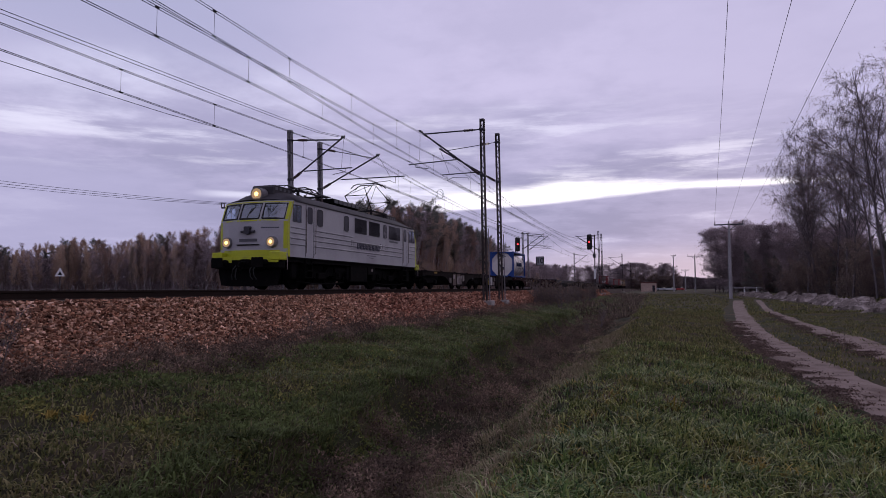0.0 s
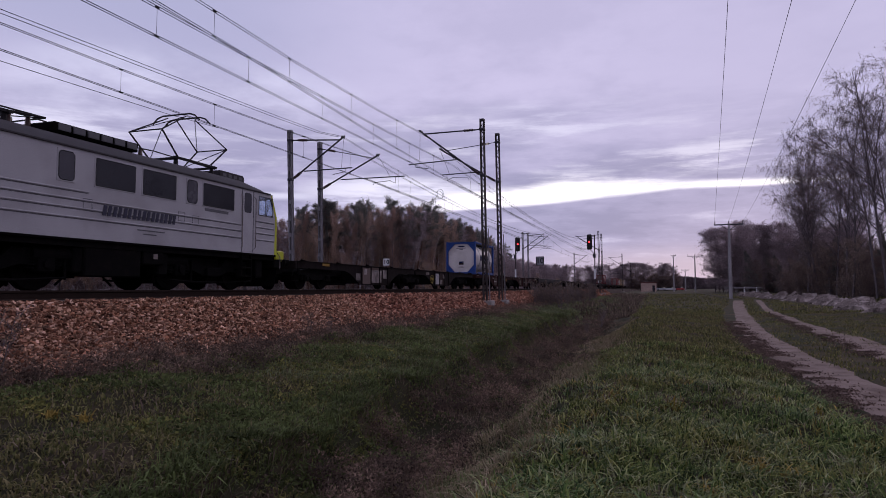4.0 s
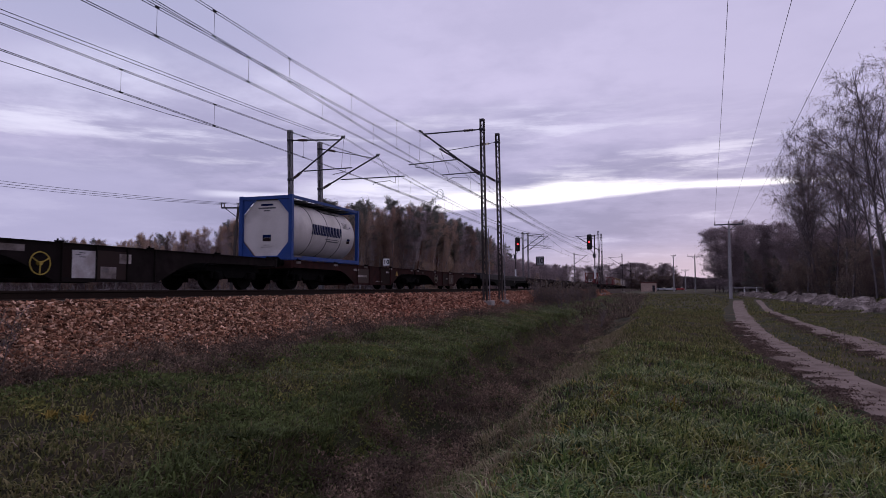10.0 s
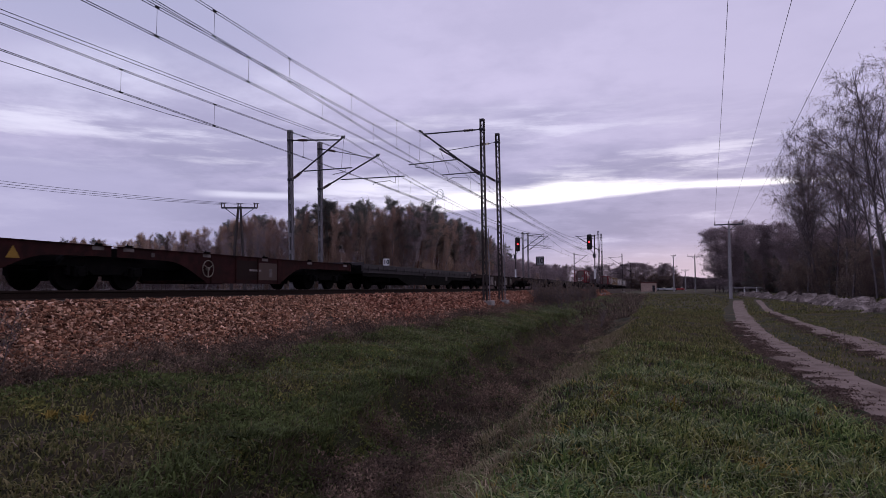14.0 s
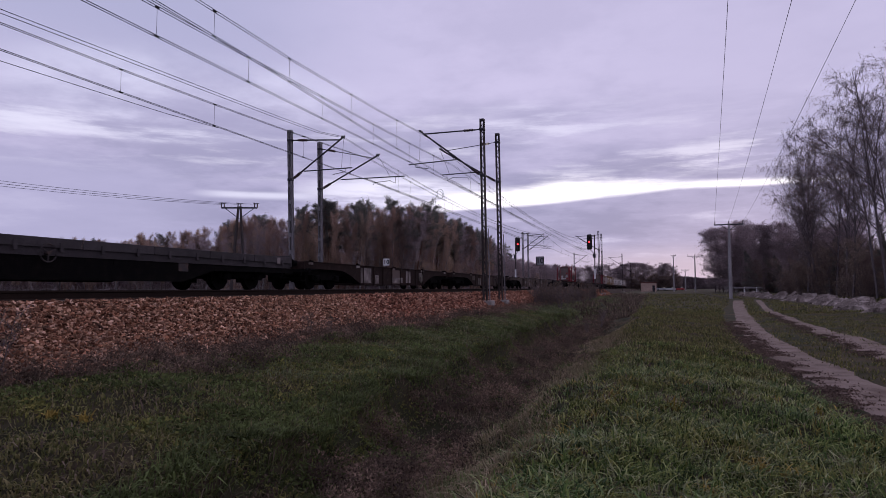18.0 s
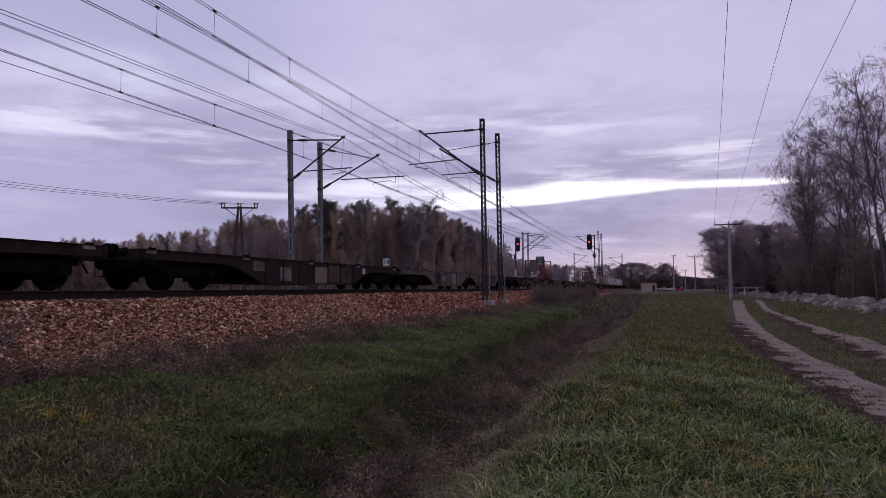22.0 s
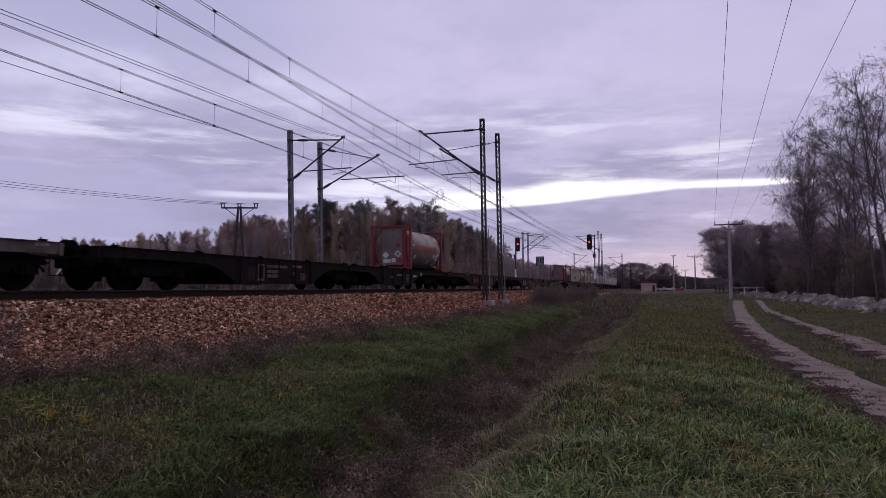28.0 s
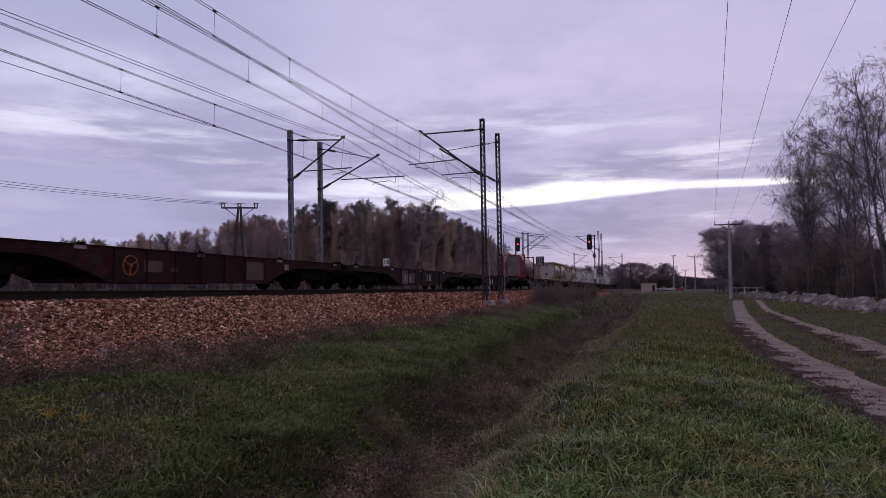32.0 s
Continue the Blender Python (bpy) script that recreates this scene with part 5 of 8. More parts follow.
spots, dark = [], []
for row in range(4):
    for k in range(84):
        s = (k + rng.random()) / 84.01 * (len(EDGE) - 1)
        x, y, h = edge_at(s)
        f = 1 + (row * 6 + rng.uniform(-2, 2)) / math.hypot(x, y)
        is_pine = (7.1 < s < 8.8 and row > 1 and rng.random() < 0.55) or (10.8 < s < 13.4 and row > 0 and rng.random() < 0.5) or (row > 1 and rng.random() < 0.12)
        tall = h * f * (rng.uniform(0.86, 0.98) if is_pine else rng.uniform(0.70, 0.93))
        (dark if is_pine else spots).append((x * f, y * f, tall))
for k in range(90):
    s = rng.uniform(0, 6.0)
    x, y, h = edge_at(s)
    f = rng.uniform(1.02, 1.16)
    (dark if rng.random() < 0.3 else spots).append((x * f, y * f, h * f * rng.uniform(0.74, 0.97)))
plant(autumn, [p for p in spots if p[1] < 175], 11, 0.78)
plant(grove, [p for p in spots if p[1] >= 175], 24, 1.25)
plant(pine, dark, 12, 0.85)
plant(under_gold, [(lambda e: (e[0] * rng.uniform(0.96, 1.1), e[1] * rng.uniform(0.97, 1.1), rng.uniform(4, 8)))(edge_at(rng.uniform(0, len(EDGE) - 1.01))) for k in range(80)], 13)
plant(shrub, [(-7.6 + 1.9 * rng.random() ** 1.5, 41 + 38 * rng.random() ** 1.3, 0.60 + 1.0 * rng.random() ** 1.6) for k in range(64)], 17, 1.25)
plant(shrub, [(-7.3, 5.5, 0.85), (-7.2, 12.5, 0.5), (-7.1, 13.4, 0.4), (-3.0, 30, 0.7), (-2.8, 36, 0.9), (-3.2, 44, 0.9)], 18)
# far trees along the line
plant(grove, [(-46 + 34 * k / 20 + rng.uniform(-1, 1), 318 + rng.uniform(0, 30), rng.uniform(9.5, 12.5)) for k in range(20)], 14, 1.5)
plant(grove, [(-17 + 16 * k / 8 + rng.uniform(-0.8, 0.8), 330 + rng.uniform(0, 18), 12.0 + 1.4 * math.sin(math.pi * k / 8)) for k in range(9)], 15, 1.6)
plant(grove, [(1 + 9 * k / 6 + rng.uniform(-0.6, 0.6), 332 + rng.uniform(0, 14), 10.0 + 2.6 * math.sin(math.pi * (k + 1) / 7)) for k in range(7)], 16, 1.5)
plant(under, [(-19 + 30 * k / 22 + rng.uniform(-0.8, 0.8), 327 + rng.uniform(0, 12), rng.uniform(5, 8)) for k in range(23)], 22, 1.5)
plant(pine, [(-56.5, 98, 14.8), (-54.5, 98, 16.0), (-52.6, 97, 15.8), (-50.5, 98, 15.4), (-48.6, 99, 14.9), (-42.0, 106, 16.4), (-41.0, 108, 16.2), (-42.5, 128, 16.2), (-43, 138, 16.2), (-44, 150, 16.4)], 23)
for ob, tall in bare + leaning + under + under_gold + spruce + autumn + grove + pine + shrub:
    ob.matrix_basis = pose({"birch_tree": 44, "shrub_tree": 48, "spruce_tree": 52, "autumn_birch_tree": 58, "pine_tree": 62, "bare_tree": 70, "autumn_shrub_tree": 54, "bare_shrub": 66}[ob.name.split(".")[0]] + rng.uniform(0, 6), 70 + rng.uniform(0, 50), -1.0)


def far_wood(name, label, n, area, size, stuff, seed):
    rng = np.random.default_rng(seed)
    V, F = leaves(area(rng, n), size, rng)
    return tagged(sheet(name, V, F, stuff), label, "woods", kind="stuff")


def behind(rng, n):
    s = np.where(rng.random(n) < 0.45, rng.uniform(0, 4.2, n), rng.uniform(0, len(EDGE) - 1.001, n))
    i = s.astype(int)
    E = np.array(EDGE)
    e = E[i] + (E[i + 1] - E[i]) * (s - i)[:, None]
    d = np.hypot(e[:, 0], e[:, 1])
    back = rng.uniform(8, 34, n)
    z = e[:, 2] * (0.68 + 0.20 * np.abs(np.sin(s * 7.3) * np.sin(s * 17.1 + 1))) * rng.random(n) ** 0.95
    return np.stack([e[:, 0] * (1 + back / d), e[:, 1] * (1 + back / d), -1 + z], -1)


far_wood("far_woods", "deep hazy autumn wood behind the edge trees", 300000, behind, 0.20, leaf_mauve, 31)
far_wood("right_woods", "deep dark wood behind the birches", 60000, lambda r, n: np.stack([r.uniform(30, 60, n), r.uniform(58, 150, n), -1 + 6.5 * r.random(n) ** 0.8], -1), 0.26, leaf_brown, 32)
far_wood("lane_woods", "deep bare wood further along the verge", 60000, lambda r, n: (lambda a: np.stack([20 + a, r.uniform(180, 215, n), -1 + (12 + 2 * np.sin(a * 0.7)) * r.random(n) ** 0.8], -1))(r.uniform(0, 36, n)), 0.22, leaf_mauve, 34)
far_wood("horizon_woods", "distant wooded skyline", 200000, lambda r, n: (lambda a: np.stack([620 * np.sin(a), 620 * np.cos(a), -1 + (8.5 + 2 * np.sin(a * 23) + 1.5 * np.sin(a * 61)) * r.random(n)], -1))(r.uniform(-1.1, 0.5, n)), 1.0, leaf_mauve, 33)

# ---- train: materials ----
paint_grey = material("pale_grey_paint", (0.385, 0.375, 0.380), 0.45, var=0.07, scale=0.9, grain=45, bump=0.05, second=(0.275, 0.262, 0.262), share=0.36, second_scale=0.7)
paint_lime = material("lime_paint", (0.43, 0.46, 0.022), 0.45, var=0.10, scale=1.5, grain=45, bump=0.05, second=(0.30, 0.31, 0.05), share=0.33)
roof_grey = material("sooty_roof", (0.040, 0.036, 0.039), 0.8, var=0.25, scale=1.2, grain=30, bump=0.15)
black_under = material("near_black", (0.0042, 0.004, 0.004), 0.9, var=0.35, scale=2.0, grain=25, bump=0.3, second=(0.009, 0.007, 0.0065), share=0.38)
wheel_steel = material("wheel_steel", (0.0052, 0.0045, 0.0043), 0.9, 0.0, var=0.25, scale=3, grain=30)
navy = material("navy_print", (0.022, 0.022, 0.045), 0.5, var=0.1, scale=4, bump=0)
dark_line = material("dark_grey", (0.10, 0.098, 0.105), 0.6, var=0.1, scale=4, bump=0)
rubber = material("rubber", (0.02, 0.02, 0.02), 0.7, var=0.2, scale=6)
warm_lamp = glowing("warm_headlamp", (1.0, 0.56, 0.15), 4.5)
roof_iron = material("sooty_roof_iron", (0.016, 0.014, 0.015), 0.8, var=0.2, scale=5)
pane_dark = material("dark_window", (0.012, 0.011, 0.014), 0.12, var=0.2, scale=1, bump=0)
pane_grey = material("grey_window", (0.055, 0.052, 0.060), 0.2, var=0.2, scale=1, bump=0)
glass = bpy.data.materials.new("clear_glass")
glass.use_nodes = True
gn, gl = glass.node_tree.nodes, glass.node_tree.links
clear, shiny, blend = gn.new("ShaderNodeBsdfTransparent"), gn.new("ShaderNodeBsdfGlossy"), gn.new("ShaderNodeMixShader")
clear.inputs[0].default_value, shiny.inputs[0].default_value, shiny.inputs["Roughness"].default_value = (0.80, 0.86, 0.92, 1), (0.9, 0.93, 1.0, 1), 0.03
blend.inputs[0].default_value = 0.20
gl.new(clear.outputs[0], blend.inputs[1])
gl.new(shiny.outputs[0], blend.inputs[2])
gl.new(blend.outputs[0], gn["Material Output"].inputs["Surface"])
cab_dark = material("cab_lining", (0.26, 0.25, 0.25), 0.8, var=0.15, scale=2)

TRAIN_X = TRACK_FAR
RIDERS = []  # (thing, its place along the train at the start)
WHEELS = []  # (wheelset, place on its wagon)


# bowl glows weakly itself, in place of the bulb's light reflected in it
lit_bowl = glowing("lit_reflector", (0.60, 0.40, 0.20), 0.35)
handwheel_cream = material("cream_paint", (0.20, 0.175, 0.14), 0.7, var=0.2, scale=4)


def wheelset(parent, y, radius=0.46):
    bm = fresh()
    for s in (-1, 1):
        rod(bm, (s * 0.68, 0, 0), (s * 0.815, 0, 0), radius, radius - 0.012, 24)
        rod(bm, (s * 0.66, 0, 0), (s * 0.69, 0, 0), radius + 0.028, seg=24)
        rod(bm, (s * 0.80, 0, 0), (s * 0.83, 0, 0), radius * 0.78, radius * 0.70, 20)
        rod(bm, (s * 0.82, 0, 0), (s * 0.87, 0, 0), 0.15, seg=12)
    rod(bm, (-0.98, 0, 0), (0.98, 0, 0), 0.08, seg=10)
    w = part("wheelset", bm, wheel_steel, parent)
    w.matrix_basis = pose(0, y, radius)
    WHEELS.append((w, y, radius))
    return w


KEPT = {}


def bogie(parent, y, half=0.9):
    """A freight bogie: two side frames with axle boxes and springs, and a bolster."""
    if "bogie" not in KEPT:
        bm = fresh()
        for s in (-1, 1):
            n = len(bm.verts)
            plate(bm, [(-1.45, 0.62), (-1.3, 0.80), (-0.6, 0.86), (0.6, 0.86), (1.3, 0.80), (1.45, 0.62), (1.15, 0.60), (0.75, 0.62), (0.45, 0.40), (-0.45, 0.40), (-0.75, 0.62), (-1.15, 0.60)], 0.12)
            bm.verts.ensure_lookup_table()
            for v in bm.verts[n:]:
                v.co.x += s * 1.02 - 0.06
            for a in (-half, half):
                box(bm, s * 1.02 - 0.14, s * 1.02 + 0.14, a - 0.17, a + 0.17, 0.33, 0.60, 0.03)
                rod(bm, (s * 1.10, a, 0.46), (s * 1.19, a, 0.46), 0.13, 0.11, 12)
                for d in (-0.26, 0.26):
                    rod(bm, (s * 1.02, a + d, 0.38), (s * 1.02, a + d, 0.62), 0.07, seg=8)
                box(bm, s * 0.60, s * 0.66, a - 0.62 if a > 0 else a + 0.44, a - 0.44 if a > 0 else a + 0.62, 0.25, 0.65)
        box(bm, -1.0, 1.0, -0.25, 0.25, 0.45, 0.80, 0.03)
        rod(bm, (0, 0, 0.75), (0, 0, 0.95), 0.3, seg=12)
        for a in (-1.4, 1.4):
            box(bm, -1.0, 1.0, a - 0.05, a + 0.05, 0.60, 0.72)
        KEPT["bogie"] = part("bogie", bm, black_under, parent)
        KEPT["bogie"].matrix_basis = pose(0, y, 0)
    else:
        again(KEPT["bogie"], "bogie", parent, pose(0, y, 0))
    for a in (-half, half):
        wheelset(parent, y + a)


def buffer(parent, x, y, out, z=1.05):
    bm = fresh()
    rod(bm, (x, y, z), (x, y + out * 0.42, z), 0.09, seg=10)
    rod(bm, (x, y, z), (x, y + out * 0.16, z), 0.13, 0.11, 10)
    rod(bm, (x, y + out * 0.42, z), (x, y + out * 0.47, z), 0.20, 0.21, 14)
    part("buffer", bm, black_under, parent)


def rounded(y0, y1, z0, z1, r):
    """The outline of a pane with rounded corners."""
    out = []
    for cy, cz, a0 in ((y1 - r, z1 - r, 0), (y0 + r, z1 - r, 90), (y0 + r, z0 + r, 180), (y1 - r, z0 + r, 270)):
        out += [(cy + r * math.cos(radians(a0 + 22.5 * k)), cz + r * math.sin(radians(a0 + 22.5 * k))) for k in range(5)]
    return out


def pane_plate(x, y0, y1, z0, z1, r, thick=0.012):
    bm = plate(fresh(), rounded(y0, y1, z0, z1, r), thick)
    for v in bm.verts:
        v.co.x += x - thick / 2
    return bm


def patch(name, parent, y0, y1, z0, z1, x, stuff, label="", thick=0.006):
    bm = fresh()
    box(bm, x if x < 0 else x - 0.002, x + (thick if x > 0 else -thick), y0, y1, z0, z1)
    return part(name, bm, stuff, parent, label)


def handwheel(parent, x, y, z, r, stuff):
    bm = ring(fresh(), (x, y, z), (1, 0, 0), r, 0.016, 24)
    for k in range(3):
        a = 2 * math.pi * k / 3 + 0.5
        rod(bm, (x, y, z), (x, y + r * math.cos(a), z + r * math.sin(a)), 0.016, seg=5)
    rod(bm, (x - 0.14, y, z), (x + 0.03, y, z), 0.05, seg=8)
    part("handwheel", bm, stuff, parent, "spoked handbrake wheel")


# dark and brown paints darkened to hold the shade the sills stand in
rust_paint = {
    "dark": material("darkened_grimy_grey_paint", (0.016, 0.012, 0.0115), 0.88, var=0.35, scale=1.4, grain=25, bump=0.2, second=(0.010, 0.0075, 0.007), share=0.45),
    "red": material("oxide_red_paint", (0.040, 0.015, 0.014), 0.88, var=0.35, scale=1.4, grain=25, bump=0.2, second=(0.022, 0.012, 0.011), share=0.45),
    "brown": material("darkened_rusty_brown_paint", (0.028, 0.0185, 0.0165), 0.88, var=0.35, scale=1.4, grain=25, bump=0.2, second=(0.060, 0.042, 0.036), share=0.30),
    "light": material("faded_grey_paint", (0.115, 0.094, 0.083), 0.88, var=0.25, scale=1.4, grain=25, bump=0.2, second=(0.060, 0.042, 0.036), share=0.40),
}
patched_paint = material("patched_worn_paint", (0.034, 0.024, 0.021), 0.88, var=0.4, scale=1.6, grain=20, bump=0.2, second=(0.020, 0.015, 0.014), share=0.44, piece=0.5, hued=0.8,
                         hue=[(0.012, 0.009, 0.009), (0.058, 0.032, 0.026), (0.022, 0.014, 0.013), (0.105, 0.076, 0.064), (0.018, 0.013, 0.013), (0.150, 0.115, 0.100)])
bay_rng = random.Random(91)
plate_white = material("dusty_label_plate", (0.28, 0.240, 0.225), 0.7, var=0.3, scale=3, grain=25, bump=0.1, second=(0.070, 0.052, 0.046), share=0.46, second_scale=2.0, piece=0.4)
plate_pale = material("pale_label_plate", (0.46, 0.43, 0.43), 0.6, var=0.15, scale=3, grain=25, bump=0.05, second=(0.26, 0.22, 0.20), share=0.38, second_scale=2.5)
wheel_yellow = material("yellow_handwheel_paint", (0.36, 0.26, 0.05), 0.6, var=0.2, scale=4)
wheel_rust = material("rusty_handwheel", (0.26, 0.085, 0.035), 0.8, var=0.25, scale=4)
plate_yellow = material("faded_yellow_mark", (0.26, 0.15, 0.02), 0.6, var=0.2, scale=4)


def container_wagon(label, q0, q1, platforms, bogies, paint, panels=(), wheel_at=None, wheel_paint=None, wheel_z=0.66):
    """A skeleton wagon: fish-bellied side sills, cross beams, bogies and buffers; all places along the train."""
    qc = (q0 + q1) / 2
    w = thing("container_wagon", label, "freight wagon", "freight wagons")
    stuff = rust_paint[paint]
    for a, b, c, d in platforms:
        a, b, c, d = a - qc, b - qc, c - qc, d - qc
        for s in (-1, 1):
            bm = fresh()
            n = 6
            slope = 2.35 if len(platforms) == 1 else 1.75
            left = [(c - 0.05 - slope * k / n, 0.24 + 0.60 * math.sin(math.pi / 2 * k / n) ** 1.1) for k in range(n + 1)]
            right = [(d + 0.05 + slope * k / n, 0.24 + 0.60 * math.sin(math.pi / 2 * k / n) ** 1.1) for k in range(n + 1)]
            out = [(a, 0.86)] + left[::-1] + [(c, 0.22), (d, 0.22)] + right + [(b, 0.86), (b, 1.12), (a, 1.12)]
            plate(bm, out, 0.02)
            for v in bm.verts:
                v.co.x += s * 1.28 - 0.01
            box(bm, s * 1.28 - 0.10, s * 1.28 + 0.05, a, b, 1.12, 1.14)
            box(bm, s * 1.28 - 0.10, s * 1.28 + 0.05, c - 0.1, d + 0.1, 0.205, 0.225)
            part("side_sill", bm, stuff, w)
            y = c + 0.15
            while y < d:
                bm = fresh()
                box(bm, s * 1.29 - (0.05 if s < 0 else 0), s * 1.29 + (0.05 if s > 0 else 0), y - 0.012, y + 0.012, 0.225, 1.12)
                part("stiffener", bm, stuff, w)
                bay = (d - c - 0.3) / max(2, round((d - c) / 1.25))
                if s > 0 and y + bay < d and "far" not in label and bay_rng.random() < 0.7:
                    lo, hi = bay_rng.uniform(0.24, 0.34), bay_rng.uniform(0.92, 1.10)
                    if "red-framed" not in label:
                        patch("bay_panel", w, y + 0.02, y + bay - 0.02, lo, hi, 1.2912, patched_paint, "", 0.0025)
                y += (d - c - 0.3) / max(2, round((d - c) / 1.25))
            y = a + 0.3
            while y < b:
                bm = fresh()
                box(bm, s * 1.30 - 0.07, s * 1.30 + 0.07, y, y + 0.16, 1.141, 1.152 + 0.03)
                rod(bm, (s * 1.25, y + 0.08, 1.15), (s * 1.25, y + 0.08, 1.23), 0.03, 0.02, 6)
                part("spigot", bm, black_under, w)
                patch("spigot_bracket", w, y - 0.10, y + 0.26, 1.02, 1.115, s * 1.295, plate_white if paint != "dark" else stuff)
                y += max(1.5, (b - a - 0.8) / 4)
        bm = fresh()
        box(bm, -0.32, 0.32, a, b, 0.62, 1.08)
        y = a + 0.1
        while y < b:
            box(bm, -1.27, 1.27, y, y + 0.16, 0.90, 1.10)
            y += 1.45
        for y in (c, (c + d) / 2, d):
            box(bm, -1.26, 1.26, y - 0.08, y + 0.08, 0.30, 1.08)
        rod(bm, (0.45, (c + d) / 2 - 0.6, 0.55), (0.45, (c + d) / 2 + 0.6, 0.55), 0.2, seg=10)
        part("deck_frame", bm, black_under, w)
    for b in bogies:
        bogie(w, b - qc)
    for y, out in ((q0 - qc + 0.5, -1), (q1 - qc - 0.5, 1)):
        bm = fresh()
        box(bm, -1.3, 1.3, y - 0.06, y + 0.06, 0.82, 1.13, 0.01)
        part("headstock", bm, stuff, w)
        for x in (-0.875, 0.875):
            buffer(w, x, y, out)
        bm = rod(rod(fresh(), (0, y, 1.0), (0, y + out * 0.5, 0.98), 0.05, seg=6), (0.35, y, 0.9), (0.4, y + out * 0.3, 0.45), 0.03, seg=5)
        part("coupling", bm, black_under, w)
        bm = string(fresh(), [(1.2, y, 0.85), (1.22, y + out * 0.2, 0.55), (1.22, y + out * 0.2, 0.35), (1.22, y - out * 0.25, 0.35), (1.2, y - out * 0.25, 0.85)], 0.018)
        part("step", bm, black_under, w)
    for y0, y1, z0, z1, kind in panels:
        plate_ob = patch("marking" if kind is plate_yellow else "label_plate", w, y0 - qc, y1 - qc, z0, z1, 1.294, kind)
        if kind in (plate_white, plate_pale) and z1 - z0 > 0.25:
            for k in range(bay_rng.randrange(1, 4)):
                zz = z1 - 0.06 - 0.05 * k
                a = y0 - qc + bay_rng.uniform(0.06, 0.3) * (y1 - y0)
                bm = fresh()
                box(bm, 1.3005, 1.303, a, a + (y1 - y0) * bay_rng.uniform(0.2, 0.5), zz - 0.010, zz + 0.010)
                part("print", bm, dark_line, plate_ob)
    if wheel_at:
        handwheel(w, 1.36, wheel_at - qc, wheel_z, 0.26, wheel_paint or handwheel_cream)
    RIDERS.append((w, qc))
    return w


faint_print = material("faded_reddish_print", (0.115, 0.070, 0.062), 0.85, var=0.35, scale=3, grain=25, bump=0.1, second=(0.035, 0.022, 0.020), share=0.45, second_scale=2.2, piece=0.3)
faint_yellow = material("grimy_yellow_print", (0.17, 0.11, 0.045), 0.85, var=0.3, scale=4)
W, Y = plate_white, plate_yellow
container_wagon("long dark articulated container wagon, empty", 36.3, 63.1, [(36.9, 49.9, 42.6, 46.0), (50.1, 62.5, 53.3, 56.6)], (38.8, 50.0, 60.4), "dark",
                [(42.15, 42.6, 0.42, 0.75, W), (43.9, 45.1, 0.32, 0.95, W), (43.0, 43.35, 0.7, 0.98, W), (45.3, 45.75, 0.55, 0.98, W), (53.75, 54.5, 0.3, 0.98, plate_pale), (54.6, 55.1, 0.3, 0.6, W), (51.9, 52.5, 0.88, 1.03, W),
                 (38.9, 39.5, 0.99, 1.10, Y), (55.2, 55.6, 0.7, 0.95, W)], 52.85, wheel_yellow, 0.62)
red_wagon = container_wagon("long oxide-red articulated container wagon carrying a tank", 63.2, 91.4, [(63.8, 77.1, 69.3, 73.6), (77.3, 90.8, 80.9, 85.0)], (65.4, 77.2, 88.9), "red",
                [(69.5, 70.5, 0.58, 0.68, W), (69.1, 69.6, 0.86, 0.96, W), (71.6, 72.4, 0.36, 0.42, W), (72.9, 73.3, 0.84, 0.92, W), (83.1, 83.8, 0.64, 0.71, W), (84.3, 84.5, 0.45, 0.75, W), (78.5, 78.62, 0.92, 1.04, W)], 80.85)
container_wagon("grimy four-axle container wagon with pale label plates, empty", 111.8, 131.5, [(112.4, 130.9, 117.6, 126.2)], (114.5, 129.0), "brown",
                [(117.5, 118.7, 0.30, 1.02, W), (119.2, 119.6, 0.28, 0.7, W), (121.4, 122.9, 0.35, 0.62, W), (123.4, 124.1, 0.35, 1.0, W), (125.5, 126.1, 0.5, 0.95, W)], 125.7)
container_wagon("dark four-axle container wagon, empty", 131.6, 151.3, [(132.2, 150.7, 138.0, 145.3)], (134.4, 148.9), "brown",
                [(137.4, 138.2, 0.66, 1.0, rust_paint["light"]), (139.1, 139.9, 0.32, 0.85, W), (146.3, 146.6, 0.75, 1.0, plate_pale)], 144.7, mast_steel, 0.82)
container_wagon("faded pale grey articulated container wagon, empty", 151.4, 178.1, [(152.0, 165.05, 156.9, 163.0), (165.3, 177.5, 167.4, 173.3)], (153.9, 165.2, 176.0), "light",
                [(158.4, 159.6, 0.55, 0.85, W), (160.4, 161.2, 0.8, 1.0, W), (161.3, 162.0, 0.45, 0.7, W), (168.2, 169.5, 0.55, 0.95, W), (170.3, 171.4, 0.4, 0.6, W), (155.2, 155.6, 1.0, 1.1, Y)], None)
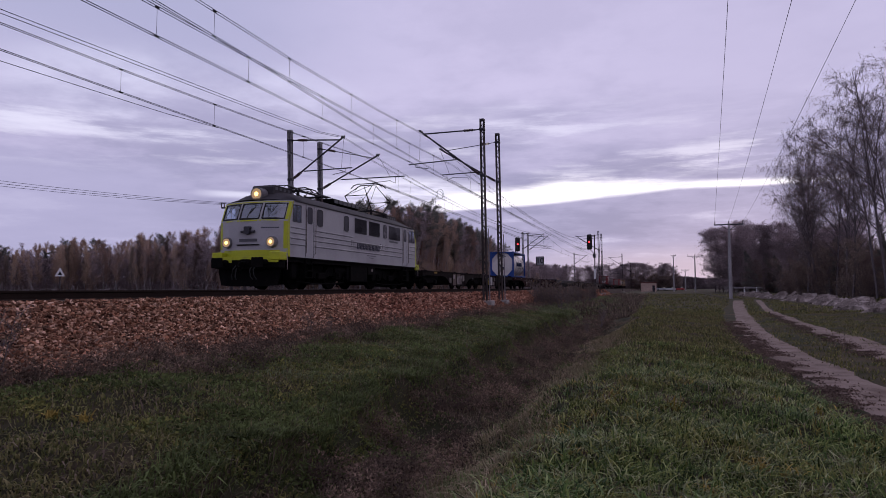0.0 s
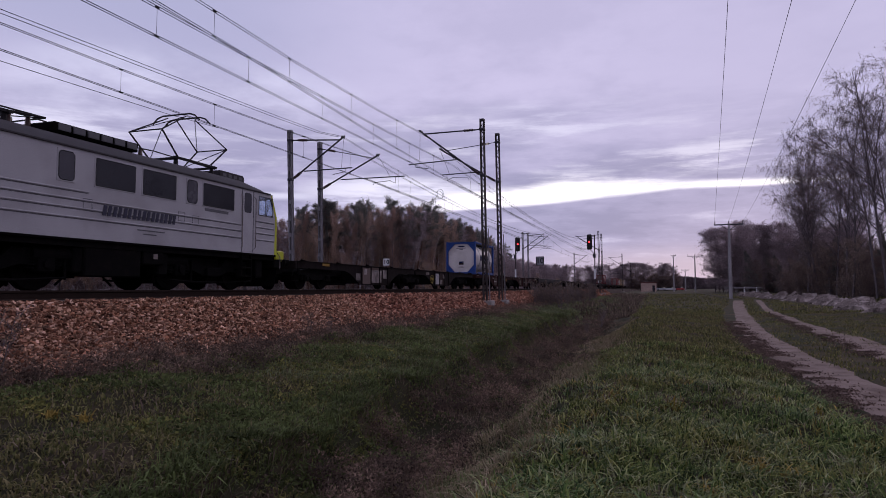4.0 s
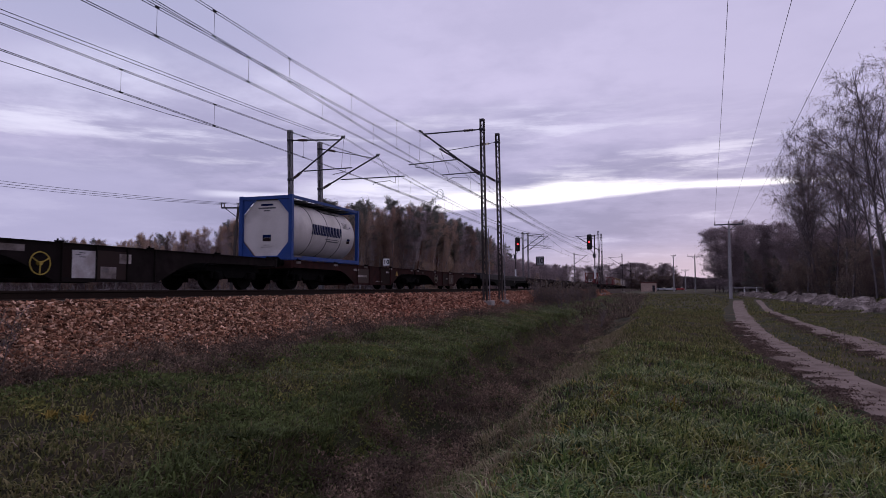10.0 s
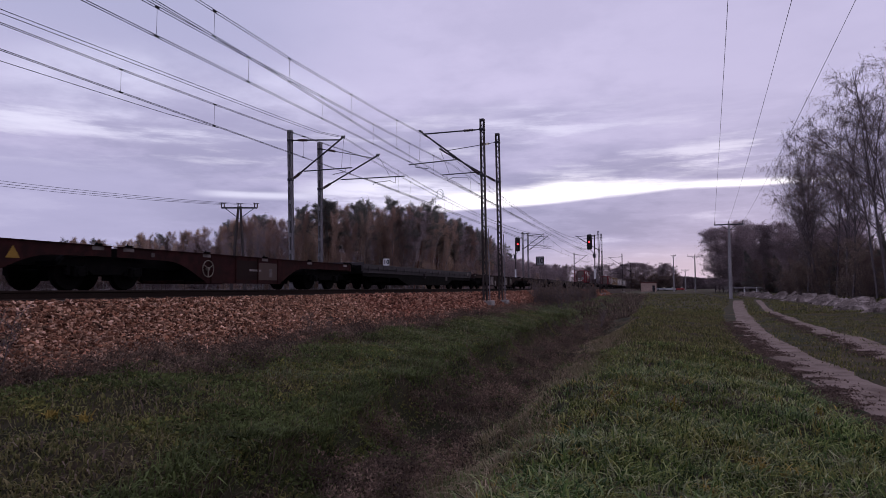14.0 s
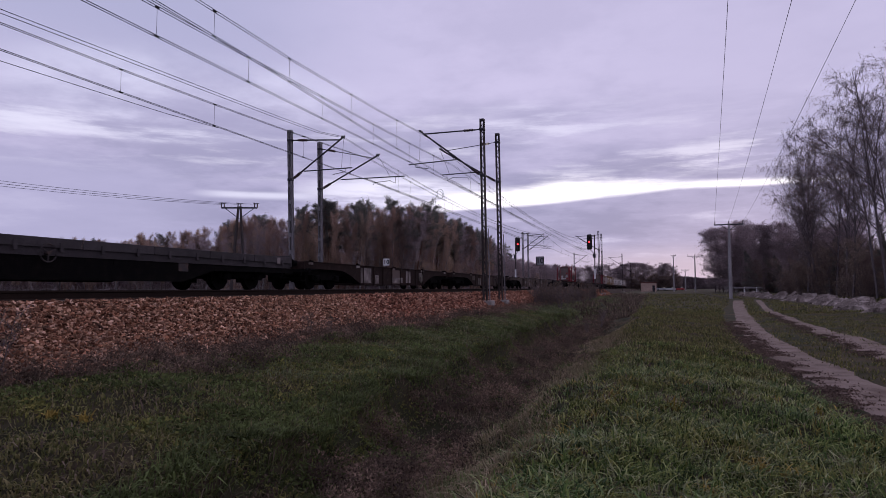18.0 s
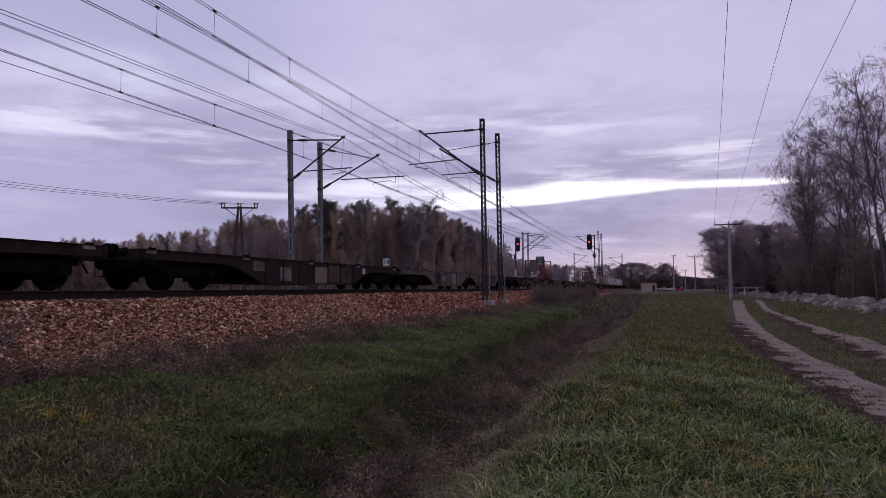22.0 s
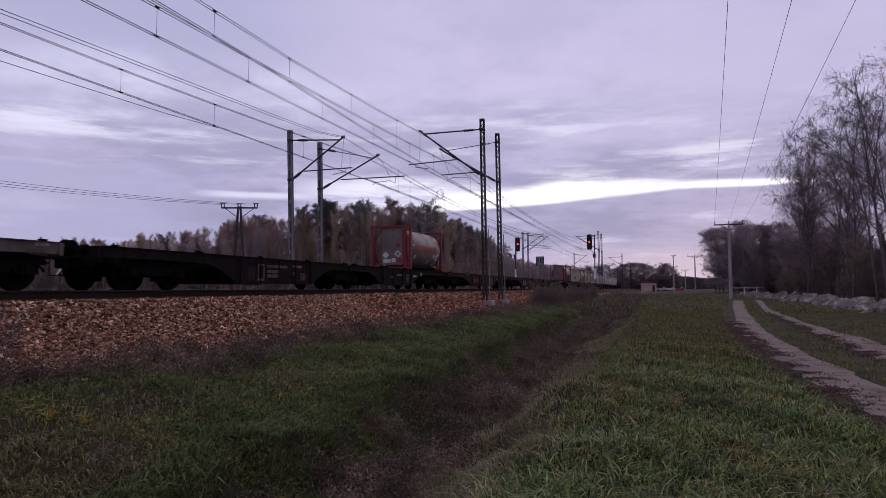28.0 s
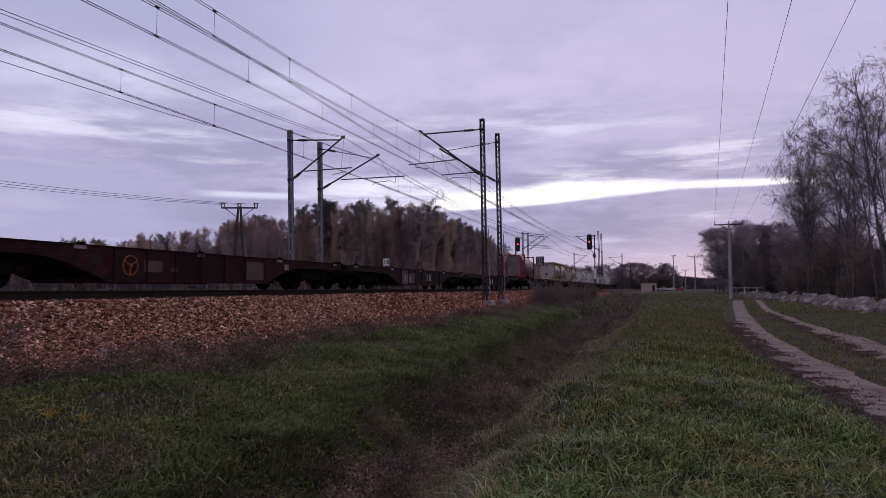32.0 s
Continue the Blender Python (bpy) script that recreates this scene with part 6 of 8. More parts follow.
container_wagon("long dark articulated container wagon carrying a red-framed tank", 178.2, 207.2, [(178.8, 192.7, 184.4, 189.4), (192.9, 206.6, 196.5, 200.8)], (180.9, 192.8, 204.5), "dark",
                [(185.0, 185.4, 0.32, 0.80, rust_paint["brown"]), (185.58, 185.64, 0.42, 0.92, rust_paint["light"]), (185.92, 185.98, 0.42, 0.92, rust_paint["light"]), (185.66, 185.9, 0.86, 0.92, rust_paint["light"]), (185.55, 186.0, 0.32, 0.40, rust_paint["light"]),
                 (186.15, 187.5, 0.80, 0.90, faint_print), (186.17, 186.95, 0.44, 0.56, faint_print), (186.17, 186.95, 0.60, 0.72, faint_print), (187.88, 188.55, 0.84, 0.94, faint_print), (187.88, 188.13, 0.55, 0.67, faint_print), (188.45, 188.83, 0.36, 0.65, faint_print),
                 (198.58, 199.25, 0.72, 0.82, faint_yellow), (197.69, 198.0, 0.62, 0.67, W), (199.9, 200.38, 0.74, 0.82, faint_print), (199.9, 200.38, 0.62, 0.70, faint_print), (199.9, 200.38, 0.50, 0.58, faint_print), (199.9, 200.38, 0.39, 0.46, faint_print),
                 (201.03, 201.61, 0.69, 0.80, W), (202.3, 202.5, 0.79, 0.97, plate_pale)], None)
container_wagon("rust-brown four-axle container wagon, empty", 207.3, 227.0, [(207.9, 226.4, 213.6, 220.7)], (210.0, 224.4), "red",
                [(214.8, 215.5, 0.50, 0.82, faint_print), (215.85, 216.12, 0.52, 0.64, faint_print), (212.98, 213.36, 0.66, 0.90, rust_paint["brown"]), (221.88, 222.18, 0.74, 0.95, W)], 214.25, wheel_rust)
container_wagon("dull brown four-axle container wagon, empty", 227.1, 246.8, [(227.7, 246.2, 233.6, 240.6)], (229.9, 244.2), "brown", [(234.2, 235.4, 0.4, 0.8, W), (238.0, 238.8, 0.5, 0.9, W)], None)
tri_mark = plate(fresh(), [(-0.17, 0.72), (0.17, 0.72), (0.0, 1.0)], 0.004)
for v in tri_mark.verts:
    v.co += Vector((1.296, 74.4 - (63.2 + 91.4) / 2, 0))
part("marking", tri_mark, plate_yellow, red_wagon, "yellow warning triangle")
for k in range(10):
    a = 246.9 + 19.8 * k
    container_wagon("dark four-axle container wagon far down the train", a, a + 19.7, [(a + 0.6, a + 19.1, a + 6.3, a + 13.4)], (a + 2.7, a + 17.0), ("brown", "dark", "brown", "red")[k % 4], [(a + 7, a + 8.2, 0.4, 0.8, W)], None)


def flat_wagon(q0, q1):
    """A bogie flat wagon with low drop sides and a trussed underframe."""
    qc = (q0 + q1) / 2
    w = thing("flat_wagon", "bogie flat wagon with low grey wooden drop sides", "freight wagon", "freight wagons")
    L = q1 - q0 - 1.24
    a, b = -L / 2, L / 2
    boards = material("weathered_grey_boards", (0.056, 0.048, 0.050), 0.85, var=0.35, scale=1.2, grain=18, bump=0.25, second=(0.036, 0.033, 0.033), share=0.4, piece=0.2)
    n = 8
    for s in (-1, 1):
        for k in range(n):
            y0, y1 = a + L * k / n, a + L * (k + 1) / n - 0.03
            bm = fresh()
            box(bm, s * 1.40 - 0.02, s * 1.40 + 0.02, y0, y1, 0.99, 1.22, 0.006)
            side = part("drop_side", bm, boards, w)
            for f in (0.25, 0.75):
                y = y0 + (y1 - y0) * f
                bm = fresh()
                box(bm, s * 1.43 - 0.015, s * 1.43 + 0.015, y - 0.05, y + 0.05, 0.90, 1.12, 0.005)
                part("hinge", bm, boards, side)
        bm = plate(fresh(), [(a, 0.62), (-5.0, 0.60), (-3.6, 0.24), (3.6, 0.24), (5.0, 0.60), (b, 0.62), (b, 0.86), (a, 0.86)], 0.02)
        for v in bm.verts:
            v.co.x += s * 1.34 - 0.01
        part("sole_bar", bm, black_under, w)
    bm = fresh()
    box(bm, -1.375, 1.375, a, b, 0.80, 1.0)
    part("deck", bm, boards, w)
    bm = fresh()
    box(bm, -0.3, 0.3, a, b, 0.45, 0.8)
    for y in (-4, -2, 0, 2, 4):
        box(bm, -1.3, 1.3, y - 0.08, y + 0.08, 0.32, 0.8)
    part("underframe", bm, black_under, w)
    for y in (94.9 - qc, 108.5 - qc):
        bogie(w, y)
    for y, out in ((a, -1), (b, 1)):
        bm = fresh()
        box(bm, -1.42, 1.42, y - 0.03, y + 0.03, 0.86, 1.30, 0.01)
        part("end_board", bm, boards, w)
        bm = fresh()
        box(bm, -1.3, 1.3, y - 0.08, y + 0.08, 0.75, 1.15, 0.01)
        part("headstock", bm, black_under, w)
        for x in (-0.875, 0.875):
            buffer(w, x, y + out * 0.08, out)
    handwheel(w, 1.47, 100.6 - qc, 0.86, 0.21, mast_steel)
    patch("label_plate", w, 102.6 - qc, 103.4 - qc, 0.62, 0.82, 1.352, black_under)
    patch("label_plate", w, 105.0 - qc, 105.4 - qc, 0.55, 0.80, 1.352, mast_steel)
    patch("label_plate", w, 110.1 - qc, 110.3 - qc, 0.95, 1.18, 1.422, plate_white)
    RIDERS.append((w, qc))


flat_wagon(91.5, 111.7)


# ---- tank containers ----
def barrel(bm, r, y0, y1, z, dome, seg=40):
    """A tank with dished ends, lying along y."""
    stations = [(y0 - dome * math.cos(a), r * math.sin(a)) for a in (0.05, 0.35, 0.7, 1.0, 1.3)] + [(y0, r)]
    stations += [(y0 + (y1 - y0) * k / 6, r) for k in range(1, 6)] + [(y1, r)] + [(y1 + dome * math.cos(a), r * math.sin(a)) for a in (1.3, 1.0, 0.7, 0.35, 0.05)]
    rings = [[bm.verts.new((rr * math.cos(2 * math.pi * k / seg), y, z + rr * math.sin(2 * math.pi * k / seg))) for k in range(seg)] for y, rr in stations]
    for one, two in zip(rings, rings[1:]):
        for k in range(seg):
            bm.faces.new((one[k], one[(k + 1) % seg], two[(k + 1) % seg], two[k]))
    bm.faces.new(rings[0])
    bm.faces.new(rings[-1][::-1])
    bmesh.ops.recalc_face_normals(bm, faces=bm.faces)
    return bm


def curved_patch(name, parent, y0, y1, a0, a1, r, z, stuff, label="", lean=0.0):
    """A thin plate that follows the tank's round side, between two angles up from the horizontal."""
    bm = fresh()
    n = 5
    one, two = [], []
    for k in range(n + 1):
        a = radians(a0 + (a1 - a0) * k / n)
        d = lean * k / n
        one.append(bm.verts.new((r * math.cos(a), y0 + d, z + r * math.sin(a))))
        two.append(bm.verts.new((r * math.cos(a), y1 + d, z + r * math.sin(a))))
    for k in range(n):
        bm.faces.new((one[k], two[k], two[k + 1], one[k + 1]))
    return part(name, bm, stuff, parent, label)


placard_white = material("white_placard", (0.50, 0.48, 0.46), 0.6, var=0.15, scale=4)


def word_blocks(parent, y0, y1, count, a0, a1, r, z, stuff, lean=0.0, fill=0.8):
    """The company name on the tank, as plain blocks."""
    step = (y1 - y0) / count
    for k in range(count):
        curved_patch("name_bar", parent, y0 + step * k, y0 + step * (k + fill * 0.40), a0, a1, r, z, stuff, "", lean)
        curved_patch("name_bar", parent, y0 + step * (k + fill * 0.58), y0 + step * (k + fill), a0, a1, r, z, stuff, "", lean)


def frame_bar(bm, a, b, w):
    """A square hollow-section bar."""
    a, b = Vector(a), Vector(b)
    m = Matrix.Translation((a + b) / 2) @ (b - a).to_track_quat("Z", "Y").to_matrix().to_4x4() @ Matrix.Diagonal((w, w, (b - a).length, 1))
    bmesh.ops.create_cube(bm, size=1, matrix=m)
    return bm


BASE = 1.155
CW, CL, CH = 2.438, 6.058, 2.591


def corner_castings(parent, stuff, long=CL, sides=(0.08 - CW / 2, CW / 2 - 0.08)):
    for cx in sides:
        for y in (0, 1):
            for z in (0, 1):
                bm = fresh()
                cy, cz = 0.09 + y * (long - 0.18), BASE + 0.06 + z * (CH - 0.12)
                box(bm, cx - 0.082, cx + 0.082, cy - 0.092, cy + 0.092, cz - 0.062, cz + 0.062, 0.012)
                part("corner_casting", bm, stuff, parent)


def boxed_tank(q0, label, blue, shell, print_stuff, front_panel=True, words=9):
    """A tank in a full box frame, with a panelled octagonal front."""
    c = thing("tank_container", label, "tank container", "tank containers")
    e, zt, zb = CW / 2 - 0.08, BASE + CH - 0.09, BASE + 0.09
    for x in (-e, e):
        for y in (0.08, CL - 0.08):
            part("corner_post", frame_bar(fresh(), (x, y, BASE + 0.1), (x, y, BASE + CH - 0.1), 0.155), blue, c)
        part("top_rail", frame_bar(fresh(), (x, 0.15, zt + 0.02), (x, CL - 0.15, zt + 0.02), 0.11), blue, c)
        part("bottom_rail", frame_bar(fresh(), (x, 0.15, zb + 0.02), (x, CL - 0.15, zb + 0.02), 0.16), blue, c)
    for y in (0.08, CL - 0.08):
        part("end_rail", frame_bar(fresh(), (-e, y, zt), (e, y, zt), 0.13), blue, c)
        part("end_rail", frame_bar(fresh(), (-e, y, zb), (e, y, zb), 0.15), blue, c)
        for x, z in ((-1, 0), (1, 0), (-1, 1), (1, 1)) if y < 1 else ():
            zz = BASE + 0.15 if z == 0 else BASE + CH - 0.15
            k = 1 if z == 0 else -1
            bm = plate(fresh(), [(x * (e - 0.07), zz), (x * (e - 0.62), zz), (x * (e - 0.07), zz + k * 0.62)], 0.05, "Y")
            for v in bm.verts:
                v.co.y += y - 0.025
            part("gusset", bm, blue, c)
    corner_castings(c, blue)
    r, z = 1.145, BASE + CH / 2 + 0.03
    part("tank", barrel(fresh(), r, 0.45, CL - 0.40, z, 0.28), shell, c, "", True)
    if front_panel:
        for y in (0.14,):
            o, i = 1.08, 0.50
            bm = plate(fresh(), [(-o, z - i), (-i, z - o - 0.06), (i, z - o - 0.06), (o, z - i), (o, z + i), (i, z + o), (-i, z + o), (-o, z + i)], 0.03, "Y")
            for v in bm.verts:
                v.co.y += y
            panel = part("end_panel", bm, shell, c, "flat pale octagonal end panel")
            if y < 1:
                for x0, x1, z0, z1, st in ((-0.28, 0.28, 0.86, 0.94, print_stuff), (-0.40, 0.40, 0.74, 0.80, dark_line), (-0.15, 0.15, 0.64, 0.69, dark_line), (-0.19, 0.19, -0.42, -0.30, print_stuff), (-0.19, 0.19, -0.56, -0.43, rust_paint["brown"]),
                                           (-0.13, 0.13, -0.72, -0.70, dark_line), (-0.24, 0.24, -0.80, -0.78, dark_line)):
                    bm = fresh()
                    box(bm, x0, x1, y - 0.006, y - 0.001, z + z0, z + z1)
                    part("print", bm, st, panel)
    for y in (1.75, 3.05, 4.35):
        bm = ring(fresh(), (0, y, z), (0, 1, 0), r + 0.004, 0.014, 48)
        part("band", bm, dark_line, c)
    word_blocks(c, 1.66, 4.24, words, -9, 12.5, r + 0.012, z, print_stuff, 0.12, 0.90)
    curved_patch("print", c, 2.85, 4.2, -16, -14.5, r + 0.012, z, dark_line)
    curved_patch("print", c, 3.05, 4.1, -21, -18.5, r + 0.012, z, dark_line)
    curved_patch("placard", c, 4.9, 5.2, -13, -8, r + 0.012, z, print_stuff)
    curved_patch("placard", c, 4.9, 5.2, -19, -13.4, r + 0.012, z, rust_paint["brown"])
    for k in range(5):
        curved_patch("print", c, 4.55, 5.1 - 0.06 * (k % 2), 27 - 3 * k, 28.2 - 3 * k, r + 0.012, z, dark_line)
    curved_patch("placard", c, 5.2, 5.32, 17, 21, r + 0.012, z, print_stuff)
    for x in (-0.72, -0.54, -0.36, -0.18, 0.0, 0.18, 0.36, 0.54, 0.72):
        bm = fresh()
        box(bm, x - 0.08, x + 0.08, 0.16, CL - 0.16, BASE + CH - 0.10, BASE + CH - 0.07)
        part("walkway_board", bm, dark_steel, c)
    for y in (1.2, 2.2, 3.2, 4.2, 5.0):
        part("walkway_bearer", frame_bar(fresh(), (-e, y, zt - 0.036), (e, y, zt - 0.036), 0.05), dark_steel, c)
    bm = string(fresh(), [(0.62, 3.0, z + 0.98), (0.75, 3.4, z + 0.88), (0.72, 4.4, z + 0.90), (0.66, 5.6, z + 0.84)], 0.03)
    part("hose", bm, rubber, c)
    bm = fresh()
    box(bm, -0.2, 0.2, 2.9, 3.3, z + r - 0.02, z + r + 0.08, 0.02)
    part("manhole", bm, dark_steel, c)
    patch("label_plate", c, 0.2, 0.75, BASE + 0.12, BASE + 0.19, e + 0.082, plate_white)
    RIDERS.append((c, q0))
    return c


def beam_tank(q0, label, red, shell, print_stuff, words=5, placards=True):
    """A beam tank: the shell hangs between two end frames with no side rails."""
    long = 5.78
    c = thing("beam_tank_container", label, "tank container", "tank containers")
    far, e, zt, zb = -1.25, CW / 2 - 0.08, BASE + CH - 0.07, BASE + 0.08
    for y in (0.08, long - 0.08):
        for x in (far, e):
            part("corner_post", frame_bar(fresh(), (x, y, BASE + 0.1), (x, y, BASE + CH - 0.1), 0.15), red, c)
            part("strut", frame_bar(fresh(), (x * 0.98, y, BASE + 0.15), (x * 0.42, y + (0.35 if y < 1 else -0.35), BASE + 0.75), 0.09), red, c)
        part("end_rail", frame_bar(fresh(), (far, y, zt), (e, y, zt), 0.11), red, c)
        part("end_rail", frame_bar(fresh(), (far, y, zb), (e, y, zb), 0.13), red, c)
    corner_castings(c, red, long, (far, e))
    r, z = 1.175, BASE + CH / 2
    part("tank", barrel(fresh(), r, 0.37, long - 0.31, z, 0.20), shell, c, "", True)
    for y in (0.42, long - 0.42):
        bm = ring(fresh(), (0, y + (-0.08 if y < 1 else 0.08), z), (0, 1, 0), 1.04, 0.07, 40)
        part("saddle_ring", bm, red, c)
    bm = fresh()
    box(bm, -0.71, 0.62, 0.10, 0.16, BASE + 0.25, BASE + CH - 0.06, 0.02)
    panel = part("end_panel", bm, shell, c, "tall dirty panel carrying hazard placards")
    for x0, x1 in ((-0.77, -0.715), (0.625, 0.86)):
        bm = fresh()
        box(bm, x0, x1, 0.12, 0.24, BASE + 0.15, BASE + CH - 0.22, 0.01)
        part("upright", bm, red, c)
    if placards:
        def tilted(name, x, zz, s, st, turn=45):
            bm = fresh()
            box(bm, -s / 2, s / 2, -0.004, 0.004, -s / 2, s / 2)
            o = part(name, bm, st, panel)
            o.matrix_basis = pose(x, 0.092, zz, 0, turn, 0)
        tilted("placard", -0.42, BASE + 0.85, 0.30, placard_white)
        tilted("placard", 0.34, BASE + 0.92, 0.32, placard_white)
        tilted("placard", 0.34, BASE + 0.915, 0.20, dark_line)
        for x0, x1, z0, z1, st in ((-0.58, -0.12, 0.40, 0.62, placard_white), (-0.06, 0.20, 0.42, 0.66, placard_white), (0.24, 0.58, 0.40, 0.66, print_stuff), (-0.2, 0.2, 1.95, 2.02, dark_line), (-0.35, 0.3, 1.82, 1.87, dark_line), (-0.1, 0.15, 2.25, 2.32, dark_line)):
            bm = fresh()
            box(bm, x0, x1, 0.093, 0.098, BASE + z0, BASE + z1)
            part("print", bm, st, panel)
        bm = rod(fresh(), (0.36, 0.090, BASE + 1.42), (0.36, 0.098, BASE + 1.42), 0.15, seg=20)
        part("print", bm, print_stuff, panel)
        word_blocks(c, 1.06, 4.78, words, -9.5, 11, r + 0.012, z, print_stuff, 0.0, 0.84)
        curved_patch("placard", c, 0.82, 1.10, -32, -20, r + 0.012, z, placard_white, "", 0.08)
        curved_patch("placard", c, 0.40, 0.66, 5.5, 9, r + 0.012, z, placard_white)
        for y, g, up, lean in ((4.10, 0.36, 5, 0.0), (4.46, 0.26, 6, 0.14), (4.74, 0.22, 7, 0.12), (4.72, 0.28, 6, 0.10), (4.56, 0.28, 6, 0.12), (3.34, 0.24, 7, 0.10)):
            mid = {4.10: -18, 4.46: -21, 4.74: -14, 4.72: -31, 4.56: -45, 3.34: -40}[y]
            curved_patch("placard", c, y, y + g, mid - up, mid + up, r + 0.012 + 0.004 * (up == 7), z, placard_white, "", lean)
        curved_patch("print", c, 1.86, 2.14, -40, -30, r + 0.012, z, print_stuff)
        curved_patch("print", c, 3.98, 4.28, -36, -29, r + 0.012, z, plate_yellow)
        curved_patch("print", c, 4.34, 5.05, 26, 33, r + 0.012, z, plate_yellow)
    # added plate that keeps the gap under the tank dark
    bm = fresh()
    box(bm, -0.9, 0.9, 0.5, long - 0.5, BASE + 0.10, BASE + 0.24, 0.02)
    part("sole_plate", bm, black_under, c)
    for y in (1.3, 2.5, 3.6, 4.7):
        bm = ring(fresh(), (0, y, z), (0, 1, 0), r - 0.003, 0.007, 48)
        part("band", bm, shell, c)
    bm = fresh()
    box(bm, -0.25, 0.25, 2.7, 3.2, z + r - 0.03, z + r + 0.08, 0.02)
    part("manhole", bm, dark_steel, c)
    RIDERS.append((c, q0))
    return c


frame_blue = material("blue_frame_paint", (0.012, 0.046, 0.200), 0.6, var=0.15, scale=1.5, grain=30, bump=0.1, second=(0.02, 0.052, 0.18), share=0.36)
shell_white = material("offwhite_tank_shell", (0.60, 0.555, 0.52), 0.5, var=0.06, scale=0.8, grain=30, bump=0.04, second=(0.42, 0.38, 0.35), share=0.38, second_scale=0.9)
navy_blue = material("navy_blue_print", (0.006, 0.012, 0.055), 0.9, var=0.1, scale=4, bump=0)
frame_red = material("red_frame_paint", (0.205, 0.020, 0.026), 0.55, var=0.15, scale=1.5, grain=30, bump=0.1, second=(0.13, 0.03, 0.03), share=0.36)
shell_beige = material("dirty_beige_tank_shell", (0.185, 0.135, 0.118), 0.55, var=0.18, scale=0.7, grain=20, bump=0.06, second=(0.105, 0.078, 0.070), share=0.47, second_scale=1.1)
red_print = material("red_print", (0.24, 0.030, 0.030), 0.55, var=0.1, scale=4, bump=0)
frame_yellow = material("ochre_frame_paint", (0.27, 0.175, 0.085), 0.55, var=0.15, scale=1.5, grain=30, bump=0.1)
shell_cream = material("cream_tank_shell", (0.40, 0.335, 0.29), 0.5, var=0.1, scale=0.8, grain=20, bump=0.06)

boxed_tank(63.77, "off-white tank container in a blue box frame on a wagon", frame_blue, shell_white, navy_blue)
beam_tank(200.93, "dirty beige tank container with red end frames on a wagon", frame_red, shell_beige, red_print)
beam_tank(270.2, "reddish tank container with dark red end frames on a wagon", frame_red, shell_beige, red_print, 5, False)
boxed_tank(292.4, "cream tank container in an ochre frame on a wagon", frame_yellow, shell_cream, dark_line)
boxed_tank(299.0, "cream tank container in an ochre frame on a wagon", frame_yellow, shell_cream, dark_line)
boxed_tank(312.6, "cream tank container in an ochre frame on a wagon", frame_yellow, shell_cream, dark_line)
boxed_tank(329.0, "off-white tank container in a pale frame on a wagon", shell_cream, shell_white, dark_line)
boxed_tank(348.0, "off-white tank container in a pale frame on a wagon", shell_cream, shell_white, dark_line)
boxed_tank(356.0, "off-white tank container in a pale frame on a wagon", shell_cream, shell_white, dark_line)
boxed_tank(388.0, "off-white tank container in a pale frame on a wagon", shell_cream, shell_white, dark_line)
boxed_tank(408.0, "off-white tank container in a pale frame on a wagon", shell_cream, shell_white, dark_line)

# ---- locomotive ----
lamp_grey = material("lamp_housing", (0.16, 0.15, 0.15), 0.6, var=0.2, scale=3)


def nose(x, z):
    """How far the cab front lies ahead of the middle, at a place across and up the front."""
    y = 7.25 - 0.36 * (abs(x) / 1.5) ** 2.2
    if z > 2.62:
        y -= (z - 2.62) * 0.42
    if z > 3.38:
        y -= (z - 3.38) ** 1.5 * 1.5
    return y


def roof_z(x):
    return 3.42 + 0.55 * (1 - (abs(x) / 1.52) ** 2.4)


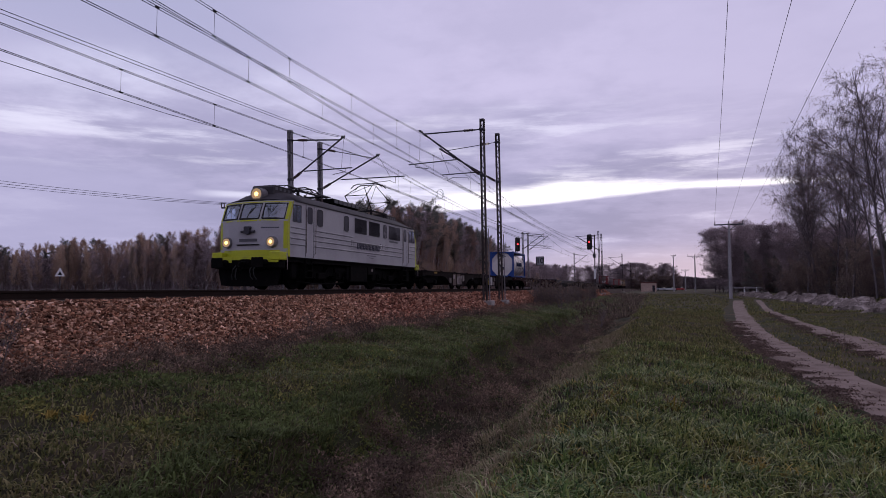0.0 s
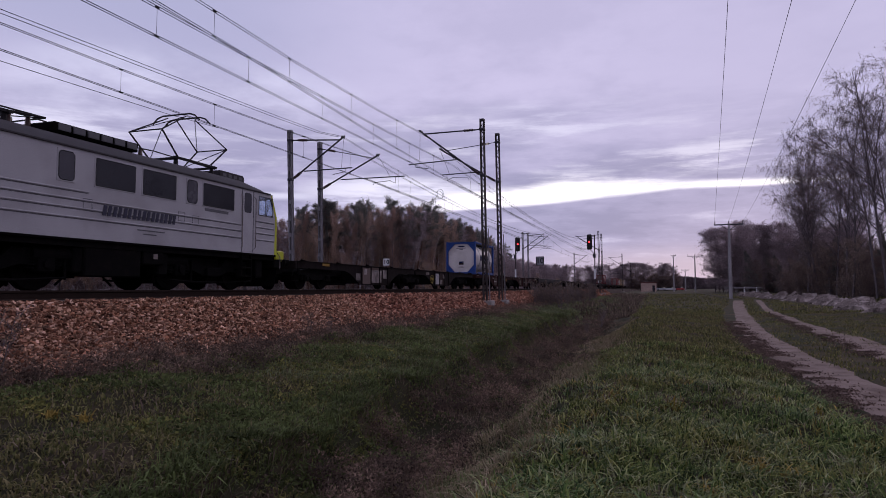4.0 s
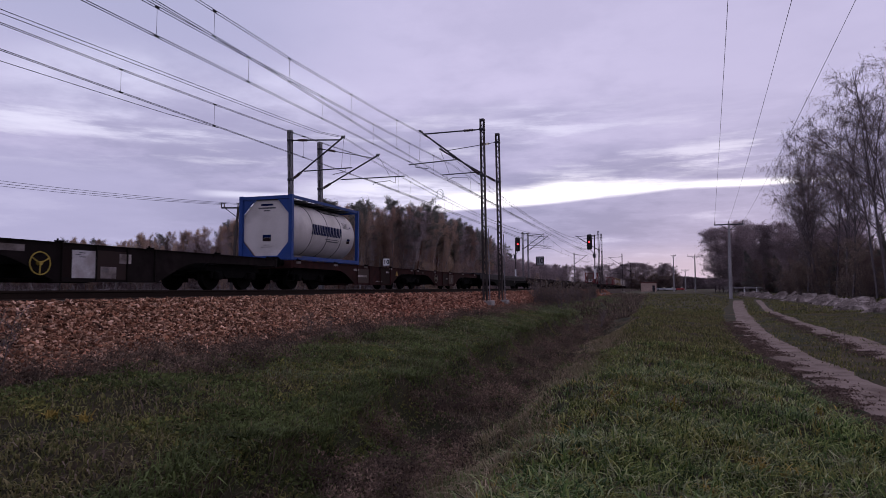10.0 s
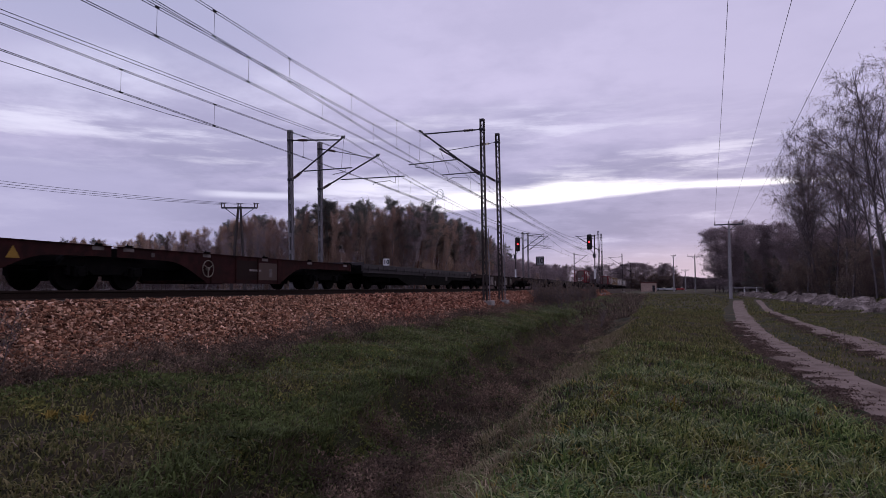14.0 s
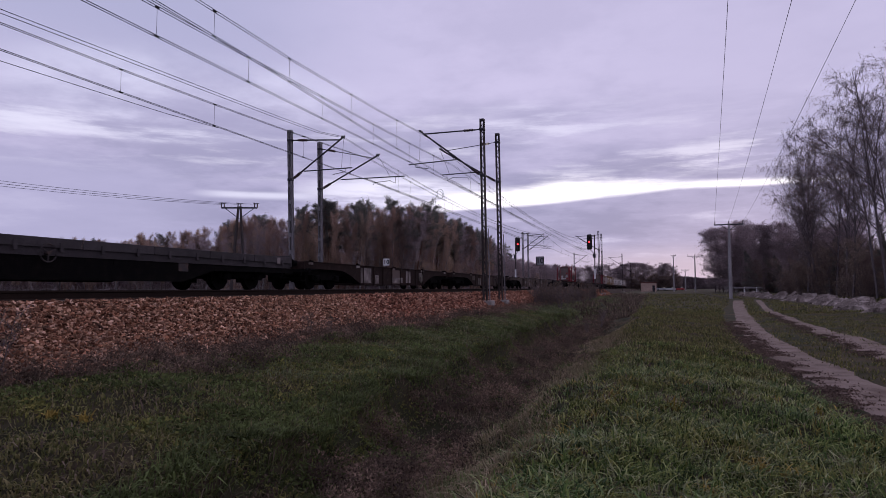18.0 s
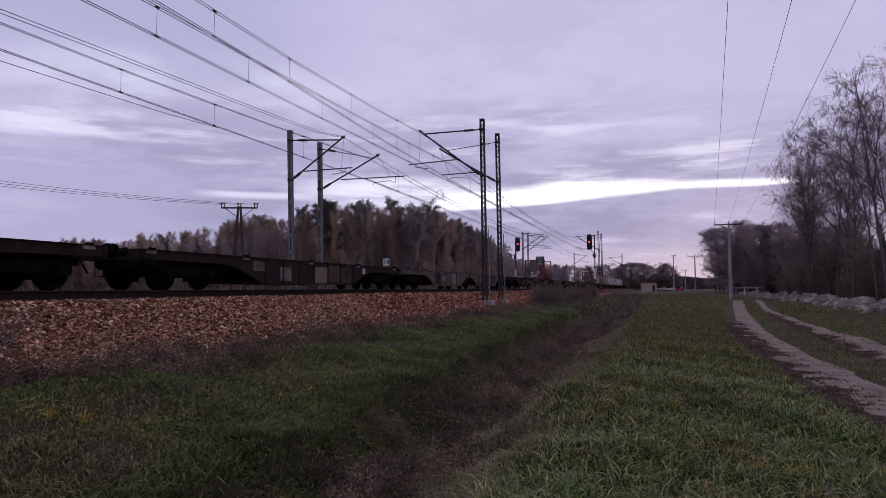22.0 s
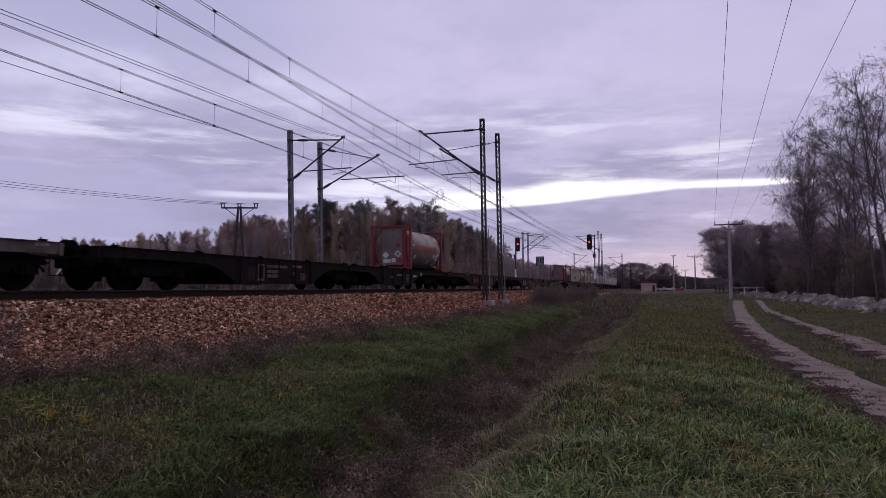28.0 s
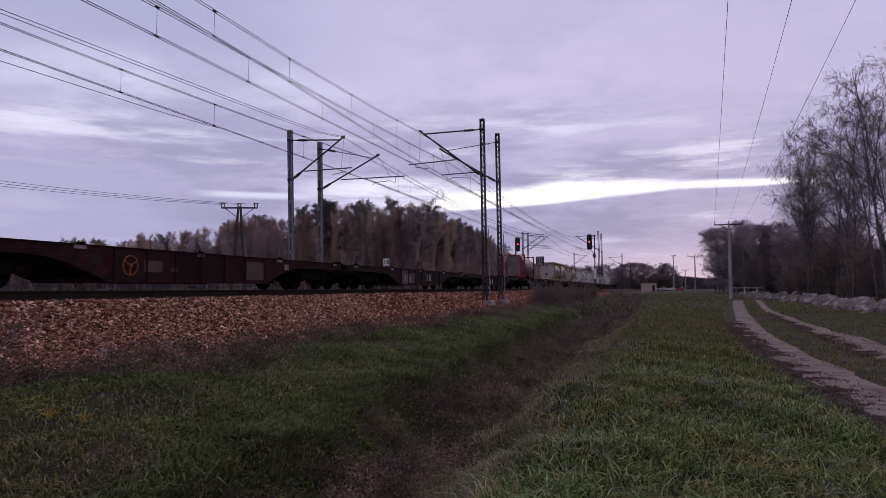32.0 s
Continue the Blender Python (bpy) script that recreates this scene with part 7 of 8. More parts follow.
def locomotive(q0):
    w = thing("electric_locomotive", "pale grey electric locomotive with lime-yellow front and glowing headlamps", "locomotive")
    HW = 1.51
    ZS = [1.25, 1.46, 1.74, 1.76, 1.97, 1.99, 2.18, 2.20, 2.39, 2.41, 2.62, 3.28, 3.42]
    # side walls with open cab windows
    for s in (-1, 1):
        bm = fresh()
        cols = [None, -6.55, -5.95, -4.0, -2.0, 0.0, 2.0, 4.0, 5.75, 6.60, None]
        grid = []
        for z in ZS:
            row = []
            for k, y in enumerate(cols):
                yy = (-nose(1.5, z) if k == 0 else nose(1.5, z)) if y is None else y
                row.append(bm.verts.new((s * HW, yy, z)))
            grid.append(row)
        for i in range(len(ZS) - 1):
            for k in range(len(cols) - 1):
                if i == 10 and k in (1, 8):
                    continue
                quad = (grid[i][k], grid[i][k + 1], grid[i + 1][k + 1], grid[i + 1][k])
                bm.faces.new(quad if s > 0 else quad[::-1])
        part("side_wall", bm, paint_grey, w)
    # cab fronts with three windscreens
    for e in (-1, 1):
        bm = fresh()
        xs = [-1.51, -1.37, -0.98, -0.55, -0.42, 0.42, 0.55, 0.98, 1.37, 1.51]
        zs = [1.25, 1.6, 2.0, 2.62, 2.70, 3.30, 3.42]
        grid = [[bm.verts.new((x, e * nose(min(1.5, max(-1.5, x)), z), z)) for x in xs] for z in zs]
        for i in range(len(zs) - 1):
            for k in range(len(xs) - 1):
                if i == 4 and k in (1, 2, 4, 6, 7):
                    continue
                bm.faces.new((grid[i][k], grid[i][k + 1], grid[i + 1][k + 1], grid[i + 1][k]))
        bmesh.ops.recalc_face_normals(bm, faces=bm.faces)
        front = part("cab_front", bm, paint_grey, w)

        def curved(name, x0, x1, z0, z1, stuff, lift, label="", parent=w):
            bm = fresh()
            n = 6
            a = [[bm.verts.new((x, e * (nose(x, z) + lift), z)) for x in (x0 + (x1 - x0) * k / n for k in range(n + 1))] for z in (z0, z1)]
            for k in range(n):
                bm.faces.new((a[0][k], a[0][k + 1], a[1][k + 1], a[1][k]))
            return part(name, bm, stuff, parent, label)
        for x0, x1 in ((-1.37, -0.55), (-0.42, 0.42), (0.55, 1.37)):
            pane = curved("windscreen", x0, x1, 2.70, 3.30, glass, 0.004, "clear curved windscreen")
            pane.visible_shadow = False
            bm = string(fresh(), [(x, e * (nose(x, z) + 0.012), z) for x, z in ((x0, 2.70), ((x0 + x1) / 2, 2.70), (x1, 2.70), (x1, 3.30), ((x0 + x1) / 2, 3.30), (x0, 3.30), (x0, 2.70))], 0.03, 5)
            part("seal", bm, rubber, pane)
            bm = rod(rod(fresh(), ((x0 + x1) / 2 + 0.25, e * (nose(0, 3.32) + 0.04), 3.33), ((x0 + x1) / 2, e * (nose(0.3, 2.95) + 0.03), 2.92), 0.010, seg=4), ((x0 + x1) / 2 + 0.05, e * (nose(0.3, 3.1) + 0.03), 3.15), ((x0 + x1) / 2 - 0.1, e * (nose(0.3, 2.78) + 0.03), 2.74), 0.012, seg=4)
            part("wiper", bm, rubber, pane)
        curved("lime_band", -1.5, 1.5, 1.25, 1.50, paint_lime, 0.006, "lime-yellow band low on the front")
        for s in (-1, 1):
            curved("lime_edge", s * 1.36, s * 1.505, 1.55, 2.60, paint_lime, 0.007, "lime-yellow corner stripe")
            curved("lime_edge", s * 1.40, s * 1.505, 2.655, 3.345, paint_lime, 0.012)
        curved("lime_line", -1.5, 1.5, 2.60, 2.655, paint_lime, 0.006)
        curved("lime_line", -1.5, 1.5, 3.345, 3.385, paint_lime, 0.006)
        for s in (-1, 1):
            bm = fresh()
            pts = [(z, nose(1.5, z)) for z in (1.25, 2.0, 2.62, 3.40)]
            a = [bm.verts.new((s * (HW + 0.004), e * (y + 0.002), z)) for z, y in pts]
            b = [bm.verts.new((s * (HW + 0.004), e * (y - (0.16 if z < 1.5 else (0.12 if z < 2.7 else 0.08))), z)) for z, y in pts]
            for k in range(3):
                bm.faces.new((a[k], b[k], b[k + 1], a[k + 1]))
            part("lime_corner", bm, paint_lime, w, "lime-yellow corner stripe")
            bm = fresh()
            box(bm, min(s * 1.05, s * 1.50), max(s * 1.05, s * 1.50), min(e * 6.9, e * 7.42), max(e * 6.9, e * 7.42), 1.10, 1.42, 0.03)
            part("lime_skirt", bm, paint_lime, w)
        # head lamps
        for x in (-0.98, 0.98):
            y = e * nose(x, 1.80)
            bm = rod(fresh(), (x, y - e * 0.02, 1.80), (x, y + e * 0.14, 1.80), 0.225, 0.20, 24)
            lamp = part("headlamp", bm, lamp_grey, w)
            bm = rod(fresh(), (x, y + e * 0.13, 1.80), (x, y + e * 0.146, 1.80), 0.165, seg=20)
            part("reflector", bm, lit_bowl if e < 0 else plate_white, lamp)
            bm = rod(fresh(), (x, y + e * 0.14, 1.80), (x, y + e * 0.155, 1.80), 0.066, seg=16)
            part("bulb", bm, warm_lamp if e < 0 else pane_grey, lamp, "glowing warm headlamp" if e < 0 else "unlit headlamp")
        y = e * (nose(0, 3.6) - 0.05)
        bm = rod(fresh(), (0, y - e * 0.5, 3.72), (0, y + e * 0.12, 3.72), 0.25, 0.27, 24)
        lamp = part("headlamp", bm, lamp_grey, w)
        bm = rod(fresh(), (0, y + e * 0.11, 3.72), (0, y + e * 0.126, 3.72), 0.22, seg=20)
        part("reflector", bm, lit_bowl if e < 0 else plate_white, lamp)
        bm = rod(fresh(), (0, y + e * 0.12, 3.72), (0, y + e * 0.135, 3.72), 0.085, seg=16)
        part("bulb", bm, warm_lamp if e < 0 else pane_grey, lamp, "glowing warm headlamp" if e < 0 else "unlit headlamp")
        bm = fresh()
        plate(bm, [(e * 4.95, 3.75), (e * 6.32, 3.70), (e * 6.32, 4.04), (e * 6.24, 4.13), (e * 4.95, 4.13)], 0.96)
        for v in bm.verts:
            v.co.x -= 0.48
        part("roof_unit", bm, roof_grey, w, "boxy grey air unit on the cab roof")
        for k in range(4):
            bm = fresh()
            box(bm, 0.482, 0.488, e * (5.2 + 0.3 * k) - 0.09, e * (5.2 + 0.3 * k) + 0.09, 3.95, 4.06)
            part("vent", bm, dark_line, w)
        # badge, lettering and plate on the front, as plain shapes
        y = nose(0, 2.2)
        bm = fresh()
        rod(bm, (0, e * y, 2.22), (0, e * (y + 0.12), 2.22), 0.13, seg=12)
        box(bm, -0.32, 0.32, min(e * y, e * (y + 0.06)), max(e * y, e * (y + 0.06)), 2.16, 2.24, 0.02)
        box(bm, -0.16, 0.16, min(e * y, e * (y + 0.09)), max(e * y, e * (y + 0.09)), 2.30, 2.40, 0.02)
        part("badge", bm, dark_steel, w, "dark metal badge")
        for k in range(8):
            curved("name_block", 0.55 + 0.085 * k, 0.61 + 0.085 * k, 2.32, 2.37, navy, 0.008)
        curved("number_bar", -0.40, 0.40, 1.82, 1.93, dark_line, 0.012)
        bm = fresh()
        box(bm, -0.48, 0.48, min(e * (nose(0.4, 1.7)), e * (nose(0.4, 1.7) + 0.05)), max(e * nose(0.4, 1.7), e * (nose(0.4, 1.7) + 0.05)), 1.68, 1.72)
        part("step_bar", bm, black_under, w)
        # buffer beam, buffers, hook, hoses, plough
        bm = fresh()
        box(bm, -1.42, 1.42, min(e * 6.9, e * 7.36), max(e * 6.9, e * 7.36), 0.80, 1.24, 0.03)
        part("buffer_beam", bm, black_under, w)
        for x0, x1, low in ((-1.42, -0.62, 1.02), (-0.62, 0.62, 1.12), (0.62, 1.42, 1.02)):
            bm = fresh()
            box(bm, x0 + 0.004, x1 - 0.004, min(e * 7.362, e * 7.385), max(e * 7.362, e * 7.385), low, 1.25, 0.006)
            part("lime_apron", bm, paint_lime, w, "lime-yellow plate on the buffer beam")
        for x in (-0.875, 0.875):
            bm = fresh()
            rod(bm, (x, e * 7.3, 1.0), (x, e * 7.62, 1.0), 0.14, 0.12, 12)
            rod(bm, (x, e * 7.62, 1.0), (x, e * 7.90, 1.0), 0.09, seg=10)
            box(bm, x - 0.25, x + 0.25, min(e * 7.90, e * 7.955), max(e * 7.90, e * 7.955), 0.81, 1.19, 0.02)
            part("buffer", bm, black_under, w)
        bm = rod(fresh(), (0, e * 7.3, 1.02), (0, e * 7.7, 1.0), 0.06, seg=6)
        ring(bm, (0, e * 7.72, 0.86), (1, 0, 0), 0.14, 0.03, 12)
        box(bm, -0.2, 0.2, min(e * 7.3, e * 7.45), max(e * 7.3, e * 7.45), 0.9, 1.15, 0.02)
        part("coupling_hook", bm, black_under, w)
        for x in (-0.45, -0.3, 0.3, 0.45):
            part("hose", string(fresh(), [(x, e * 7.36, 0.9), (x, e * 7.55, 0.75), (x * 1.1, e * 7.55, 0.5), (x * 1.2, e * 7.45, 0.38)], 0.025), rubber, w)
        bm = plate(fresh(), [(-1.40, 0.80), (1.40, 0.80), (1.25, 0.16), (0.6, 0.12), (-0.6, 0.12), (-1.25, 0.16)], 0.03, "Y")
        for v in bm.verts:
            v.co.y = e * (v.co.y + 7.12 + 0.10 * (1 - abs(v.co.x) / 1.4))
        part("plough", bm, black_under, w)
        for s in (-1, 1):
            bm = string(fresh(), [(s * 1.50, e * 6.95, 1.35), (s * 1.58, e * 7.02, 1.2), (s * 1.58, e * 7.02, 0.75)], 0.014)
            part("grab_rail", bm, plate_white, w)
        bm = fresh()
        box(bm, -1.48, 1.48, e * 5.2 - 0.02, e * 5.2 + 0.02, 1.3, 3.4)
        part("cab_wall", bm, cab_dark, w)
        bm = fresh()
        box(bm, -1.3, 1.3, min(e * 6.3, e * 6.95), max(e * 6.3, e * 6.95), 1.3, 2.45, 0.05)
        part("desk", bm, cab_dark, w)
    bm = fresh()
    box(bm, -1.49, 1.49, -6.9, 6.9, 1.20, 1.26)
    part("floor_plate", bm, black_under, w)
    # roof
    bm = fresh()
    xs = [-1.52, -1.45, -1.25, -0.9, -0.45, 0, 0.45, 0.9, 1.25, 1.45, 1.52]
    ys = [-1, -0.5, 0, 0.5, 1]
    rows = []
    for f in [-7, -6.6, -6.2, -5.5, -3, 0, 3, 5.5, 6.2, 6.6, 7]:
        row = []
        for x in xs:
            edge = nose(min(1.5, abs(x)), 3.42)
            y = f if abs(f) < 6.6 else math.copysign(edge if abs(f) == 7 else edge - 0.45, f)
            z = roof_z(x) - (0.0 if abs(f) < 6.2 else (roof_z(x) - 3.42) * (0.25 if abs(f) == 6.2 else (0.55 if abs(f) < 7 else 1.0)) * 0.9)
            row.append(bm.verts.new((x, y, z)))
        rows.append(row)
    for one, two in zip(rows, rows[1:]):
        for k in range(len(xs) - 1):
            bm.faces.new((one[k], two[k], two[k + 1], one[k + 1]))
    bmesh.ops.recalc_face_normals(bm, faces=bm.faces)
    part("roof", bm, roof_grey, w, "", True)
    for s in (-1, 1):
        bm = fresh()
        box(bm, s * 1.53 - 0.025, s * 1.53 + 0.025, -6.42, 6.42, 3.405, 3.445)
        part("gutter", bm, roof_grey, w)
        for z in (1.75, 1.98, 2.19, 2.40):
            for y0, y1 in ((-6.70, -5.62), (-4.88, 4.75), (5.55, 6.70)):
                if z > 2.3 and y0 == -4.88:
                    y0, y1 = -4.88, -1.4
                part("side_rib", rod(fresh(), (s * 1.512, y0, z), (s * 1.512, y1, z), 0.023, seg=10), paint_grey, w)
                # dark strip below the rib paints its shadow on the wall
                bm = fresh()
                box(bm, s * 1.512 - 0.002, s * 1.512 + 0.002, y0, y1, z - 0.045, z - 0.026)
                part("rib_seam", bm, dark_line, w)
        # doors
        for y0, y1 in ((-5.58, -4.95), (4.80, 5.43)):
            bm = fresh()
            box(bm, s * 1.505 - 0.014, s * 1.505 + 0.014, y0 + 0.02, y1 - 0.02, 1.30, 3.36, 0.006)
            door = part("door", bm, paint_grey, w)
            part("window", pane_plate(s * 1.524, y0 + 0.11, y1 - 0.13, 2.62, 3.30, 0.10), pane_grey, door)
            bm = fresh()
            for y in (y0, y1):
                box(bm, s * 1.515 - 0.006, s * 1.515 + 0.006, y - 0.012, y + 0.012, 1.27, 3.38)
            part("door_seam", bm, dark_line, door)
            for y in (y0 - 0.06, y1 + 0.06):
                bm = string(fresh(), [(s * 1.515, y, 3.2), (s * 1.58, y, 3.15), (s * 1.58, y, 1.45), (s * 1.515, y, 1.4)], 0.015)
                part("grab_rail", bm, plate_white, w)
            bm = fresh()
            for k in range(3):
                box(bm, s * 1.40 - 0.12, s * 1.40 + 0.12, y0 + 0.05, y1 - 0.05, 0.45 + 0.28 * k, 0.48 + 0.28 * k)
            for y in (y0 + 0.05, y1 - 0.05):
                box(bm, s * 1.40 - 0.1, s * 1.40 + 0.1, y - 0.015, y + 0.015, 0.43, 1.25)
            part("steps", bm, black_under, w)
        # windows
        for y0, y1, st in ((-4.72, -4.22, pane_grey), (-2.28, -1.82, pane_grey), (-1.22, 0.08, pane_dark), (0.34, 1.62, pane_dark), (2.08, 2.54, pane_grey), (2.80, 4.34, pane_dark)):
            bm = fresh()
            box(bm, s * 1.512 - 0.012, s * 1.512 + 0.012, y0 - 0.03, y1 + 0.03, 2.56, 3.33, 0.008)
            win = part("side_window", bm, paint_grey, w)
            r = 0.10 if st is pane_grey else 0.02
            part("pane", pane_plate(s * 1.524, y0 + 0.02, y1 - 0.02, 2.61, 3.28, r), st, win)
            ring_pts = rounded(y0 + 0.015, y1 - 0.015, 2.605, 3.285, r)
            part("seal", string(fresh(), [(s * 1.528, a, b) for a, b in ring_pts + ring_pts[:1]], 0.013, 4), rubber, win)
        for y0, y1 in ((-6.55, -5.95), (5.75, 6.60)):
            bm = fresh()
            box(bm, s * 1.505 - 0.004, s * 1.505 + 0.004, y0, y1, 2.62, 3.28)
            pane = part("cab_window", bm, glass, w, "clear cab side window")
            pane.visible_shadow = False
            bm = string(fresh(), [(s * 1.515, y, z) for y, z in ((y0, 2.62), (y1, 2.62), (y1, 3.28), (y0, 3.28), (y0, 2.62))], 0.02, 4)
            rod(bm, (s * 1.515, (y0 + y1) / 2, 2.62), (s * 1.515, (y0 + y1) / 2, 3.28), 0.018, seg=4)
            part("window_frame", bm, dark_line, pane)
        # company name and number as plain blocks
        for k in range(8):
            y = -1.0 + 0.33 * k
            for a, b, top in ((0.0, 0.11, 2.14), (0.16, 0.26, 2.14)):
                bm = plate(fresh(), [(y + a, 1.88), (y + b, 1.88), (y + b + 0.05, top), (y + a + 0.05, top)], 0.008)
                for v in bm.verts:
                    v.co.x += s * 1.541 - 0.004
                part("name_bar", bm, navy, w)
        patch("number_bar", w, 2.9, 4.05, 2.44, 2.53, s * 1.514, dark_line)
        patch("number_bar", w, 0.2, 1.2, 1.60, 1.63, s * 1.514, dark_line)
        patch("number_bar", w, 0.4, 0.9, 1.50, 1.53, s * 1.514, dark_line)
        for y, z in ((-1.55, 2.1), (1.75, 2.15), (2.35, 2.1)):
            bm = string(fresh(), [(s * 1.516, y, z - 0.13), (s * 1.516, y + 0.26, z - 0.13), (s * 1.516, y + 0.26, z + 0.13), (s * 1.516, y, z + 0.13), (s * 1.516, y, z - 0.13)], 0.007, 4)
            part("hatch", bm, dark_line, w)
    # underframe and equipment
    bm = fresh()
    box(bm, -1.42, 1.42, -6.9, 6.9, 1.06, 1.20)
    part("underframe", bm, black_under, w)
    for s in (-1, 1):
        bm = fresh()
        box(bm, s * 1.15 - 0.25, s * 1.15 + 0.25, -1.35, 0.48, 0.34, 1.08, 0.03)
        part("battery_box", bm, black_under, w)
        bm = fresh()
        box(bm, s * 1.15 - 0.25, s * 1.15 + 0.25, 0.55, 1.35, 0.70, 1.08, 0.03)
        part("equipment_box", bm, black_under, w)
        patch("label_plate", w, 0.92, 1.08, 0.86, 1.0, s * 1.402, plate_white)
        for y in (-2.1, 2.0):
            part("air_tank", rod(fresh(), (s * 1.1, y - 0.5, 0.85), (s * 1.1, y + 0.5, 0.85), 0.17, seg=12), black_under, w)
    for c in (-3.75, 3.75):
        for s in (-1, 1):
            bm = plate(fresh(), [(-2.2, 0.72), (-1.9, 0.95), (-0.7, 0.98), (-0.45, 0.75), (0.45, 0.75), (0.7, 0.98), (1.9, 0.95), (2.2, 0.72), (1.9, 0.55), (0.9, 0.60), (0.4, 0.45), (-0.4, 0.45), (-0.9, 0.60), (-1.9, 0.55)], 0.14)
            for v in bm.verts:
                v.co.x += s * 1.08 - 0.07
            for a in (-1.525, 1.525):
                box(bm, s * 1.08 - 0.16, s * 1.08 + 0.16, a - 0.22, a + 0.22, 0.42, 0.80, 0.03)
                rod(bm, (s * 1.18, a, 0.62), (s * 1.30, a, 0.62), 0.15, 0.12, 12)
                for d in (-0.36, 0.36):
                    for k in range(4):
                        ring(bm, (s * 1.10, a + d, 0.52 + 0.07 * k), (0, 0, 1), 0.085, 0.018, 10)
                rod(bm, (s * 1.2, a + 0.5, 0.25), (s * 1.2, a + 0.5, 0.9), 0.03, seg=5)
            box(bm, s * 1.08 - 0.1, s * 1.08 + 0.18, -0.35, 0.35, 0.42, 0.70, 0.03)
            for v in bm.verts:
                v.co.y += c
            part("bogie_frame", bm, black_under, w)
        bm = fresh()
        box(bm, -1.0, 1.0, c - 0.5, c + 0.5, 0.5, 1.0)
        part("bolster", bm, black_under, w)
        for a in (-1.0, 1.0):
            bm = fresh()
            box(bm, -0.62, 0.62, c + a - 0.72, c + a + 0.72, 0.22, 0.92, 0.06)
            part("traction_motor", bm, black_under, w)
        for s in (-1, 1):
            for a in (-2.35, 2.35):
                bm = fresh()
                box(bm, s * 1.12 - 0.2, s * 1.12 + 0.2, c + a - 0.2, c + a + 0.2, 0.42, 1.06, 0.04)
                rod(bm, (s * 0.95, c + a, 0.45), (s * 0.80, c + a + (0.25 if a < 0 else -0.25), 0.12), 0.03, seg=6)
                part("sand_box", bm, black_under, w)
            bm = string(fresh(), [(s * 1.22, c - 2.0, 0.30), (s * 1.22, c - 0.8, 0.24), (s * 1.22, c + 0.8, 0.24), (s * 1.22, c + 2.0, 0.30)], 0.03)
            part("brake_rod", bm, black_under, w)
        for a in (-1.525, 1.525):
            wheelset(w, c + a, 0.625)
    # roof equipment
    bm = fresh()
    box(bm, -0.62, 0.62, -1.65, 1.10, 3.95, 4.20, 0.03)
    part("resistor_housing", bm, black_under, w)
    for k in range(6):
        bm = fresh()
        box(bm, 0.63, 0.66, -1.55 + 0.44 * k, -1.2 + 0.44 * k, 4.0, 4.16)
        part("louvre", bm, dark_line, w)
    for y in (-2.6, -2.1, 1.5):
        bm = rod(fresh(), (0.3, y, 3.9), (0.3, y, 4.2), 0.07, 0.05, 8)
        rod(bm, (-0.3, y, 3.9), (-0.3, y, 4.25), 0.07, 0.05, 8)
        part("insulator", bm, insulator_mat, w)
    part("roof_cable", string(fresh(), [(0.35, -4.9, 4.12), (0.35, -3, 4.2), (0.3, -2.1, 4.22), (0.3, -1.6, 4.2)], 0.02), roof_iron, w)
    part("roof_cable", string(fresh(), [(0.35, 1.1, 4.15), (0.32, 2.0, 4.2), (0.3, 4.9, 4.15)], 0.02), roof_iron, w)
    for c, up in ((-3.75, 0.0), (3.55, 1.0)):
        pan = part("pantograph", fresh(), roof_iron, w, "raised diamond pantograph" if up else "folded pantograph")
        bm = fresh()
        for s in (-1, 1):
            box(bm, s * 0.62 - 0.04, s * 0.62 + 0.04, c - 1.0, c + 1.0, 4.08, 4.15)
            box(bm, -0.7, 0.7, c + s * 0.9 - 0.04, c + s * 0.9 + 0.04, 4.06, 4.13)
            for y in (c - 0.85, c + 0.85):
                rod(bm, (s * 0.55, y, 3.80), (s * 0.55, y, 4.08), 0.08, 0.06, 8)
        part("base_frame", bm, roof_iron, pan)
        knee, top = (4.86, 5.60) if up else (4.20, 4.27)
        reach = 1.55 if up else 1.85
        for k in (-1, 1):
            bm = fresh()
            for s in (-1, 1):
                rod(bm, (s * 0.55, c + k * 0.75, 4.14), (s * 0.62, c + k * reach, knee), 0.028, seg=5)
            rod(bm, (-0.62, c + k * reach, knee), (0.62, c + k * reach, knee), 0.022, seg=5)
            rod(bm, (-0.55, c + k * 0.75, 4.14), (0.62, c + k * reach, knee), 0.014, seg=4)
            part("lower_arm", bm, roof_iron, pan)
            bm = fresh()
            for s in (-1, 1):
                rod(bm, (s * 0.62, c + k * reach, knee), (s * 0.35, c + k * 0.22, top), 0.022, seg=5)
            rod(bm, (-0.62, c + k * reach, knee), (0.35, c + k * 0.22, top), 0.012, seg=4)
            part("upper_arm", bm, roof_iron, pan)
        for k in (-0.25, 0.25):
            bm = string(fresh(), [(-0.92, c + k, top - 0.16), (-0.75, c + k, top + 0.0), (-0.55, c + k, top + 0.07), (0.55, c + k, top + 0.07), (0.75, c + k, top + 0.0), (0.92, c + k, top - 0.16)], 0.028, 5)
            part("collector_head", bm, roof_iron, pan)
    RIDERS.append((w, q0))
    return w


locomotive(28.15)


# ---- what moves ----
def gone(t):
    """How far the train has run after t seconds: it gathers speed all along."""
    late = max(0.0, t - 29.9)
    return 3.3299 * t + 0.070756 * t ** 2 + 0.0017342 * t ** 3 - 3.3946e-5 * t ** 4 + 0.16 * late * late / (late + 0.6)


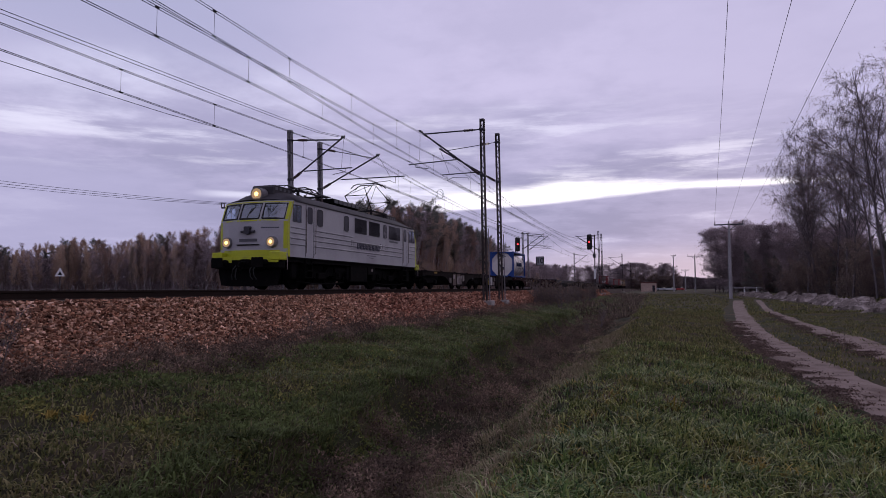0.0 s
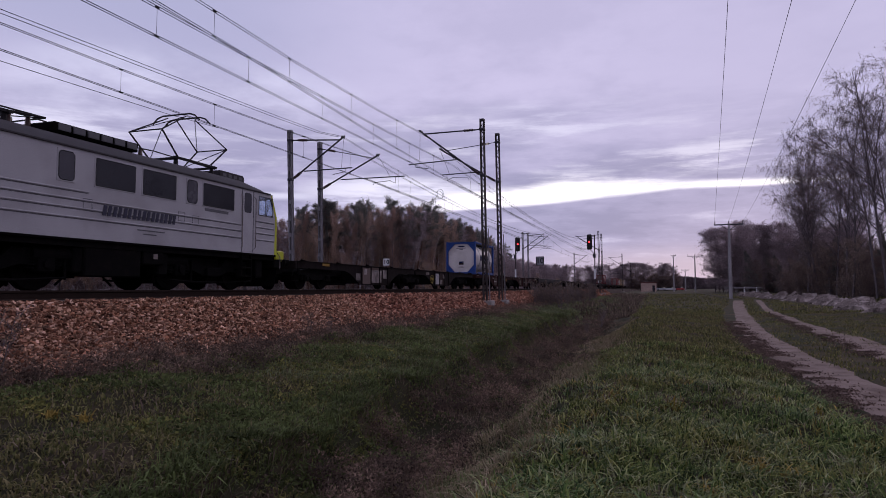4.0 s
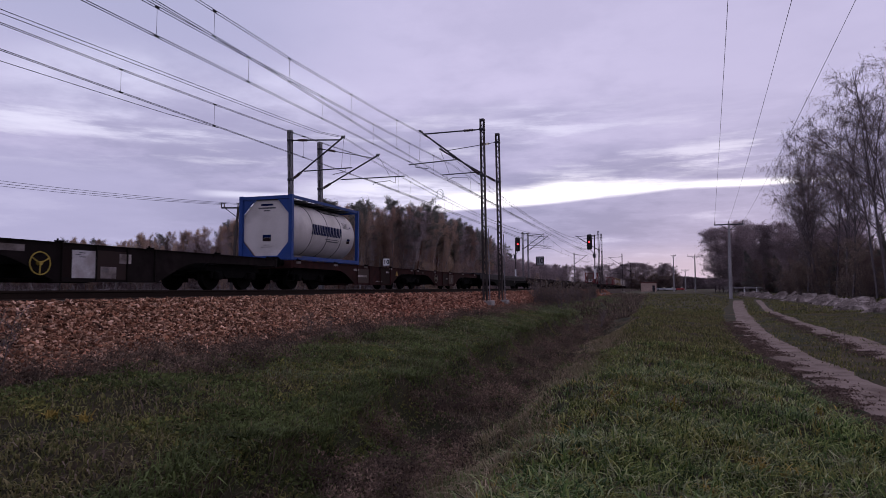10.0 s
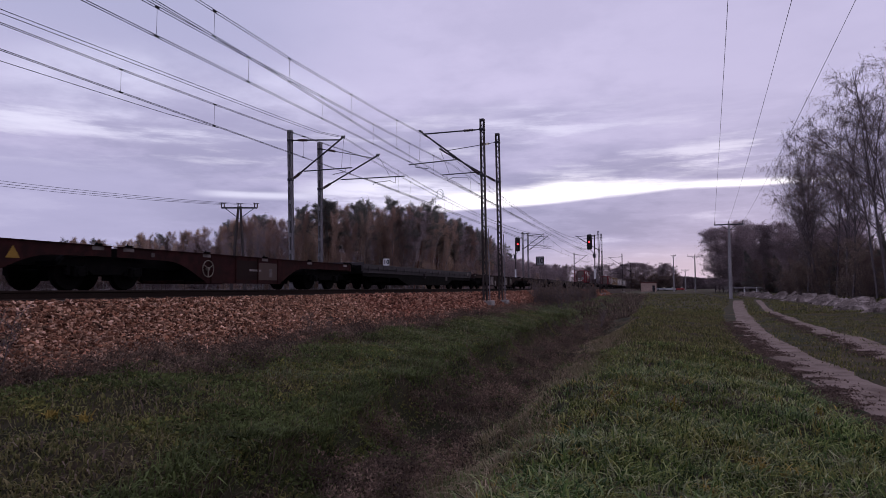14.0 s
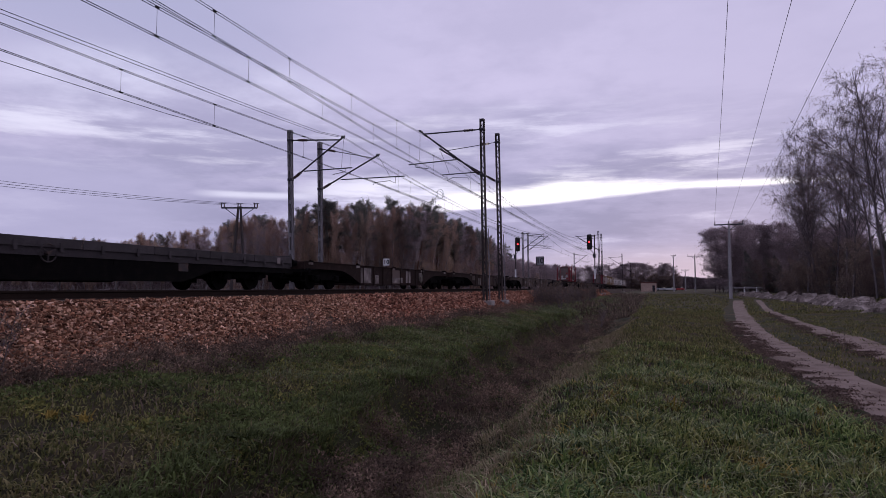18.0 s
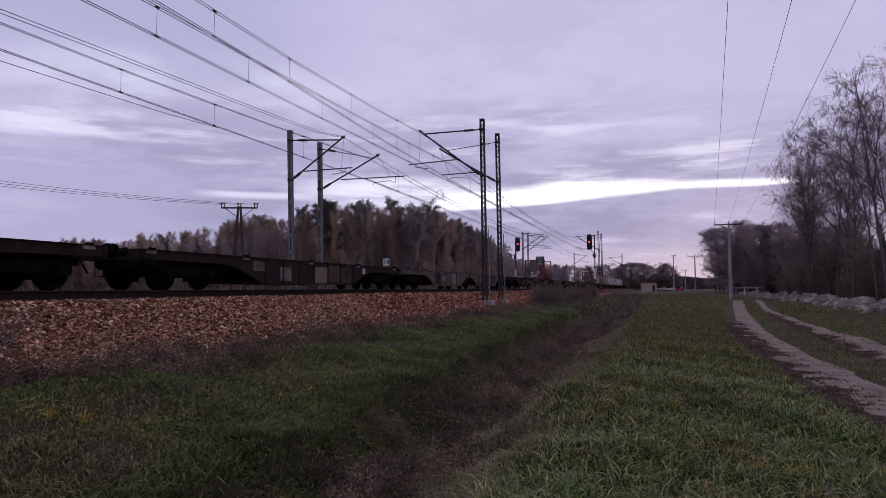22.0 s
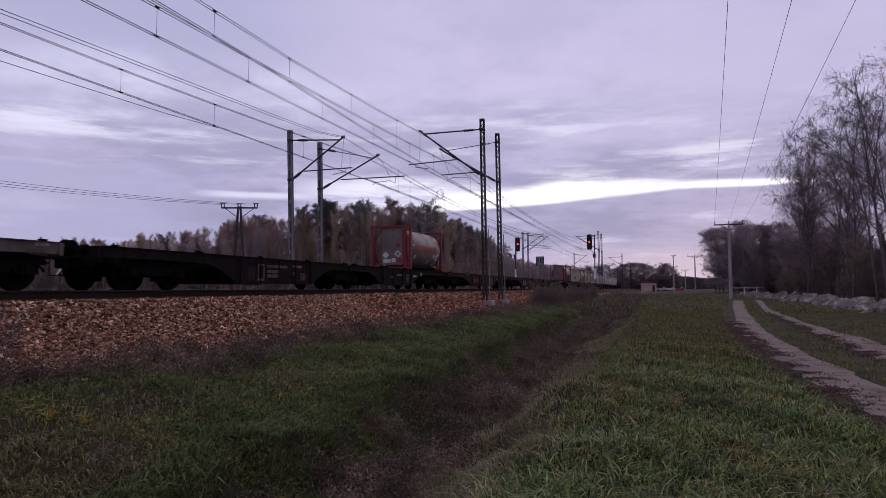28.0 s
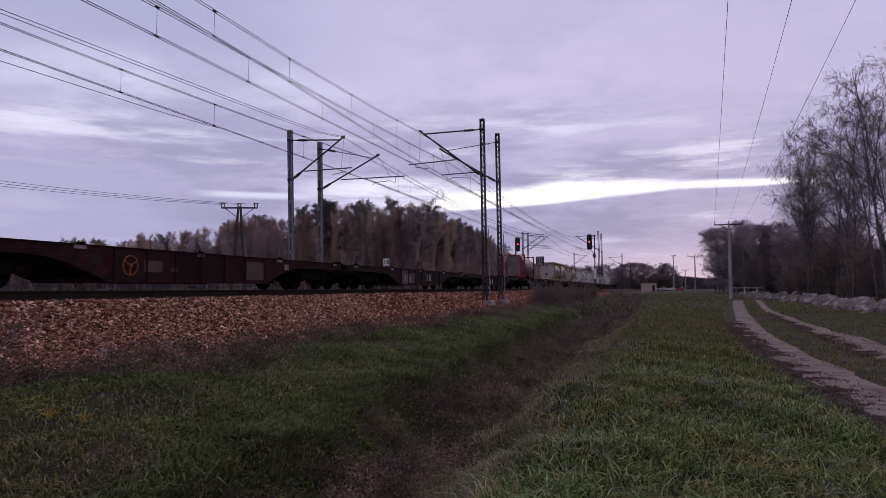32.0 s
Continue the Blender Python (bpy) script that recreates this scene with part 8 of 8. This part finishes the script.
def motions():
    for ob, place in RIDERS:
        walk(ob, [(t, pose(TRAIN_X, place - gone(t), 0)) for t in [0.5 * k for k in range(65)]])
    steps = {}
    for w, y, radius in WHEELS:
        if radius not in steps:
            last, times = 0.0, [0.0]
            for k in range(1, 32 * FPS + 1):
                t = k / FPS
                if gone(t + 1 / FPS) - last > radius * radians(80):
                    last = gone(t)
                    times.append(t)
            if times[-1] < 32.0:
                times.append(32.0)
            steps[radius] = times
        walk(w, [(t, pose(0, y, radius, math.degrees(gone(t) / radius))) for t in steps[radius]])


motions()
